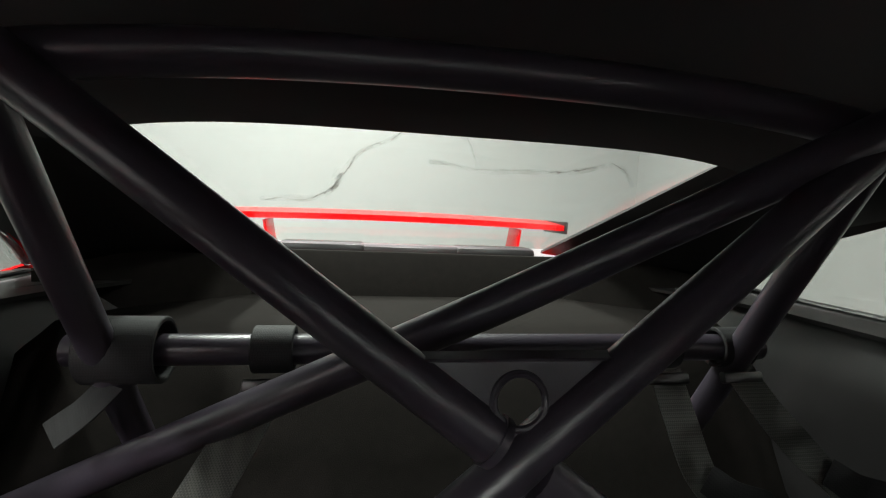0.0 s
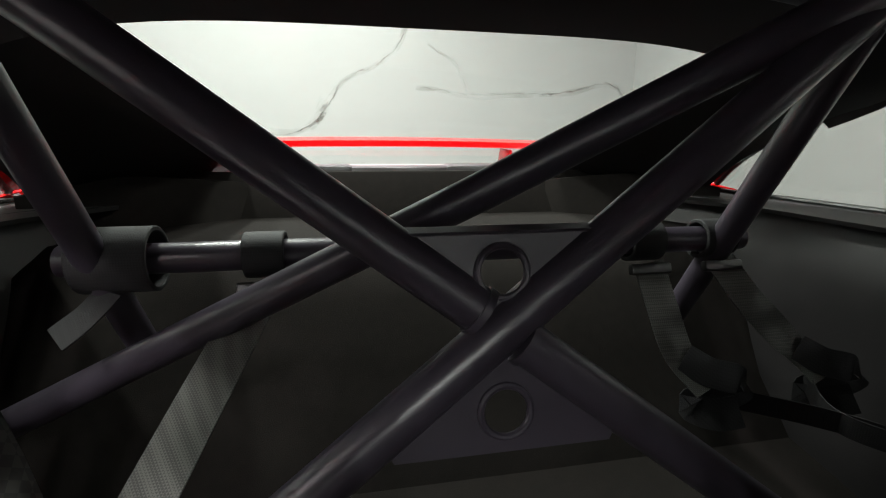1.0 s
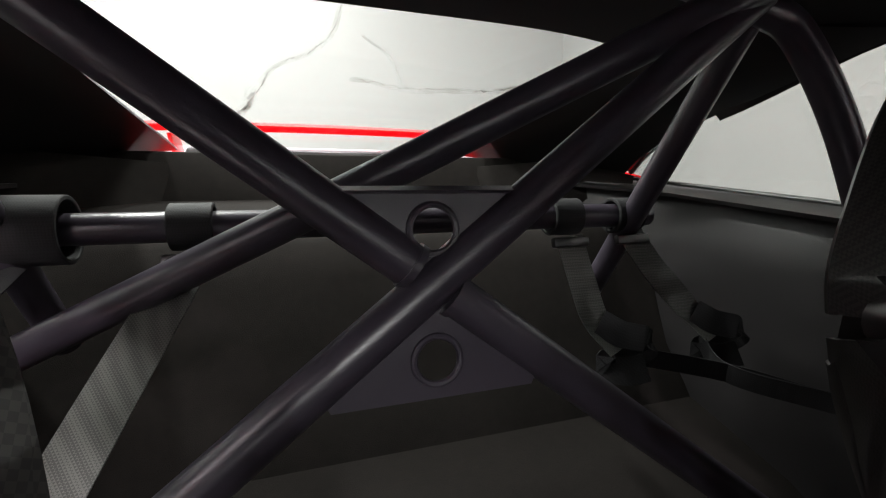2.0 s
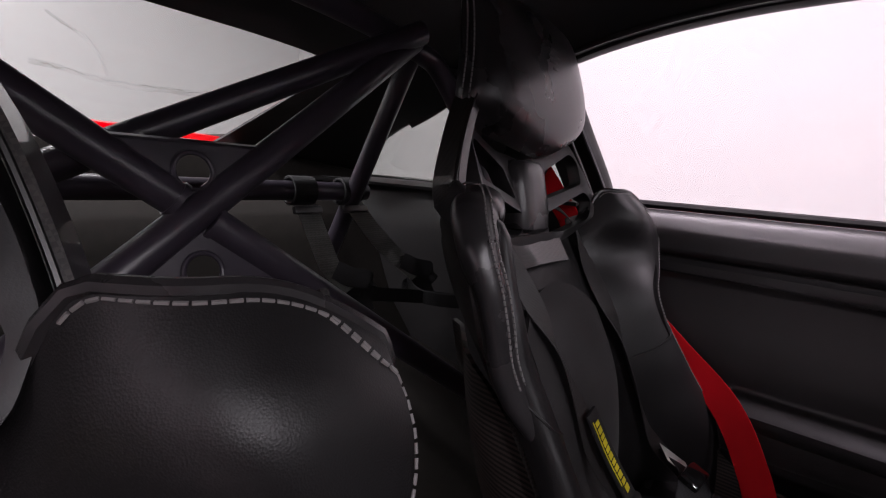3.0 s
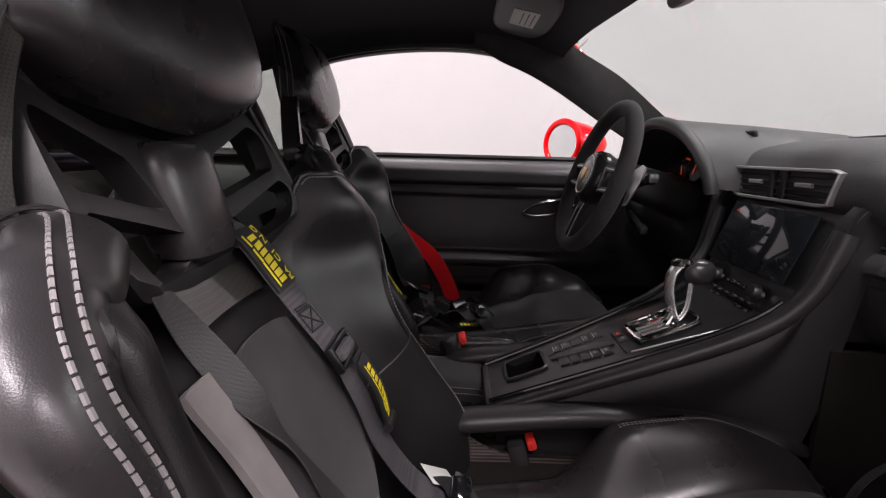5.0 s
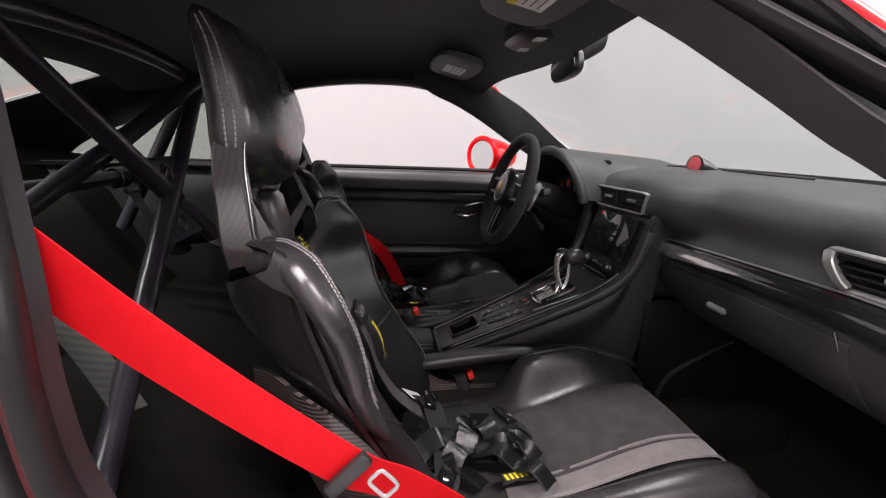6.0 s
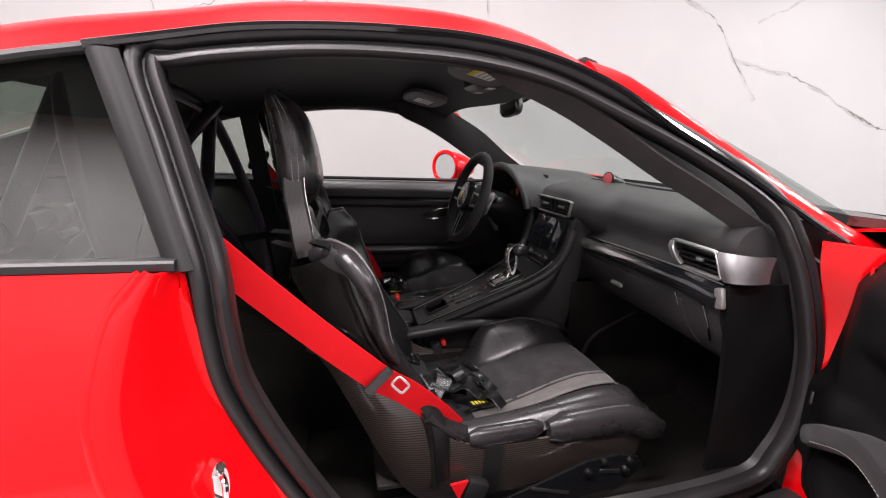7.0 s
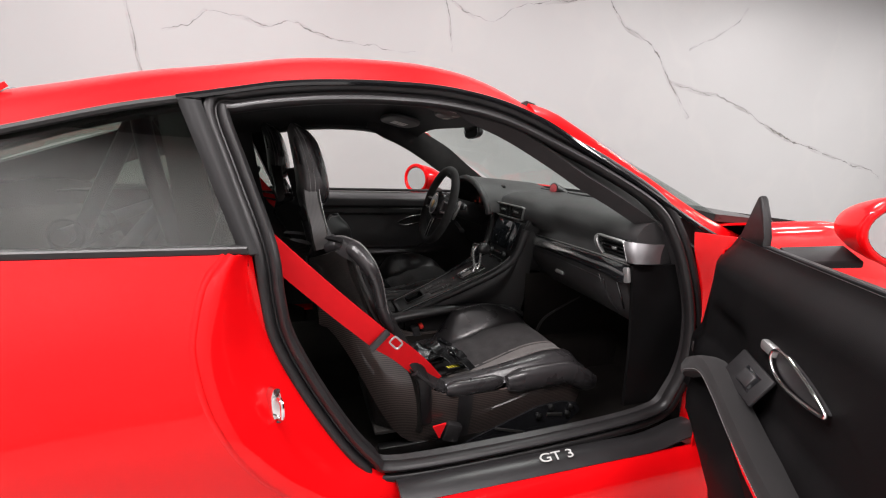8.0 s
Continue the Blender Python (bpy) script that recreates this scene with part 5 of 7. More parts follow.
# centre stack
stack = thing("centre_stack", (0, -0.66, 0.7), "black centre stack with touchscreen, knobs and rows of buttons", "console")


def stack_at(u, v):
    """u across from passenger to driver side, v from the top down."""
    y = lerp(-0.638, -0.572, v)
    z = lerp(0.862, 0.665, v)
    return Vector((lerp(-0.122, 0.122, u) * lerp(1.0, 0.86, v), y, z))


part("stack_body", loft([[(-0.128 * k, -0.80, z), (0.128 * k, -0.80, z), (0.128 * k, y, z), (-0.128 * k, y, z)] for z, y, k in ((0.66, -0.578, 0.9), (0.70, -0.590, 0.9), (0.80, -0.624, 0.96), (0.862, -0.645, 1.0))]), PLASTIC, stack)
q = frame_at(stack_at(0.5, 0.34) + Vector((0, 0.006, 0.002)), (1, 0, 0), (0, 0.95, 0.32))
part("touchscreen", rbox((0.205, 0.116, 0.006), q, 0.004), SCREEN, stack, "dark glossy touchscreen")
for uu in (0.24, 0.76):
    q = frame_at(stack_at(uu, 0.745), (1, 0, 0), (0, 0.95, 0.32))
    k = part("knob", lathe([(0.013, 0), (0.013, 0.010), (0.010, 0.016)], q, 20), PLASTIC, stack, "black rotary knob with silver ring")
    part("ring", lathe([(0.0145, 0.0), (0.0145, 0.005), (0.013, 0.005)], q, 20), CHROME, k)
for r, vv in enumerate((0.745, 0.85, 0.91, 0.97)):
    for c in range(6):
        if r == 0 and c in (0, 5) or r == 2 and c in (2, 3):
            continue
        q = frame_at(stack_at((0.25 + 0.1 * c) if r else 0.325 + 0.07 * c, vv) + Vector((0, 0.001, 0)), (1, 0, 0), (0, 0.95, 0.32))
        b = part("button", rbox((0.019 if r else 0.013, 0.009, 0.006), q, 0.002), GLOSS, stack)
        part("button_mark", rbox((0.006, 0.0010, 0.0006), q @ pose(0, 0, 0.0034), 0.0002), SUEDE_GREY, b)
# centre console
console = thing("centre_console", (0, -0.35, 0.25), "black leather centre console with gear selector and button rows", "console")


def console_z(y):
    return 0.436 - 0.43 * y


EDGE = spline([(0.068, -0.155, 0.504), (0.080, -0.30, 0.566), (0.094, -0.42, 0.620), (0.106, -0.50, 0.660), (0.120, -0.562, 0.704), (0.131, -0.596, 0.752), (0.139, -0.612, 0.81), (0.143, -0.622, 0.852), (0.145, -0.634, 0.872)], 5)


def console_side(s):
    def f(u, v):
        k = u * (len(EDGE) - 1)
        i = min(int(k), len(EDGE) - 2)
        p = EDGE[i].lerp(EDGE[i + 1], k - i)
        up = smooth(0.62, 0.80, p.z)
        w = 1 - v
        bulge = 0.026 * math.sin(min(1, w * 6) * math.pi / 2) - 0.018 * smooth(0.10, 0.35, w)
        low = Vector((p.x + bulge + 0.035 * w, p.y - 0.05 * w, lerp(p.z, 0.28, w)))
        band = Vector((p.x + bulge + 0.012 * w, p.y - 0.06 * w * w, p.z - 0.02 * w))
        q = low.lerp(band, up)
        return (s * q.x, q.y, q.z)
    return f


def console_half(y):
    return lerp(0.066, 0.106, smooth(-0.15, -0.6, y))


def console_patch(y0, y1, x0, x1, nu, nv):
    """A piece of the sloping plate; x0 and x1 of None run to its edges."""
    def f(u, v):
        y = lerp(y0, y1, u)
        a = -console_half(y) if x0 is None else x0
        b = console_half(y) if x1 is None else x1
        return (lerp(a, b, v), y, console_z(y))
    return f, nu, nv


plate = bmesh.new()
for f, nu, nv in (console_patch(-0.155, -0.190, None, None, 2, 6), console_patch(-0.190, -0.262, None, -0.024, 4, 3), console_patch(-0.190, -0.262, 0.049, None, 4, 3), console_patch(-0.262, -0.585, None, None, 14, 8)):
    sheet(f, nu, nv, 0.012, plate)
part("console_top", plate, PLASTIC, console, "black console plate")
for s in (1, -1):
    part("console_side", sheet(console_side(s), 44, 24, 0.008), SHADED_FLANK, console, "black leather console flank, coloured darker for its shade")
    roll = [Vector((s * (p.x + 0.015), p.y - 0.004, p.z - 0.010)) for p in EDGE[:-6]]
    part("console_roll", sweep(bmesh.new(), roll, squircle(0.015, 0.014, 18, 2.6), (1, 0, 0), scale=[0.75 + 0.010 * k for k in range(len(roll))]), LEATHER_MATT, console, "padded leather edge of the console")
    part("console_edge", tube([Vector(console_side(s)(u, 1.0)) + Vector((0, 0, 0.002)) for u in np.linspace(0, 0.55, 22)], 0.004, 8), GLOSS, console)
    part("footwell_panel", sheet(lambda u, v: (s * lerp(0.175, 0.155, v), lerp(-0.64, -1.10, u), lerp(0.26, 0.66, v)), 6, 6, 0.01), CARPET, console, "black carpet beside the footwell")
for s in (1, -1):
    ledge = spline([(s * 0.112, -0.06, 0.486), (s * 0.117, -0.14, 0.502), (s * 0.121, -0.33, 0.522), (s * 0.124, -0.46, 0.520), (s * 0.134, -0.58, 0.510), (s * 0.146, -0.66, 0.480)], 6)
    part("console_ledge", sweep(bmesh.new(), ledge, squircle(0.026, 0.016, 18, 2.6), (1, 0, 0), scale=[min(1.0, 0.35 + 0.16 * min(k, len(ledge) - 1 - k)) for k in range(len(ledge))]), LEATHER_MATT, console, "padded leather ledge along the console flank")
    # light catching the footwell's edge, drawn as a paler tube
    part("footwell_lit_edge", tube(spline([(s * 0.168, -0.690, 0.38), (s * 0.166, -0.725, 0.460), (s * 0.160, -0.80, 0.505), (s * 0.156, -0.90, 0.550)], 6), 0.006, 8), SUEDE_MID, console, "lighter line drawn as the lit edge of the footwell")
part("console_rear", rbox((0.15, 0.02, 0.22), pose(0, -0.157, 0.395), 0.008), LEATHER_MATT, console)
SLOPE = (0, 0.43, 1)


def on_console(x, y, lift=0.0):
    return frame_at(Vector((x, y, console_z(y))) + Vector(SLOPE).normalized() * lift, (1, 0, 0), SLOPE)


def tray_well(u, v):
    """Side wall and floor of the sunken tray."""
    k = min(1.0, v / 0.7)
    e = 1 - 0.06 * k if v <= 0.7 else 0.94 * (1 - v) / 0.3 + 0.001
    ring = TRAY[int(round(u * len(TRAY))) % len(TRAY)]
    return on_console(0.0125, -0.226) @ Vector((ring[0] * e, ring[1] * e, 0.003 - 0.036 * k))


TRAY = squircle(0.0375, 0.0390, 40, 7)
tray = part("tray", sheet(tray_well, 40, 14, 0.002), GLOSS, console, "sunken storage tray")
part("tray_rim", tube([on_console(0.0125, -0.226, 0.003) @ Vector((a, b, 0)) for a, b in TRAY], 0.0035, 8, True), PLASTIC, tray)


def key(corners, lift, material, label=""):
    """A low key with slightly rounded edges on the console plate."""
    up = Vector(SLOPE).normalized()
    return part("button", prism([Vector((x, y, console_z(y))) + up * lift for x, y in corners], tuple(up * 0.004), r=0.0010), material, console, label)


part("key_panel", prism([Vector((x, y, console_z(y) + 0.001)) for x, y in ((0.016, -0.272), (0.016, -0.378), (-0.022, -0.378), (-0.002, -0.272))], (0, 0.0012, 0.0028), r=0.001), PLASTIC, console, "plain panel between the key rows")
for y0, y1, mark in ((-0.282, -0.2955, 1), (-0.298, -0.313, 1), (-0.3155, -0.334, 0), (-0.3365, -0.351, 1), (-0.3535, -0.371, 1)):
    b = key([(0.020, y0), (0.020, y1), (0.049, y1), (0.049, y0)], 0.0, PLASTIC)
    if mark:
        c = on_console(0.0345, (y0 + y1) / 2, 0.0042)
        part("button_mark", rbox((0.010, 0.0045, 0.0005), c, 0.0001), SUEDE_GREY, b)
        part("button_lamp", rbox((0.020, 0.0014, 0.0005), c @ pose(0, 0.0058, 0), 0.0001), SILVER, b, "pale line on the key")
for k, (y0, y1) in enumerate(((-0.284, -0.2995), (-0.3015, -0.3165), (-0.3185, -0.3340), (-0.3360, -0.3500), (-0.3525, -0.3690))):
    xa, xb = lerp(-0.006, -0.025, (y0 + 0.284) / -0.092), lerp(-0.034, -0.049, (y0 + 0.284) / -0.092)
    b = key([(xa, y0), (xa - 0.003, y1), (xb - 0.0025, y1), (xb, y0)], 0.0, PLASTIC)
    if k > 2:
        c = on_console((xa + xb) / 2, (y0 + y1) / 2, 0.0042)
        part("button_mark", rbox((0.008, 0.005, 0.0005), c, 0.0001), SUEDE_GREY, b)
        part("button_lamp", rbox((0.024, 0.0016, 0.0005), c @ pose(0, 0.0072, 0), 0.0001), SILVER, b, "pale line on the key")
part("edge_strip", tube([on_console(x, y, 0.002).translation for x, y in ((-0.0635, -0.392), (-0.074, -0.45), (-0.089, -0.530))], 0.0018, 6), SILVER, console, "thin silver strip along the plate")
part("panel_seam", tube([on_console(x, -0.385, 0.001).translation for x in (-0.060, 0.030)], 0.0012, 6), RUBBER, console)
hz = part("hazard_button", rbox((0.018, 0.017, 0.004), on_console(0.0105, -0.394, 0.001), 0.0012), PLASTIC, console, "hazard light button")
tri3 = on_console(0.0105, -0.394, 0.0034)
part("hazard_mark", prism([tri3 @ Vector(p) for p in ((-0.005, 0.004, 0), (-0.005, -0.004, 0), (0.004, 0, 0))], (0, 0.0002, 0.0005)), RED_PLASTIC, hz, "red triangle")
lk = part("lock_button", rbox((0.018, 0.017, 0.004), on_console(-0.0125, -0.396, 0.001), 0.0012), PLASTIC, console, "door lock button")
part("lock_mark", rbox((0.006, 0.004, 0.0005), on_console(-0.0125, -0.396, 0.0034), 0.0001), SUEDE_GREY, lk)
gate = thing("gear_selector", (-0.012, -0.46, 0.63), "chrome and leather gear selector lever in a silver gate", "gear lever")
part("gate_plate", rbox((0.078, 0.108, 0.006), on_console(-0.012, -0.462, 0.003), 0.003), GLOSS, gate)
ring = [on_console(-0.012, -0.462, 0.007) @ Vector((a, b, 0)) for a, b in squircle(0.040, 0.055, 30, 6)]
part("gate_frame", tube(ring, 0.0035, 8, True), CHROME, gate)
for k in range(3):
    part("slot", rbox((0.006, 0.05, 0.003), on_console(-0.030 + 0.012 * k, -0.445, 0.007), 0.001), SILVER, gate)
part("lever_base", loft([[(-0.012 + x, -0.470 + y - 0.010 * t, 0.640 + 0.022 * t) for x, y in squircle(r, r, 18, 2.2)] for t, r in ((0, 0.013), (0.5, 0.011), (1, 0.012))]), CHROME, gate)
loop = spline([(-0.012, -0.482, 0.652), (-0.012, -0.470, 0.680), (-0.012, -0.464, 0.712), (-0.012, -0.468, 0.738), (-0.012, -0.482, 0.750), (-0.012, -0.494, 0.738), (-0.012, -0.496, 0.705), (-0.012, -0.494, 0.672)], 5, True)
lc = sum(loop, Vector()) / len(loop)
part("lever", sweep(bmesh.new(), loop, circle(0.0065, 12, 0.015), [Vector((1, 0, 0)) for _ in loop], True), POLISHED, gate, "bright metal lever loop")
part("lever_inlay", loft([[lc + (p - lc) * 0.86 + Vector((d, 0, 0)) for p in loop] for d in (-0.010, 0.010)]), GLOSS, gate, "dark lever inlay")
part("grip", loft([[(-0.012 + x, -0.508 - 0.002 * t + y, 0.716 + 0.044 * t) for x, y in squircle(0.025 * e, 0.029 * e, 24, 2.2)] for t, e in ((0, 0.45), (0.12, 0.8), (0.4, 1.0), (0.7, 0.95), (0.9, 0.7), (1.0, 0.35))]), LEATHER, gate, "black leather grip")
part("grip_cap", loft([[(-0.012 + x, -0.482 + y, 0.748 + 0.012 * t) for x, y in squircle(0.017 * e, 0.020 * e, 20, 2.2)] for t, e in ((0, 0.9), (0.5, 1), (1.0, 0.6))]), CHROME, gate, "chrome grip cap")

# armrest lid between the seats
def armrest(u, v):
    w = 2 * v - 1
    return (0.063 + w * 0.074, lerp(0.12, -0.170, u), 0.507 - 0.030 * abs(w) ** 7 - 0.034 * smooth(0.88, 1, u) ** 2 - 0.012 * u)


arm = thing("armrest", (0.045, 0.0, 0.30), "black leather armrest lid with a suede top between the seats", "armrest")
part("armrest_lid", sheet(armrest, 24, 24, 0.02), SUEDE_MID, arm, "black suede lid")
part("armrest_box", rbox((0.150, 0.27, 0.20), pose(0.063, -0.030, 0.378), 0.02), LEATHER, arm)
for k in (0.035, 0.075, 0.965, 0.925):
    row = [Vector(armrest(u, k)) + Vector((0, 0, 0.0012)) for u in np.linspace(0.05, 0.93, 40)]
    part("armrest_stitching", stitches([row], 0.0062, 0.0044, 0.0009), THREAD, arm, "row of grey stitches")

# steering wheel
SWC, SWN = Vector((0.350, -0.424, 0.876)), Vector((0.0415, 0.951, 0.307)).normalized()
wheel_at = frame_at(SWC, (1, 0, 0), SWN)
steer = thing("steering_wheel", SWC, "black suede three-spoke steering wheel with round centre emblem", "steering wheel")
rim = [wheel_at @ Vector((0.174 * math.cos(a), 0.174 * math.sin(a), 0)) for a in np.linspace(0, 2 * math.pi, 64, endpoint=False)]
part("rim", sweep(bmesh.new(), rim, circle(0.0195, 18, 0.0185), [p - SWC for p in rim], True), SUEDE, steer, "black suede rim")
hubm = wheel_at @ pose(0, 0, 0.002)
hub = part("hub", lathe([(0.02, -0.05), (0.056, -0.045), (0.066, -0.012), (0.065, 0.008), (0.058, 0.018), (0.046, 0.023), (0.028, 0.026)], hubm, 40), LEATHER, steer, "black leather hub")
emblem = loft([[hubm @ Vector((a * k, 0.001 - b * k, d)) for a, b in ((-0.013, 0.017), (0.013, 0.017), (0.014, 0.004), (0.009, -0.011), (0.0, -0.019), (-0.009, -0.011), (-0.014, 0.004))] for d, k in ((0.024, 1.0), (0.028, 1.0), (0.029, 0.85))])
part("emblem", emblem, mat("brass_emblem", (0.55, 0.33, 0.10), 0.35, 0.8), hub, "small gold shield emblem")
part("emblem_ring", tube([hubm @ Vector((0.047 * math.cos(a), 0.047 * math.sin(a), 0.0225)) for a in np.linspace(0, 2 * math.pi, 40, endpoint=False)], 0.0022, 8, True), SILVER, hub)
for a0 in (0, 180, 90):
    q = wheel_at @ pose(0, 0, 0, 0, 0, a0)
    wide = 0.030 if a0 != 90 else 0.020
    for e in (1, -1):
        bar = spline([(0.045, e * wide, -0.004), (0.10, e * wide * 0.82, 0.002), (0.163, e * wide * 0.75, 0.004)], 5)
        sp = part("spoke", sweep(bmesh.new(), [q @ p for p in bar], strip(0.014, 0.012), [q.to_3x3() @ Vector((0, 1, 0)) for _ in bar]), FRAME, steer, "black spoke")
        part("spoke_inlay", sweep(bmesh.new(), [q @ (p + Vector((0, 0, 0.0066))) for p in bar[2:]], strip(0.005 if a0 == 90 else 0.0025, 0.002), [q.to_3x3() @ Vector((0, 1, 0)) for _ in bar[2:]]), SILVER, sp, "silver spoke inlay")
    web = [q @ Vector(p) for p in ((0.060, -wide, -0.002), (0.082, -wide * 0.8, -0.002), (0.082, wide * 0.8, -0.002), (0.060, wide, -0.002))]
    part("switch_block", prism(web, tuple(SWN * 0.010), r=0.002), PLASTIC, steer, "black switch block beside the hub")
column = thing("steering_column", (0.372, -0.52, 0.80), "black steering column shroud with stalks", "steering column")
part("shroud", loft([[(wheel_at @ Vector((x, y - 0.022, z))) for x, y in squircle(rx, ry, 24, 3)] for z, rx, ry in ((-0.055, 0.038, 0.032), (-0.07, 0.044, 0.040), (-0.15, 0.047, 0.046), (-0.24, 0.050, 0.050))]), PLASTIC, column)
for s in (1, -1):
    # upper stalk with a square switch head, lower stalk with a round one
    for a, b, head in (((0.040, -0.010, -0.085), (0.150, -0.030, -0.070), 0.022), ((0.040, 0.050, -0.100), (0.118, 0.075, -0.110), 0.018)):
        a, b = wheel_at @ Vector((s * a[0], a[1], a[2])), wheel_at @ Vector((s * b[0], b[1], b[2]))
        st = part("stalk", tube([a, a.lerp(b, 0.6), b], 0.0075, 10), PLASTIC, column, "black control stalk")
        part("stalk_tip", rbox((head * 1.5, head, head), frame_at(b, b - a, (0, 0, 1)), 0.005), PLASTIC, st)
for s in (1, -1):
    part("shift_paddle", prism([wheel_at @ Vector(p) for p in ((s * 0.070, -0.020, -0.046), (s * 0.150, -0.052, -0.044), (s * 0.172, -0.046, -0.044), (s * 0.166, 0.0, -0.044), (s * 0.144, 0.040, -0.045), (s * 0.128, 0.042, -0.046), (s * 0.126, 0.010, -0.046), (s * 0.070, 0.010, -0.046))], tuple(SWN * 0.005), r=0.0015), ALUMINIUM, steer, "bright metal shift paddle")


# ---- driver door, closed ----
ddoor = thing("driver_door", (0.75, -0.25, 0.3), "closed red driver door with black leather inner panel", "car door")
part("door_skin", sheet(door_skin, 24, 16, 0.006), RED, ddoor, "red outer skin")
glass_pane = part("window_pane", sheet(window_door, 16, 8, 0.004), GLASS, ddoor, "clear side window")
glass_pane.visible_shadow = False


def door_lining(u, v):
    y = lerp(-0.86, 0.30, u)
    z = lerp(0.30, 0.905, v)
    x = 0.735 - 0.042 * smooth(0.905, 0.862, z) + 0.013 * smooth(0.832, 0.821, z) - 0.007 * smooth(0.820, 0.812, z) + 0.005 * smooth(0.792, 0.785, z) - 0.012 * smooth(0.78, 0.62, z)
    x += 0.05 * smooth(0.50, 0.45, z) - 0.045 * smooth(0.612, 0.585, z) * smooth(-0.62, -0.40, y) + 0.020 * smooth(0.575, 0.54, z) * smooth(-0.62, -0.40, y)
    return (x, y, z)


part("door_lining", sheet(lambda u, v: door_lining(1 - u, v), 30, 110, 0.01), LEATHER_MATT, ddoor, "black leather door lining")
part("belt_trim", tube([(0.765, y, 0.912) for y in (-0.82, 0.31)], 0.008, 8), RUBBER, ddoor)
part("lining_seam", tube([Vector((0.7055, y, 0.8215)) for y in np.linspace(-0.8, 0.28, 12)], 0.0018, 6), RUBBER, ddoor)
part("lining_ridge", tube([Vector((door_lining(0.5, 0.815)[0] - 0.0005, y, 0.795 + 0.036 * (y + 0.05) if y < -0.05 else 0.795)) for y in np.linspace(-0.42, 0.28, 12)], 0.0016, 6), LEATHER, ddoor, "fine raised seam")
pull = spline([(0.688, y, z) for y, z in ((-0.306, 0.739), (-0.326, 0.757), (-0.355, 0.771), (-0.400, 0.781), (-0.445, 0.786), (-0.468, 0.774), (-0.455, 0.756), (-0.420, 0.744), (-0.385, 0.733), (-0.340, 0.729))], 4, True)
mid = sum(pull, Vector()) / len(pull)
part("door_handle", sweep(bmesh.new(), pull, circle(0.0052, 8), [p - mid for p in pull], True), CHROME, ddoor, "chrome ring door handle")
part("handle_recess", loft([[mid + (p - mid) * k + Vector((d, 0, 0)) for p in pull] for d, k in ((0.004, 0.97), (0.010, 0.90))]), PLASTIC, ddoor)
part("armrest", rbox((0.07, 0.46, 0.085), pose(0.690, -0.08, 0.545, -3), 0.03, 4), SUEDE, ddoor, "black suede door armrest")
part("speaker_trim", tube(spline([(0.69, -0.54, 0.650), (0.69, -0.46, 0.629), (0.69, -0.405, 0.602), (0.69, -0.366, 0.577), (0.69, -0.366, 0.552), (0.69, -0.40, 0.530), (0.69, -0.46, 0.505)], 6), 0.006, 10), LEATHER, ddoor)


def door_mirror(parent, at, s, turn=0.0, foot_turn=None, rx=0.098, rz=0.066, rim=0.006):
    """A mirror housing; the glass faces the rear of the door."""
    place = pose(*at, 0, 0, turn)
    foot = pose(*at, 0, 0, turn if foot_turn is None else foot_turn)
    rings = []
    for t, e in ((-0.055, 0.98), (-0.047, 1.05), (-0.015, 1.03), (0.025, 0.93), (0.062, 0.77), (0.092, 0.56), (0.112, 0.33), (0.120, 0.14)):
        rings.append([place @ Vector((x - s * 0.12 * max(0, t) , -t - 0.055, z)) for x, z in squircle(rx * e, rz * e, 32, 2.0)])
    c = place.translation
    hs = part("mirror_housing", loft(rings), RED, parent, "red door mirror housing")
    ring = [place @ Vector((x, 0.003, z)) for x, z in squircle(rx, rz, 36, 2.0)]
    part("mirror_rim", sweep(bmesh.new(), ring, circle(rim, 10), [p - c for p in ring], True), RED, hs)
    part("mirror_glass", loft([[place @ Vector((x, d, z)) for x, z in squircle(rx - rim * 1.2, rz - rim * 1.2, 32, 2.0)] for d in (0.001, 0.004)]), MIRROR, hs, "mirror glass")
    part("mirror_foot", prism([foot @ Vector((-s * 0.05, -0.13, -0.045)), foot @ Vector((-s * 0.16, -0.14, -0.060)), foot @ Vector((-s * 0.16, -0.07, -0.080)), foot @ Vector((-s * 0.05, -0.06, -0.064))], (0, 0, -0.016), r=0.004), POST, hs, "black mirror foot")


door_mirror(ddoor, (0.940, -0.470, 0.967), 1, 24, 0, 0.100, 0.080, 0.011)


# ---- open passenger door ----
pdoor = thing("passenger_door", (-0.875, -0.80, 0.35), "open red passenger door with black leather lining and chrome handle", "car door")
HINGE, ALONG, FACE = Vector((-0.875, -0.80, 0)), Vector((-0.852, 0.523, 0)), Vector((0.523, 0.852, 0))


def door_pt(s, z, out=0.0):
    """s metres from the hinge edge, z up, out towards the cabin side."""
    return HINGE + ALONG * s + FACE * out + Vector((0, 0, z))


def lining(u, v):
    z = lerp(0.34, 0.935, v)
    s0 = -0.03 - 0.05 * smooth(0.9, 0.6, z)
    s = lerp(s0, 1.06, u)
    out = 0.030 - 0.045 * smooth(0.86, 0.935, z) - 0.020 * smooth(0.80, 0.755, z) * smooth(0.02, 0.10, s) * smooth(0.30, 0.2, s) + 0.018 * smooth(0.69, 0.64, z) - 0.03 * smooth(0.06, -0.05, s)
    return door_pt(s, max(z, 0.36 + 0.14 * smooth(0.30, -0.05, s)), out)


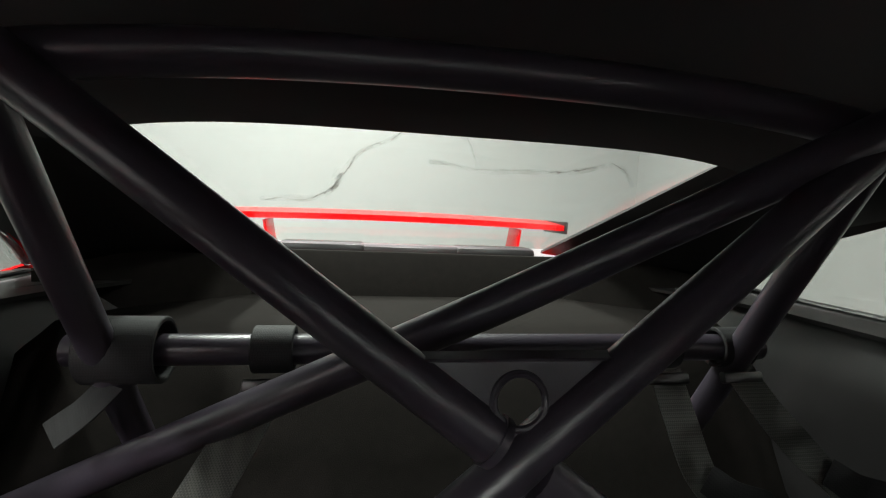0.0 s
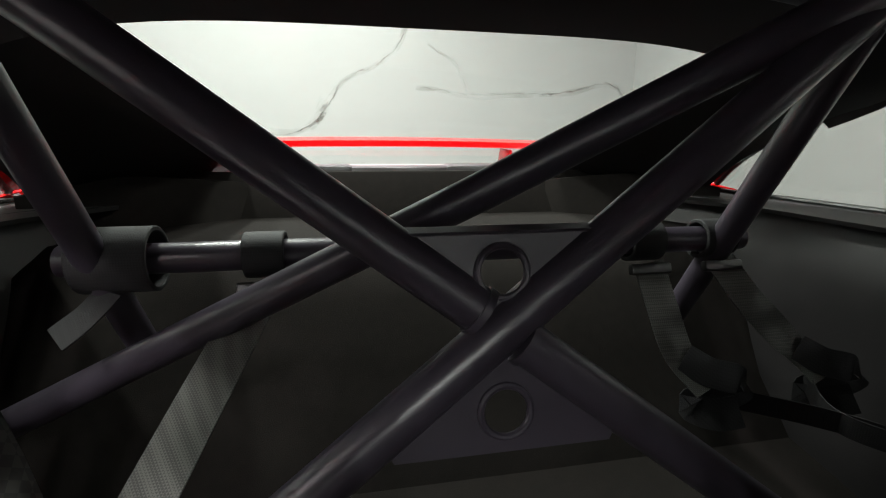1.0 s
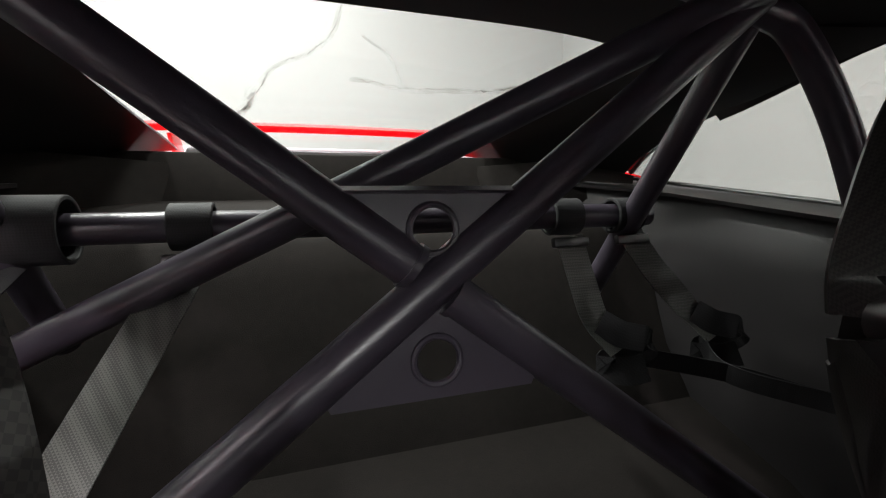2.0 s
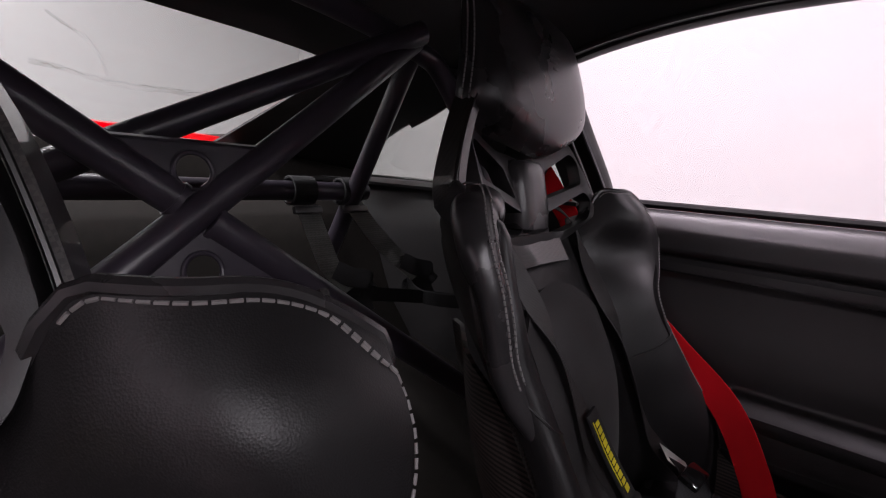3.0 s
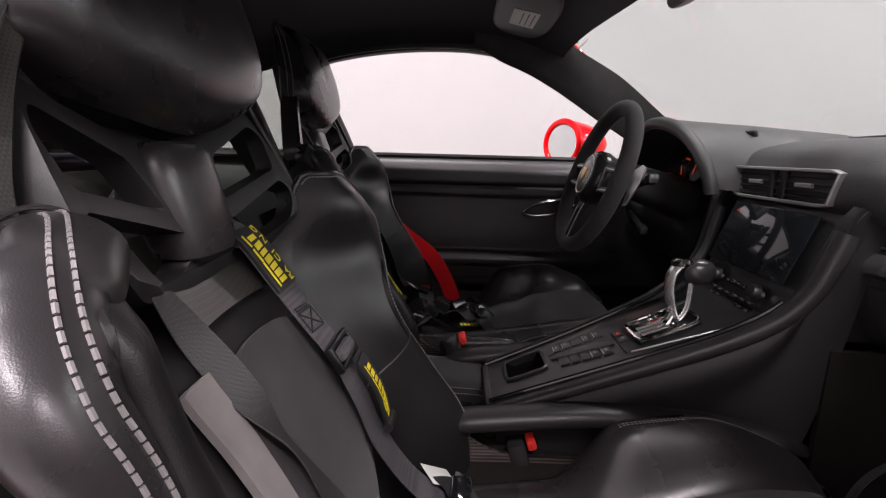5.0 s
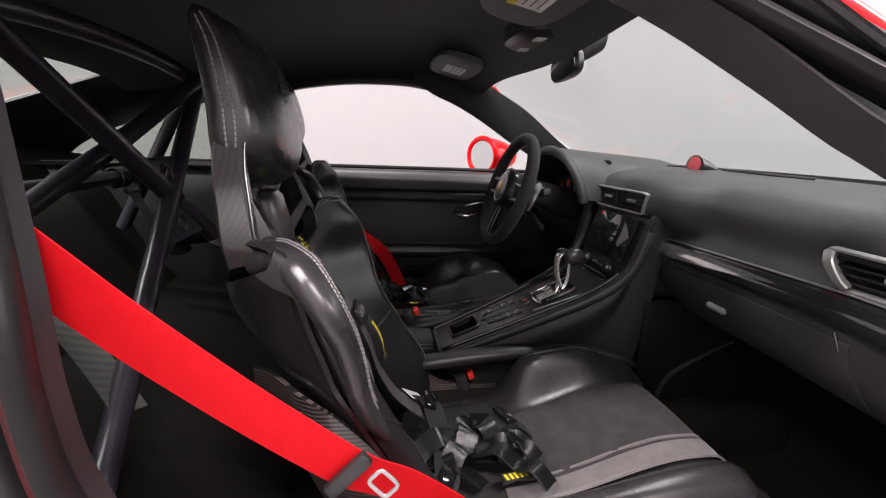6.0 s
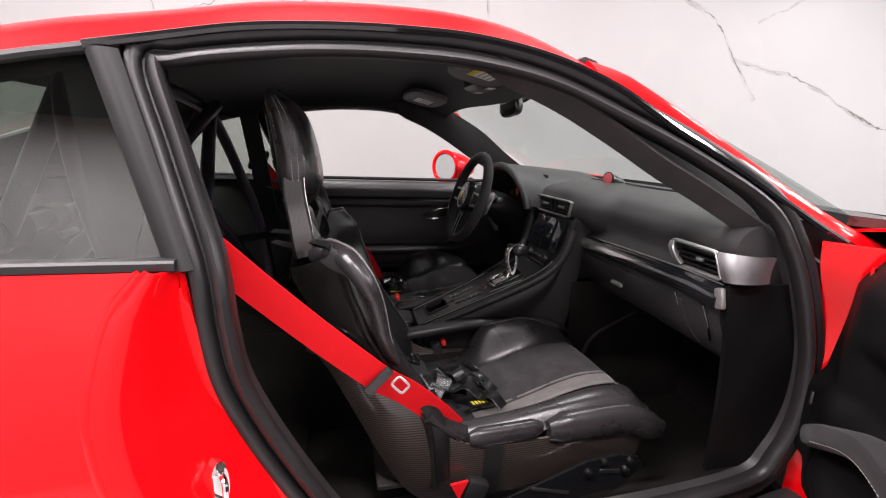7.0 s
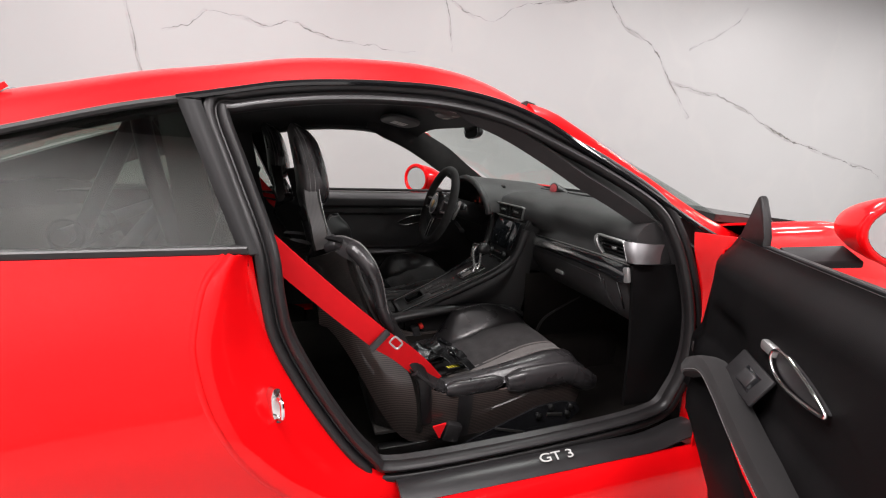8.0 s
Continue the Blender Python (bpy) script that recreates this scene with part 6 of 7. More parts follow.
part("door_lining", sheet(lambda u, v: lining(1 - u, v), 50, 50, 0.012), DOOR_TRIM, pdoor, "black leather door lining")
part("door_skin", sheet(lambda u, v: door_pt(lerp(-0.05, 1.12, u), lerp(0.30, 0.915, v), -0.055 - 0.06 * math.sin(math.pi * min(1, v * 1.02) * 0.9)), 24, 16, 0.006), RED, pdoor, "red outer skin")
part("door_edge", sheet(lambda u, v: door_pt(lerp(-0.055, -0.10, math.sin(v * math.pi)) + 0.04, lerp(0.34, 0.90, u), lerp(0.01, -0.10, v)), 16, 6, 0.004), RED, pdoor, "red front edge of the door")
part("window_slot", sweep(bmesh.new(), [door_pt(0.13, 0.934, -0.026), door_pt(1.08, 0.938, -0.026)], strip(0.016, 0.010), tuple(FACE)), POST, pdoor, "black window slot seal")
part("mirror_triangle", prism([door_pt(a, b, -0.030) for a, b in ((-0.045, 0.905), (0.135, 0.935), (0.128, 0.958), (0.108, 1.000), (0.086, 1.036), (0.074, 1.044), (0.064, 1.040), (0.044, 0.990), (0.016, 0.945), (-0.020, 0.920))], tuple(FACE * 0.016), r=0.005), POST, pdoor, "black triangular mirror base cover")

# handle, switch and armrest
ring = [door_pt(0.474 + a, 0.777 + b * (0.64 - 4.0 * a) - 0.10 * a, 0.052) for a, b in squircle(0.084, 0.033, 40, 2.1)]
cen = sum(ring, Vector()) / len(ring)
handle = part("door_handle", sweep(bmesh.new(), ring, circle(0.0034, 10), [p - cen for p in ring], True), CHROME, pdoor, "chrome ring door handle")
part("handle_root", rbox((0.050, 0.020, 0.016), frame_at(door_pt(0.372, 0.792, 0.046), ALONG, FACE), 0.006), ALUMINIUM, handle)
part("handle_recess", loft([[door_pt(0.474 + a * k, 0.777 + b * k * (0.64 - 4.0 * a) - 0.10 * a, d) for a, b in squircle(0.081, 0.030, 32, 2.1)] for d, k in ((0.034, 1.0), (0.046, 0.97))]), PLASTIC, pdoor, "dark handle recess")
sw = frame_at(door_pt(0.345, 0.722, 0.062), ALONG + Vector((0, 0, -0.05)), FACE + Vector((0, 0, 0.6)))
plate = part("switch_plate", rbox((0.130, 0.062, 0.008), sw, 0.006), FRAME, pdoor, "black switch panel")
part("switch_well", rbox((0.056, 0.036, 0.006), sw @ pose(0.012, 0, 0.003), 0.004), GLOSS, plate)
part("window_switch", rbox((0.034, 0.026, 0.008), sw @ pose(0.014, 0, 0.008, 0, 10, 0), 0.003), PLASTIC, plate)
part("switch_mark", rbox((0.003, 0.022, 0.001), sw @ pose(0.006, 0, 0.012), 0.0004), SILVER, plate)


def pull_line(k):
    return spline([door_pt(0.06, 0.600, 0.060 + k), door_pt(0.14, 0.645, 0.078 + k), door_pt(0.24, 0.688, 0.084 + k), door_pt(0.33, 0.682, 0.086 + k), door_pt(0.42, 0.655, 0.084 + k), door_pt(0.54, 0.622, 0.078 + k), door_pt(0.78, 0.57, 0.06 + k)], 8)


part("armrest", sweep(bmesh.new(), pull_line(0), squircle(0.020, 0.027, 16, 3.5), (0, 0, 1)), DOOR_SUEDE, pdoor, "black suede armrest strap")
for off in (-0.012, 0.006):
    part("armrest_stitching", stitches([[p + FACE * 0.0258 + Vector((0, 0, off)) for p in pull_line(0)[6:]]], 0.0070, 0.0044, 0.0006), THREAD, pdoor, "row of grey stitches")
part("door_pocket", sheet(lambda u, v: door_pt(lerp(0.0, 0.80, u), lerp(0.37 + 0.12 * smooth(0.4, 0.0, u), lerp(0.585, 0.50, u) + 0.06 * math.sin(math.pi * min(1, u * 1.8)), v), 0.035 + 0.045 * math.sin(math.pi * min(1, v * 0.8 + 0.1)) * smooth(0, 0.12, u) * (1 - 0.4 * u)), 24, 14, 0.008), DOOR_TRIM, pdoor, "black leather door pocket")
# a small red reflection, made as a strip of red cloth
part("pocket_red_glint", sweep(bmesh.new(), [door_pt(0.40, 0.615, 0.090), door_pt(0.46, 0.598, 0.090), door_pt(0.54, 0.575, 0.085)], strip(0.008, 0.004), (0, 0, 1)), RED_CLOTH, pdoor, "red strip drawn as a small red reflection at the door pocket")
part("check_strap", rbox((0.05, 0.012, 0.03), pose(-0.83, -0.815, 0.62, 0, 0, 30), 0.004), STEEL, pdoor)
door_mirror(pdoor, tuple(door_pt(0.275, 1.000, -0.205)), -1, 58)

# A post behind the door
part("hinge_post", sheet(lambda u, v: (lerp(-0.775, -0.885, u), lerp(-0.838, -0.90, u) + 0.05 * smooth(0.75, 0.93, lerp(0.30, 0.93, v)), lerp(0.30, 0.93, v)), 8, 16, 0.006), RED, car, "red painted hinge post")

# striker on the jamb
sq = frame_at((-0.826, 0.276, 0.607), (0, 0, 1), (-0.75, -0.66, 0))
striker = part("door_striker", loft([[sq @ Vector((a * k, b * k, d)) for a, b in squircle(0.038, 0.013, 24, 2.2)] for d, k in ((-0.012, 1.0), (0.004, 1.0), (0.007, 0.85))]), CHROME, car, "bright metal door striker")
part("striker_loop", tube(spline([sq @ Vector(p) for p in ((0.022, 0.0, 0.004), (0.021, 0.004, 0.022), (0.012, 0.007, 0.030), (-0.012, 0.007, 0.030), (-0.021, 0.004, 0.022), (-0.022, 0.0, 0.004))], 5), 0.0042, 8), CHROME, striker)
for dz in (-0.033, 0.033):
    part("screw", lathe([(0.006, 0), (0.006, 0.003), (0.002, 0.003)], sq @ pose(dz, 0, 0.007), 12), STEEL, striker)


# ---- belts ----
def webbing(name, pts, w, material, parent, hint, th=0.0018, label="", steps=8):
    line = spline(pts, steps)
    return part(name, sweep(bmesh.new(), line, strip(w, th), hint), material, parent, label)


for s, dy, dz in ((-1, 0.0, 0.0), (1, 0.10, 0.0)):
    belt = thing("seat_belt", (s * 0.70, 0.3, 0.9), "red seat belt running from the door post to the seat, unfastened" if s < 0 else "red seat belt hanging beside the driver seat", "seat belt", "seat belts")
    if s < 0:
        pts = [(-0.708, 0.352, 0.972), (-0.705, 0.282, 0.902), (-0.700, 0.225, 0.843), (-0.685, 0.143, 0.759), (-0.670, 0.075, 0.692), (-0.656, 0.030, 0.648), (-0.630, -0.020, 0.604), (-0.600, -0.085, 0.535), (-0.570, -0.135, 0.470)]
        webbing("webbing", pts, 0.056, RED_CLOTH, belt, (0.1, 0.66, -0.75), label="red webbing")
        q = frame_at((-0.666, 0.040, 0.656), (0.1, 0.70, 0.70), (-1, 0.1, 0.1))
        part("tongue_guard", rbox((0.018, 0.062, 0.014), q @ pose(0.0, 0, 0.004), 0.004), PLASTIC, belt, "black plastic belt tongue guard")
        loop = [q @ Vector((a - 0.032, b * 0.9 - 0.024, 0.012)) for a, b in squircle(0.014, 0.012, 24, 6)]
        lc = sum(loop, Vector()) / len(loop)
        part("tongue", sweep(bmesh.new(), loop, strip(0.0045, 0.003), [p - lc for p in loop], True), ALUMINIUM, belt, "bright metal belt tongue")
        part("belt_guide", rbox((0.03, 0.07, 0.10), pose(-0.705, 0.35, 0.93, 20), 0.012), PLASTIC, belt)
        part("belt_cover", sweep(bmesh.new(), spline([(-0.600, -0.07, 0.535), (-0.580, -0.13, 0.475), (-0.565, -0.165, 0.445)], 6), strip(0.042, 0.022), (0, 0.6, 0.8)), LEATHER, belt, "black belt sleeve")
        part("anchor", rbox((0.03, 0.05, 0.055), pose(-0.600, -0.185, 0.325, 20), 0.008), RUBBER, belt, "grey belt anchor cover")
        part("anchor_tab", prism([(-0.605, -0.125, 0.355), (-0.605, -0.165, 0.36), (-0.605, -0.145, 0.315)], (-0.006, 0, 0)), RED_CLOTH, belt, "red tab of webbing")
    else:
        webbing("webbing", [(0.705, 0.43, 0.985), (0.712, 0.350, 0.884), (0.702, 0.318, 0.846), (0.676, 0.20, 0.752), (0.672, 0.08, 0.655), (0.645, -0.01, 0.590), (0.630, -0.065, 0.500), (0.620, -0.095, 0.420)], 0.048, RED_CLOTH, belt, (-0.1, 0.66, -0.75), label="red webbing")
        part("belt_guide", rbox((0.03, 0.07, 0.10), pose(0.710, 0.43, 0.985, 20), 0.012), PLASTIC, belt, "black belt guide on the door post")

# buckles between seat and tunnel
for bx, by, bz in ((-0.103, -0.224, 0.455), (0.142, -0.108, 0.528)):
    bk = thing("belt_buckle", (bx, by, bz), "black belt buckle with a red release button beside the tunnel", "buckle", "belt buckles")
    part("buckle_body", rbox((0.045, 0.030, 0.10), pose(bx, by + 0.012, bz - 0.045, -18), 0.006), PLASTIC, bk)
    part("release_button", rbox((0.038, 0.016, 0.018), pose(bx, by, bz + 0.002, -18), 0.004), RED_PLASTIC, bk, "red release button")
    part("buckle_stalk", rbox((0.036, 0.018, 0.16), pose(bx, by + 0.045, bz - 0.14, -18), 0.004), WEB_GREY, bk)

# racing harness on each seat
BARS = [0.0065, 0.008, 0.006, 0.0085, 0.0065, 0.008, 0.006]


STRAP = mat("glossy_black_webbing", (0.010, 0.010, 0.0105), 0.22, 0, 0, 0.3, 40, 0.5, 500)


def on_strap(line, i, lift):
    """A frame on the strap: x runs down the strap, z out of its face."""
    d = (line[min(i + 2, len(line) - 1)] - line[max(i - 2, 0)]).normalized()
    n = Vector((1, 0, 0)).cross(d)
    n = n if n.y < 0 else -n
    return frame_at(line[i] + n * lift, d, n)


def printed(line, i0, i1, width, lift, parent):
    """Yellow print that follows a strap: plain blocks and a stripe."""
    acc = [0.0]
    for k in range(i0, i1):
        acc.append(acc[-1] + (line[k + 1] - line[k]).length)
    x, k = 0.004, 0
    while x + 0.008 < acc[-1]:
        b = BARS[k % len(BARS)]
        i = i0 + int(np.searchsorted(acc, x + b / 2))
        part("print_block", rbox((b, width * 0.36, 0.0006), on_strap(line, i, lift) @ pose(x + b / 2 - acc[i - i0], -width * 0.06, 0), 0.0002), YELLOW, parent)
        x, k = x + b + 0.0022, k + 1
    for i in range(i0, i1 - 2, 2):
        L = (line[i + 2] - line[i]).length
        part("stripe", rbox((L, width * 0.085, 0.0005), on_strap(line, i + 1, lift) @ pose(0, -width * 0.38, 0), 0.0002), YELLOW, parent)


def harness(base, straps, cloth):
    base = Vector(base)
    h = thing("racing_harness", Vector((CX, 0.08, 0.72)) + base, "grey webbing racing harness with yellow printed pads laid over the seat" if cloth is WEB_GREY else "black webbing racing harness laid over the driver seat", "harness", "harnesses")
    for pts, pad, adjuster, tab in straps:
        p = [Vector(q) + base for q in pts]
        webbing("shoulder_strap", p, 0.048 if pad else 0.031, cloth if pad else WEB_DARK, h, (1, 0, 0) if pad else [(1, 0.55 * math.sin(k / 6), 0.25 * math.sin(k / 4)) for k in range(8 * len(p) - 7)], label="woven shoulder strap", steps=8)
        line = spline(p, 8)
        if pad:
            i0, i1 = pad
            padl = [on_strap(line, k, 0.004).translation for k in range(i0, i1)]
            pd = part("shoulder_pad", sweep(bmesh.new(), padl, strip(0.050, 0.005), (1, 0, 0)), WEB_BLACK, h, "black pad with yellow print")
            printed(line, i0 + 1, i1 - 1, 0.046, 0.0074, pd)
            for j, ch in enumerate("RACING"):
                k = i1 - 2 - int(j * (i1 - i0 - 2) / 5.6)
                q = on_strap(line, max(k, i0), 0.0074) @ pose(0, 0.0165, 0, 0, 0, 180) @ Matrix.Diagonal((1.5, 1, 1, 1))
                lettering(ch, 0.0115, 0.0003, q, YELLOW, pd, "letter", "yellow letter")
        if adjuster:
            adj = on_strap(line, adjuster, 0.007)
            a = part("adjuster", rbox((0.008, 0.066, 0.009), adj @ pose(-0.013, 0, 0), 0.003), STEEL, h, "dark metal strap adjuster")
            part("adjuster_bar", rbox((0.008, 0.066, 0.009), adj @ pose(0.013, 0, 0), 0.003), STEEL, a)
            for e in (1, -1):
                part("adjuster_side", rbox((0.032, 0.006, 0.010), adj @ pose(0, e * 0.030, 0), 0.002), STEEL, a)
            part("folded_strap", rbox((0.016, 0.048, 0.014), adj @ pose(0, 0, 0.003), 0.006), cloth, a)
            rows = []
            c = on_strap(line, adjuster - 8, 0.0018)
            for a0, b0 in (((-1, -1), (1, 1)), ((-1, 1), (1, -1)), ((-1, -1), (-1, 1)), ((1, -1), (1, 1)), ((-1, -1), (1, -1)), ((-1, 1), (1, 1)), ((-1.25, -1), (-1.25, 1)), ((-1.5, -1), (-1.5, 1))):
                rows.append([c @ Vector((a0[0] * 0.013, a0[1] * 0.018, 0)), c @ Vector((b0[0] * 0.013, b0[1] * 0.018, 0))])
            part("box_stitching", stitches(rows, 0.0034, 0.0030, 0.0011), WEB_BLACK, h, "dark cross stitching")
        if tab:
            i0, i1, side = tab
            tl = [on_strap(line, k, 0.012 + 0.006 * math.sin((k - i0) / (i1 - i0) * 3)).translation + Vector((side, 0, 0)) for k in range(i0, i1)]
            tg = part("pull_tab", sweep(bmesh.new(), tl, strip(0.030, 0.004), (1, 0, 0)), WEB_BLACK, h, "black pull tab with yellow print")
            printed(tl, 1, len(tl) - 2, 0.030, 0.0035, tg)
            part("tab_bead", tube([tl[-1] + Vector((-0.017, -0.002, -0.004)), tl[-1] + Vector((0.017, -0.002, -0.004))], 0.0065, 10), PLASTIC, tg)
    cbx = Vector((CX, -0.135, 0.452)) + base
    part("cam_buckle", lathe([(0.030, -0.012), (0.032, 0.0), (0.030, 0.010), (0.018, 0.014)], frame_at(cbx, (1, 0, 0), (0, -0.5, 0.85)), 26), PLASTIC, h, "black cam buckle")
    for k, (a, b) in enumerate((((-0.19, -0.05, 0.44), (-0.03, -0.12, 0.455)), ((0.19, -0.05, 0.44), (0.03, -0.12, 0.455)), ((-0.06, -0.30, 0.430), (-0.01, -0.16, 0.45)), ((0.05, -0.31, 0.430), (0.012, -0.16, 0.45)))):
        a, b = Vector((CX, 0, 0)) + Vector(a) + base, Vector((CX, 0, 0)) + Vector(b) + base
        m = a.lerp(b, 0.5) + Vector((0.012 * (k - 1.5), -0.02, 0.028))
        webbing("lap_strap", [a, a.lerp(m, 0.5) + Vector((0, 0.01, 0.012)), m, b.lerp(m, 0.4), b], 0.045, WEB_BLACK, h, (0, 1, 0.3) if k < 2 else (1, 0.2, 0), label="crumpled black strap", steps=6)
        part("strap_buckle", rbox((0.050, 0.030, 0.012), frame_at(m + Vector((0, 0, 0.004)), (1, 0.3 * (k - 1.5), 0.1), (0.1, -0.4, 1)), 0.004), GLOSS, h, "glossy black strap buckle")
    rnd = random.Random(5)
    for k in range(8):
        c = Vector((CX + rnd.uniform(-0.12, 0.08), rnd.uniform(-0.27, -0.07), 0.452)) + base
        a = rnd.uniform(-0.6, 0.9) + (1.57 if k % 3 == 0 else 0)
        d = Vector((math.cos(a), math.sin(a), 0)) * rnd.uniform(0.05, 0.085)
        n = Vector((-d.y, d.x, 0)) * rnd.uniform(-0.35, 0.35)
        up = Vector((0, 0, rnd.uniform(0.008, 0.020)))
        webbing("loose_strap", [c - d, c - d * 0.6 + up + n * 0.5, c - d * 0.2 + up * 0.3 + n, c + d * 0.25 + up * 1.3 + n * 0.6, c + d * 0.65 + up * 0.5, c + d + n * 0.3 - up * 0.3], 0.042, STRAP, h, Vector((-d.y, d.x, rnd.uniform(-0.04, 0.04))).normalized(), th=0.003, label="crumpled glossy black strap", steps=6)
    tg = part("label_tab", rbox((0.022, 0.055, 0.002), frame_at(Vector((CX - 0.10, -0.235, 0.452)) + base, (1, 0.3, 0), (-0.3, -0.2, 1)), 0.0006), WEB_BLACK, h)
    for k in range(5):
        part("print_block", rbox((0.014, 0.006, 0.0008), frame_at(Vector((CX - 0.10, -0.235, 0.4535)) + base, (1, 0.3, 0), (-0.3, -0.2, 1)) @ pose(0, -0.020 + 0.010 * k, 0), 0.0003), YELLOW, tg)
    part("paper_tag", rbox((0.040, 0.055, 0.001), frame_at(Vector((CX + 0.135, -0.075, 0.475)) + base, (0.8, 0.5, 0.1), (-0.3, -0.7, 0.6)), 0.0004), WHITE, h, "white paper tag")
    return h


inner = [(-0.282, 0.260, 0.862), (-0.292, 0.200, 0.856), (-0.298, 0.150, 0.834), (-0.288, 0.114, 0.778), (-0.292, 0.080, 0.736), (-0.297, 0.048, 0.698), (-0.292, 0.022, 0.640), (-0.274, 0.004, 0.575), (-0.255, -0.035, 0.500), (-0.27, -0.10, 0.455)]
outer = [(-0.430, 0.240, 0.868), (-0.444, 0.188, 0.854), (-0.450, 0.152, 0.826), (-0.445, 0.123, 0.777), (-0.440, 0.095, 0.735), (-0.441, 0.066, 0.700), (-0.436, 0.044, 0.665), (-0.428, 0.014, 0.605), (-0.414, -0.012, 0.540), (-0.40, -0.07, 0.465)]
harness((0, 0, 0), [(inner, (15, 26), 40, (43, 56, 0.020)), (outer, None, None, None)], WEB_GREY)
inner = [(-0.225, 0.250, 0.872), (-0.215, 0.192, 0.860), (-0.208, 0.150, 0.826), (-0.214, 0.116, 0.766), (-0.224, 0.078, 0.715), (-0.228, 0.040, 0.660), (-0.222, 0.006, 0.580), (-0.205, -0.030, 0.490), (-0.22, -0.09, 0.455)]
harness((0.774, 0.108, 0.038), [(inner, None, None, None), (outer, None, None, (56, 70, 0.0))], WEB_BLACK)

WEB_TAIL = weave("faded_webbing", (0.075, 0.077, 0.070), (0.15, 0.15, 0.138), 0.0022, 0.75, 0.0, 0.6)

# shoulder straps knotted round the harness bar
for x0, w, s in ((-0.405, 0.085, -1), (-0.235, 0.050, -1), (0.30, 0.052, 1), (0.42, 0.052, 1)):
    hs = thing("harness_strap", (x0, 0.735, 0.88), "grey harness strap wrapped round the cage bar", "strap", "rear harness straps")
    wrap = [Vector((x0, 0.735 + (0.036 if w > 0.06 else 0.026) * math.cos(a), 0.888 + (0.038 if w > 0.06 else 0.027) * math.sin(a))) for a in np.linspace(0, 2 * math.pi, 24, endpoint=False)]
    part("wrap", sweep(bmesh.new(), wrap, strip(w, 0.006), (1, 0, 0), True), WEB_BLACK, hs, "strap wound round the bar")
    if w < 0.06:
        part("slide_buckle", rbox((0.064, 0.012, 0.016), pose(x0, 0.705, 0.852, -20), 0.003), STEEL, hs, "dark slide buckle")
    if s < 0 and w < 0.06:
        webbing("tail", [(x0 - 0.004, 0.705, 0.850), (x0 - 0.050, 0.60, 0.765), (x0 - 0.11, 0.48, 0.655), (x0 - 0.16, 0.40, 0.575)], 0.056, WEB_TAIL, hs, (1, -0.2, 0), label="grey webbing tail")
    elif s > 0:
        e = 0.03 if x0 < 0.4 else 0.10
        webbing("tail", [(x0, 0.71, 0.86), (x0 + e * 0.4, 0.685, 0.80), (x0 + e, 0.66, 0.735), (x0 + e + 0.02, 0.62, 0.70)], 0.050, WEB_TAIL, hs, (1, 0, 0), label="grey webbing tail")
        kx = x0 + e + 0.02
        webbing("fold", [(kx - 0.02, 0.650, 0.735), (kx + 0.005, 0.628, 0.722), (kx + 0.045, 0.615, 0.712), (kx + 0.030, 0.622, 0.690), (kx - 0.015, 0.632, 0.672), (kx + 0.005, 0.610, 0.668), (kx + 0.035, 0.600, 0.676)], 0.042, WEB_BLACK, hs, (0.2, 0.5, 1), label="folded strap end")
        webbing("loose_end", [(x0 + e + 0.01, 0.64, 0.69), (0.50, 0.56, 0.672), (0.575, 0.46, 0.668), (0.61, 0.36, 0.68)], 0.030, WEB_BLACK, hs, (0, 0, 1))
    else:
        webbing("tail", [(x0 - 0.01, 0.715, 0.852), (x0 - 0.025, 0.690, 0.832), (x0 - 0.05, 0.675, 0.812)], 0.040, WEB_BLACK, hs, (1, -0.3, 0))

# lettering on the rear carpet
badge = thing("carpet_lettering", (0.0, 0.75, 0.46), "pale raised letters on the black rear carpet", "lettering")
lettering("GT", 0.085, 0.0008, frame_at((-0.074, 0.752, 0.4595), (0.10, -1, -0.12), (0, -0.12, 1)), SILVER_PRINT, badge, label="silver letters")
for k in range(9):
    w, o = (0.030, 0.018, 0.034, 0.022)[k % 4], (0.0, 0.004, -0.003)[k % 3]
    y = 0.790 - 0.014 * k
    part("letter_bar", rbox((w * 0.55, 0.006, 0.0016), frame_at((0.108 + o + 0.0012 * k, y, 0.466 - 0.18 * max(0, 0.79 - y)), (1, 0.5, 0), (0, -0.15, 1)), 0.0006), SUEDE_GREY, badge)


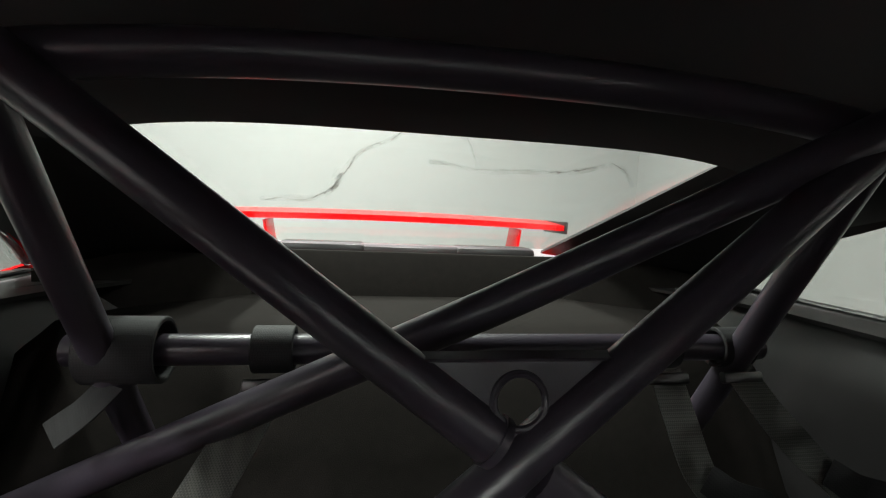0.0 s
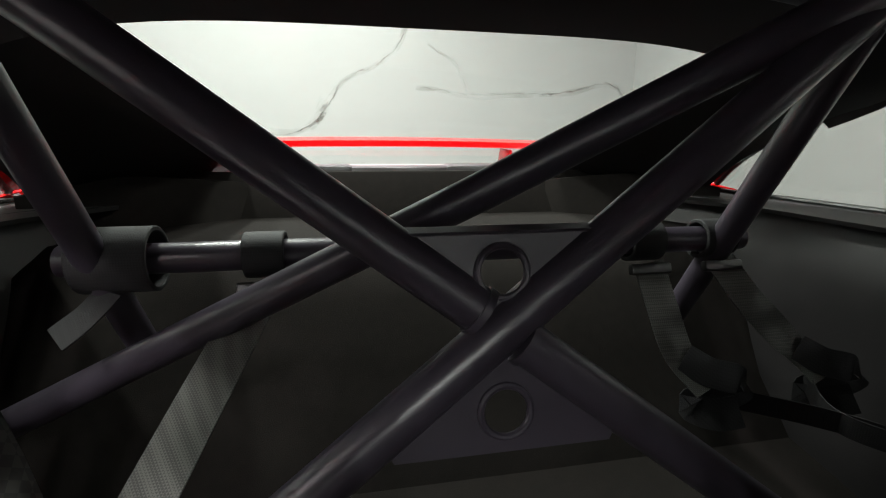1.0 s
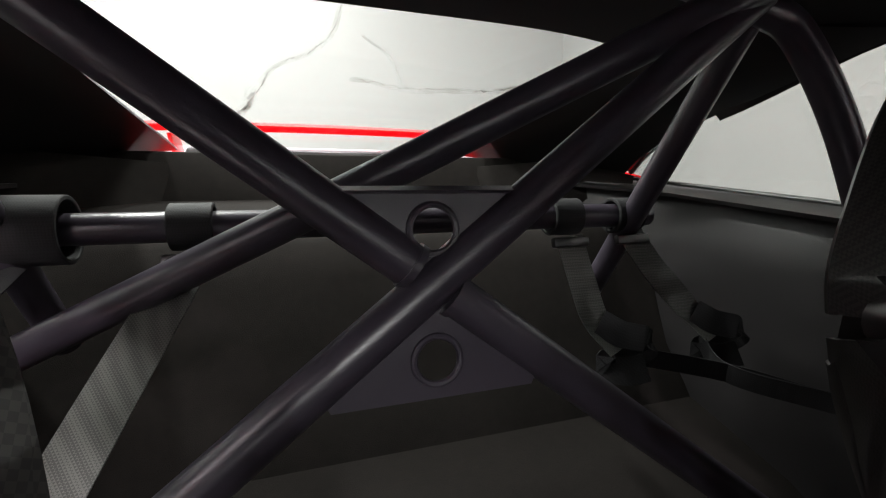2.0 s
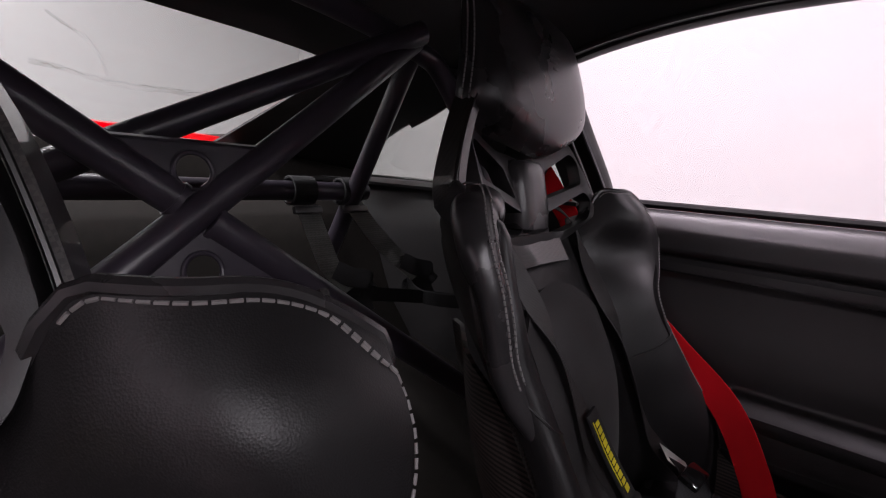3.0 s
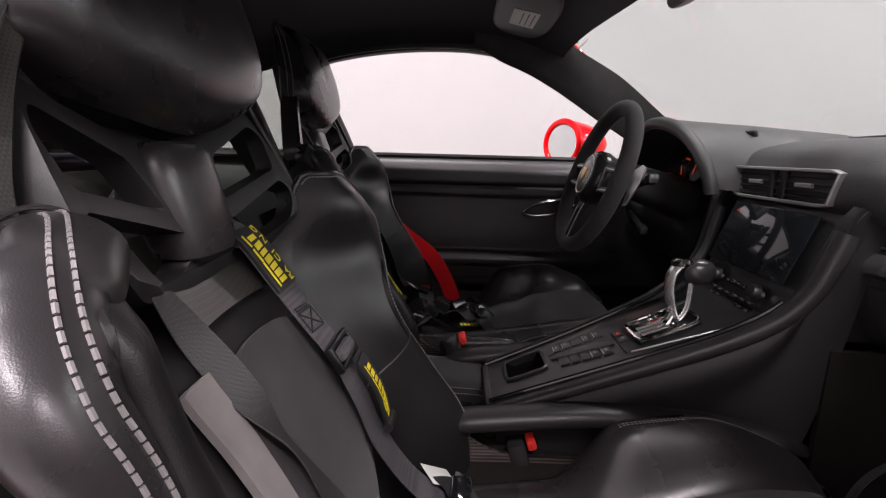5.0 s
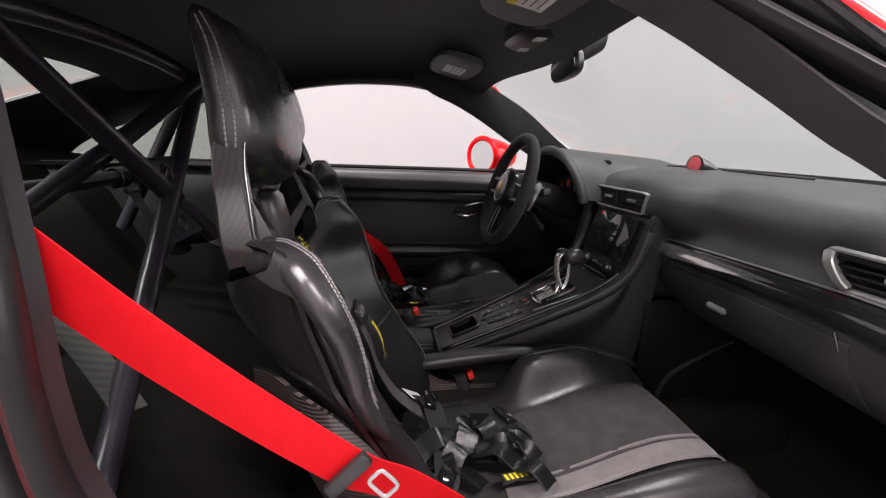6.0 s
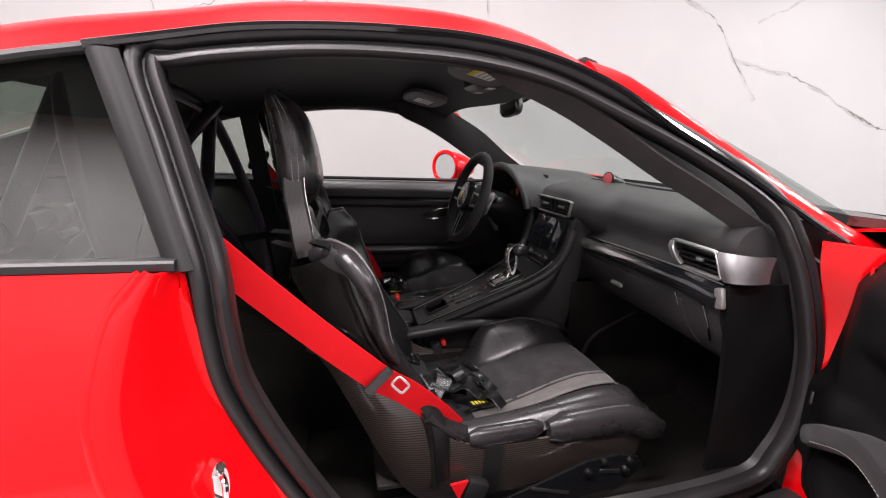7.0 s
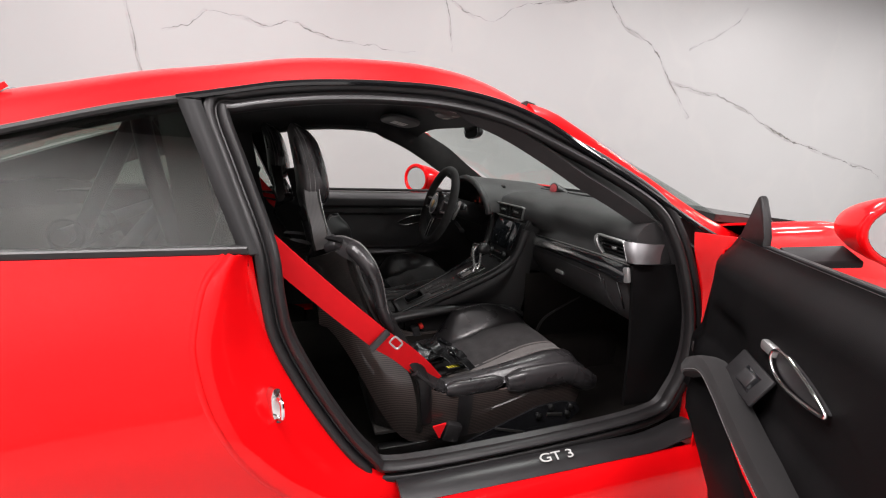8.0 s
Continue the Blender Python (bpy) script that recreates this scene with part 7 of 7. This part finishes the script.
# ---- roof fittings ----
def visor(x0, x1, y, z, warn):
    v = thing("sun_visor", ((x0 + x1) / 2, y, z), "grey sun visor folded up with a paper warning label", "sun visor", "sun visors")
    cx = (x0 + x1) / 2
    q = pose(cx, y, z, 12, 0, 0)
    part("visor_board", loft([[q @ Vector((a, b, d)) for a, b in squircle((x1 - x0) / 2 * k, 0.074 * k, 36, 3.2)] for d, k in ((-0.011, 0.93), (-0.006, 1.0), (0.006, 1.0), (0.011, 0.93))]), mat("visor_vinyl", (0.085, 0.08, 0.08), 0.6, 0, 0, 0.2, 20, 0.2, 600), v)
    lab = part("warning_label", rbox((0.12, 0.062, 0.0012), q @ pose(0.0, 0.0, -0.0125), 0.0004), WHITE, v, "white paper warning label")
    if warn:
        part("label_band", rbox((0.12, 0.014, 0.0006), q @ pose(0, 0.024, -0.0135), 0.0002), YELLOW, lab, "yellow band")
    for k in range(3):
        part("print_line", rbox((0.095, 0.003, 0.0004), q @ pose(0, 0.006 - 0.013 * k, -0.0134), 0.0001), SUEDE_GREY, lab)
    part("visor_arm", tube([q @ Vector(((x1 - x0) / 2 * (1 if x0 > 0 else -1) * 0.9, -0.085, 0.0)), q @ Vector(((x1 - x0) / 2 * (1 if x0 > 0 else -1) * 1.05, -0.10, 0.02))], 0.006, 8), PLASTIC, v)


visor(0.215, 0.565, -0.235, 1.256, False)
visor(-0.535, -0.20, -0.235, 1.256, True)
roof_unit = thing("roof_console", (0, -0.36, 1.27), "dark roof console with map lamps behind the windscreen", "roof console")
part("console_shell", loft([[(a, -0.37 + b, z) for a, b in squircle(0.115 * k, 0.075 * k, 30, 3)] for z, k in ((1.252, 0.75), (1.262, 0.95), (1.285, 1.0), (1.30, 1.0))]), PLASTIC, roof_unit)
for s in (1, -1):
    part("map_lamp", rbox((0.035, 0.025, 0.004), pose(s * 0.06, -0.35, 1.2515), 0.002), WHITE, roof_unit)
inner_mirror = thing("rear_view_mirror", (0, -0.44, 1.21), "black interior rear-view mirror on a windscreen mount", "mirror")
part("mirror_mount", loft([[(a, y, z + b) for a, b in squircle(rx, rz, 20, 3)] for y, z, rx, rz in ((-0.52, 1.275, 0.045, 0.032), (-0.49, 1.255, 0.04, 0.030), (-0.465, 1.235, 0.022, 0.020))]), PLASTIC, inner_mirror)
qm = frame_at((0, -0.438, 1.208), (1, -0.12, 0), (0.0, 1, -0.12))
part("mirror_shell", loft([[qm @ Vector((a, b, d)) for a, b in squircle(0.105 * k, 0.032 * k, 32, 3)] for d, k in ((-0.026, 0.6), (-0.018, 0.9), (-0.004, 1.0), (0.004, 0.98))]), PLASTIC, inner_mirror)
part("mirror_glass", loft([[qm @ Vector((a, b, d)) for a, b in squircle(0.100, 0.028, 32, 3)] for d in (0.0042, 0.006)]), MIRROR, inner_mirror, "mirror glass")
sticker = single("windscreen_sticker", rbox((0.035, 0.002, 0.025), frame_at((0.585, -0.425, 1.235), (1, 0.2, -0.1), (0, 0.6, -0.8)), 0.0006), SUEDE_GREY, "small grey sticker in the windscreen corner", "sticker")

# ---- veins in the marble ----
def wd(y, z):
    return (WALL_DRIVER, 0.228 + (y - 0.228) * 0.8144, 1.101 + (z - 1.101) * 0.8144)


def wr(x, z):
    return (x, WALL_REAR, z + 0.385)


vein("marble_vein", wall_driver, [wd(-3.62, 3.35), wd(-4.0, 2.93), wd(-4.51, 2.70), wd(-4.87, 2.29), wd(-5.32, 1.81)], 0.030, 1)
vein("marble_vein", wall_driver, [wd(-4.87, 2.29), wd(-6.09, 2.07), wd(-7.4, 1.63), wd(-8.84, 1.32), wd(-9.95, 1.08)], 0.035, 2)
vein("marble_vein", wall_driver, [wd(-5.15, 2.73), wd(-5.87, 3.1), wd(-6.13, 3.4)], 0.018, 3)
vein("marble_vein", wall_driver, [wd(-1.47, 2.93), wd(-2.05, 2.73), wd(-2.49, 2.97), wd(-3.62, 3.19)], 0.024, 4)
vein("marble_vein", wall_driver, [wd(-1.47, 2.93), wd(-1.55, 2.7), wd(-1.60, 2.33)], 0.016, 5)
vein("marble_vein", wall_driver, [wd(1.03, 2.45), wd(0.71, 2.45), wd(0.50, 2.39), wd(0.2, 2.44), wd(-0.13, 2.35), wd(-1.15, 2.28)], 0.020, 6)
vein("marble_vein", wall_driver, [wd(1.72, 2.5), wd(1.67, 2.05), wd(1.6, 1.6)], 0.022, 7)
vein("marble_vein", wall_driver, [wd(1.44, 2.23), wd(1.2, 2.3), wd(1.03, 2.45)], 0.016, 8)
vein("marble_vein", wall_rear, [wr(0.42, 1.95), wr(0.25, 1.50), wr(-0.20, 1.21), wr(-0.42, 0.92), wr(-0.73, 0.73), wr(-1.14, 0.72)], 0.035, 9)
vein("marble_vein", wall_rear, [wr(-0.38, 1.02), wr(-0.46, 0.86), wr(-0.56, 0.78)], 0.07, 10)
vein("marble_vein", wall_rear, [wr(0.56, 1.55), wr(0.81, 1.40), wr(0.94, 1.13)], 0.018, 11)
vein("marble_vein", wall_rear, [wr(0.44, 1.155), wr(0.95, 1.12), wr(1.58, 1.11), wr(2.18, 1.20), wr(2.5, 1.23), wr(2.65, 1.03)], 0.034, 12)
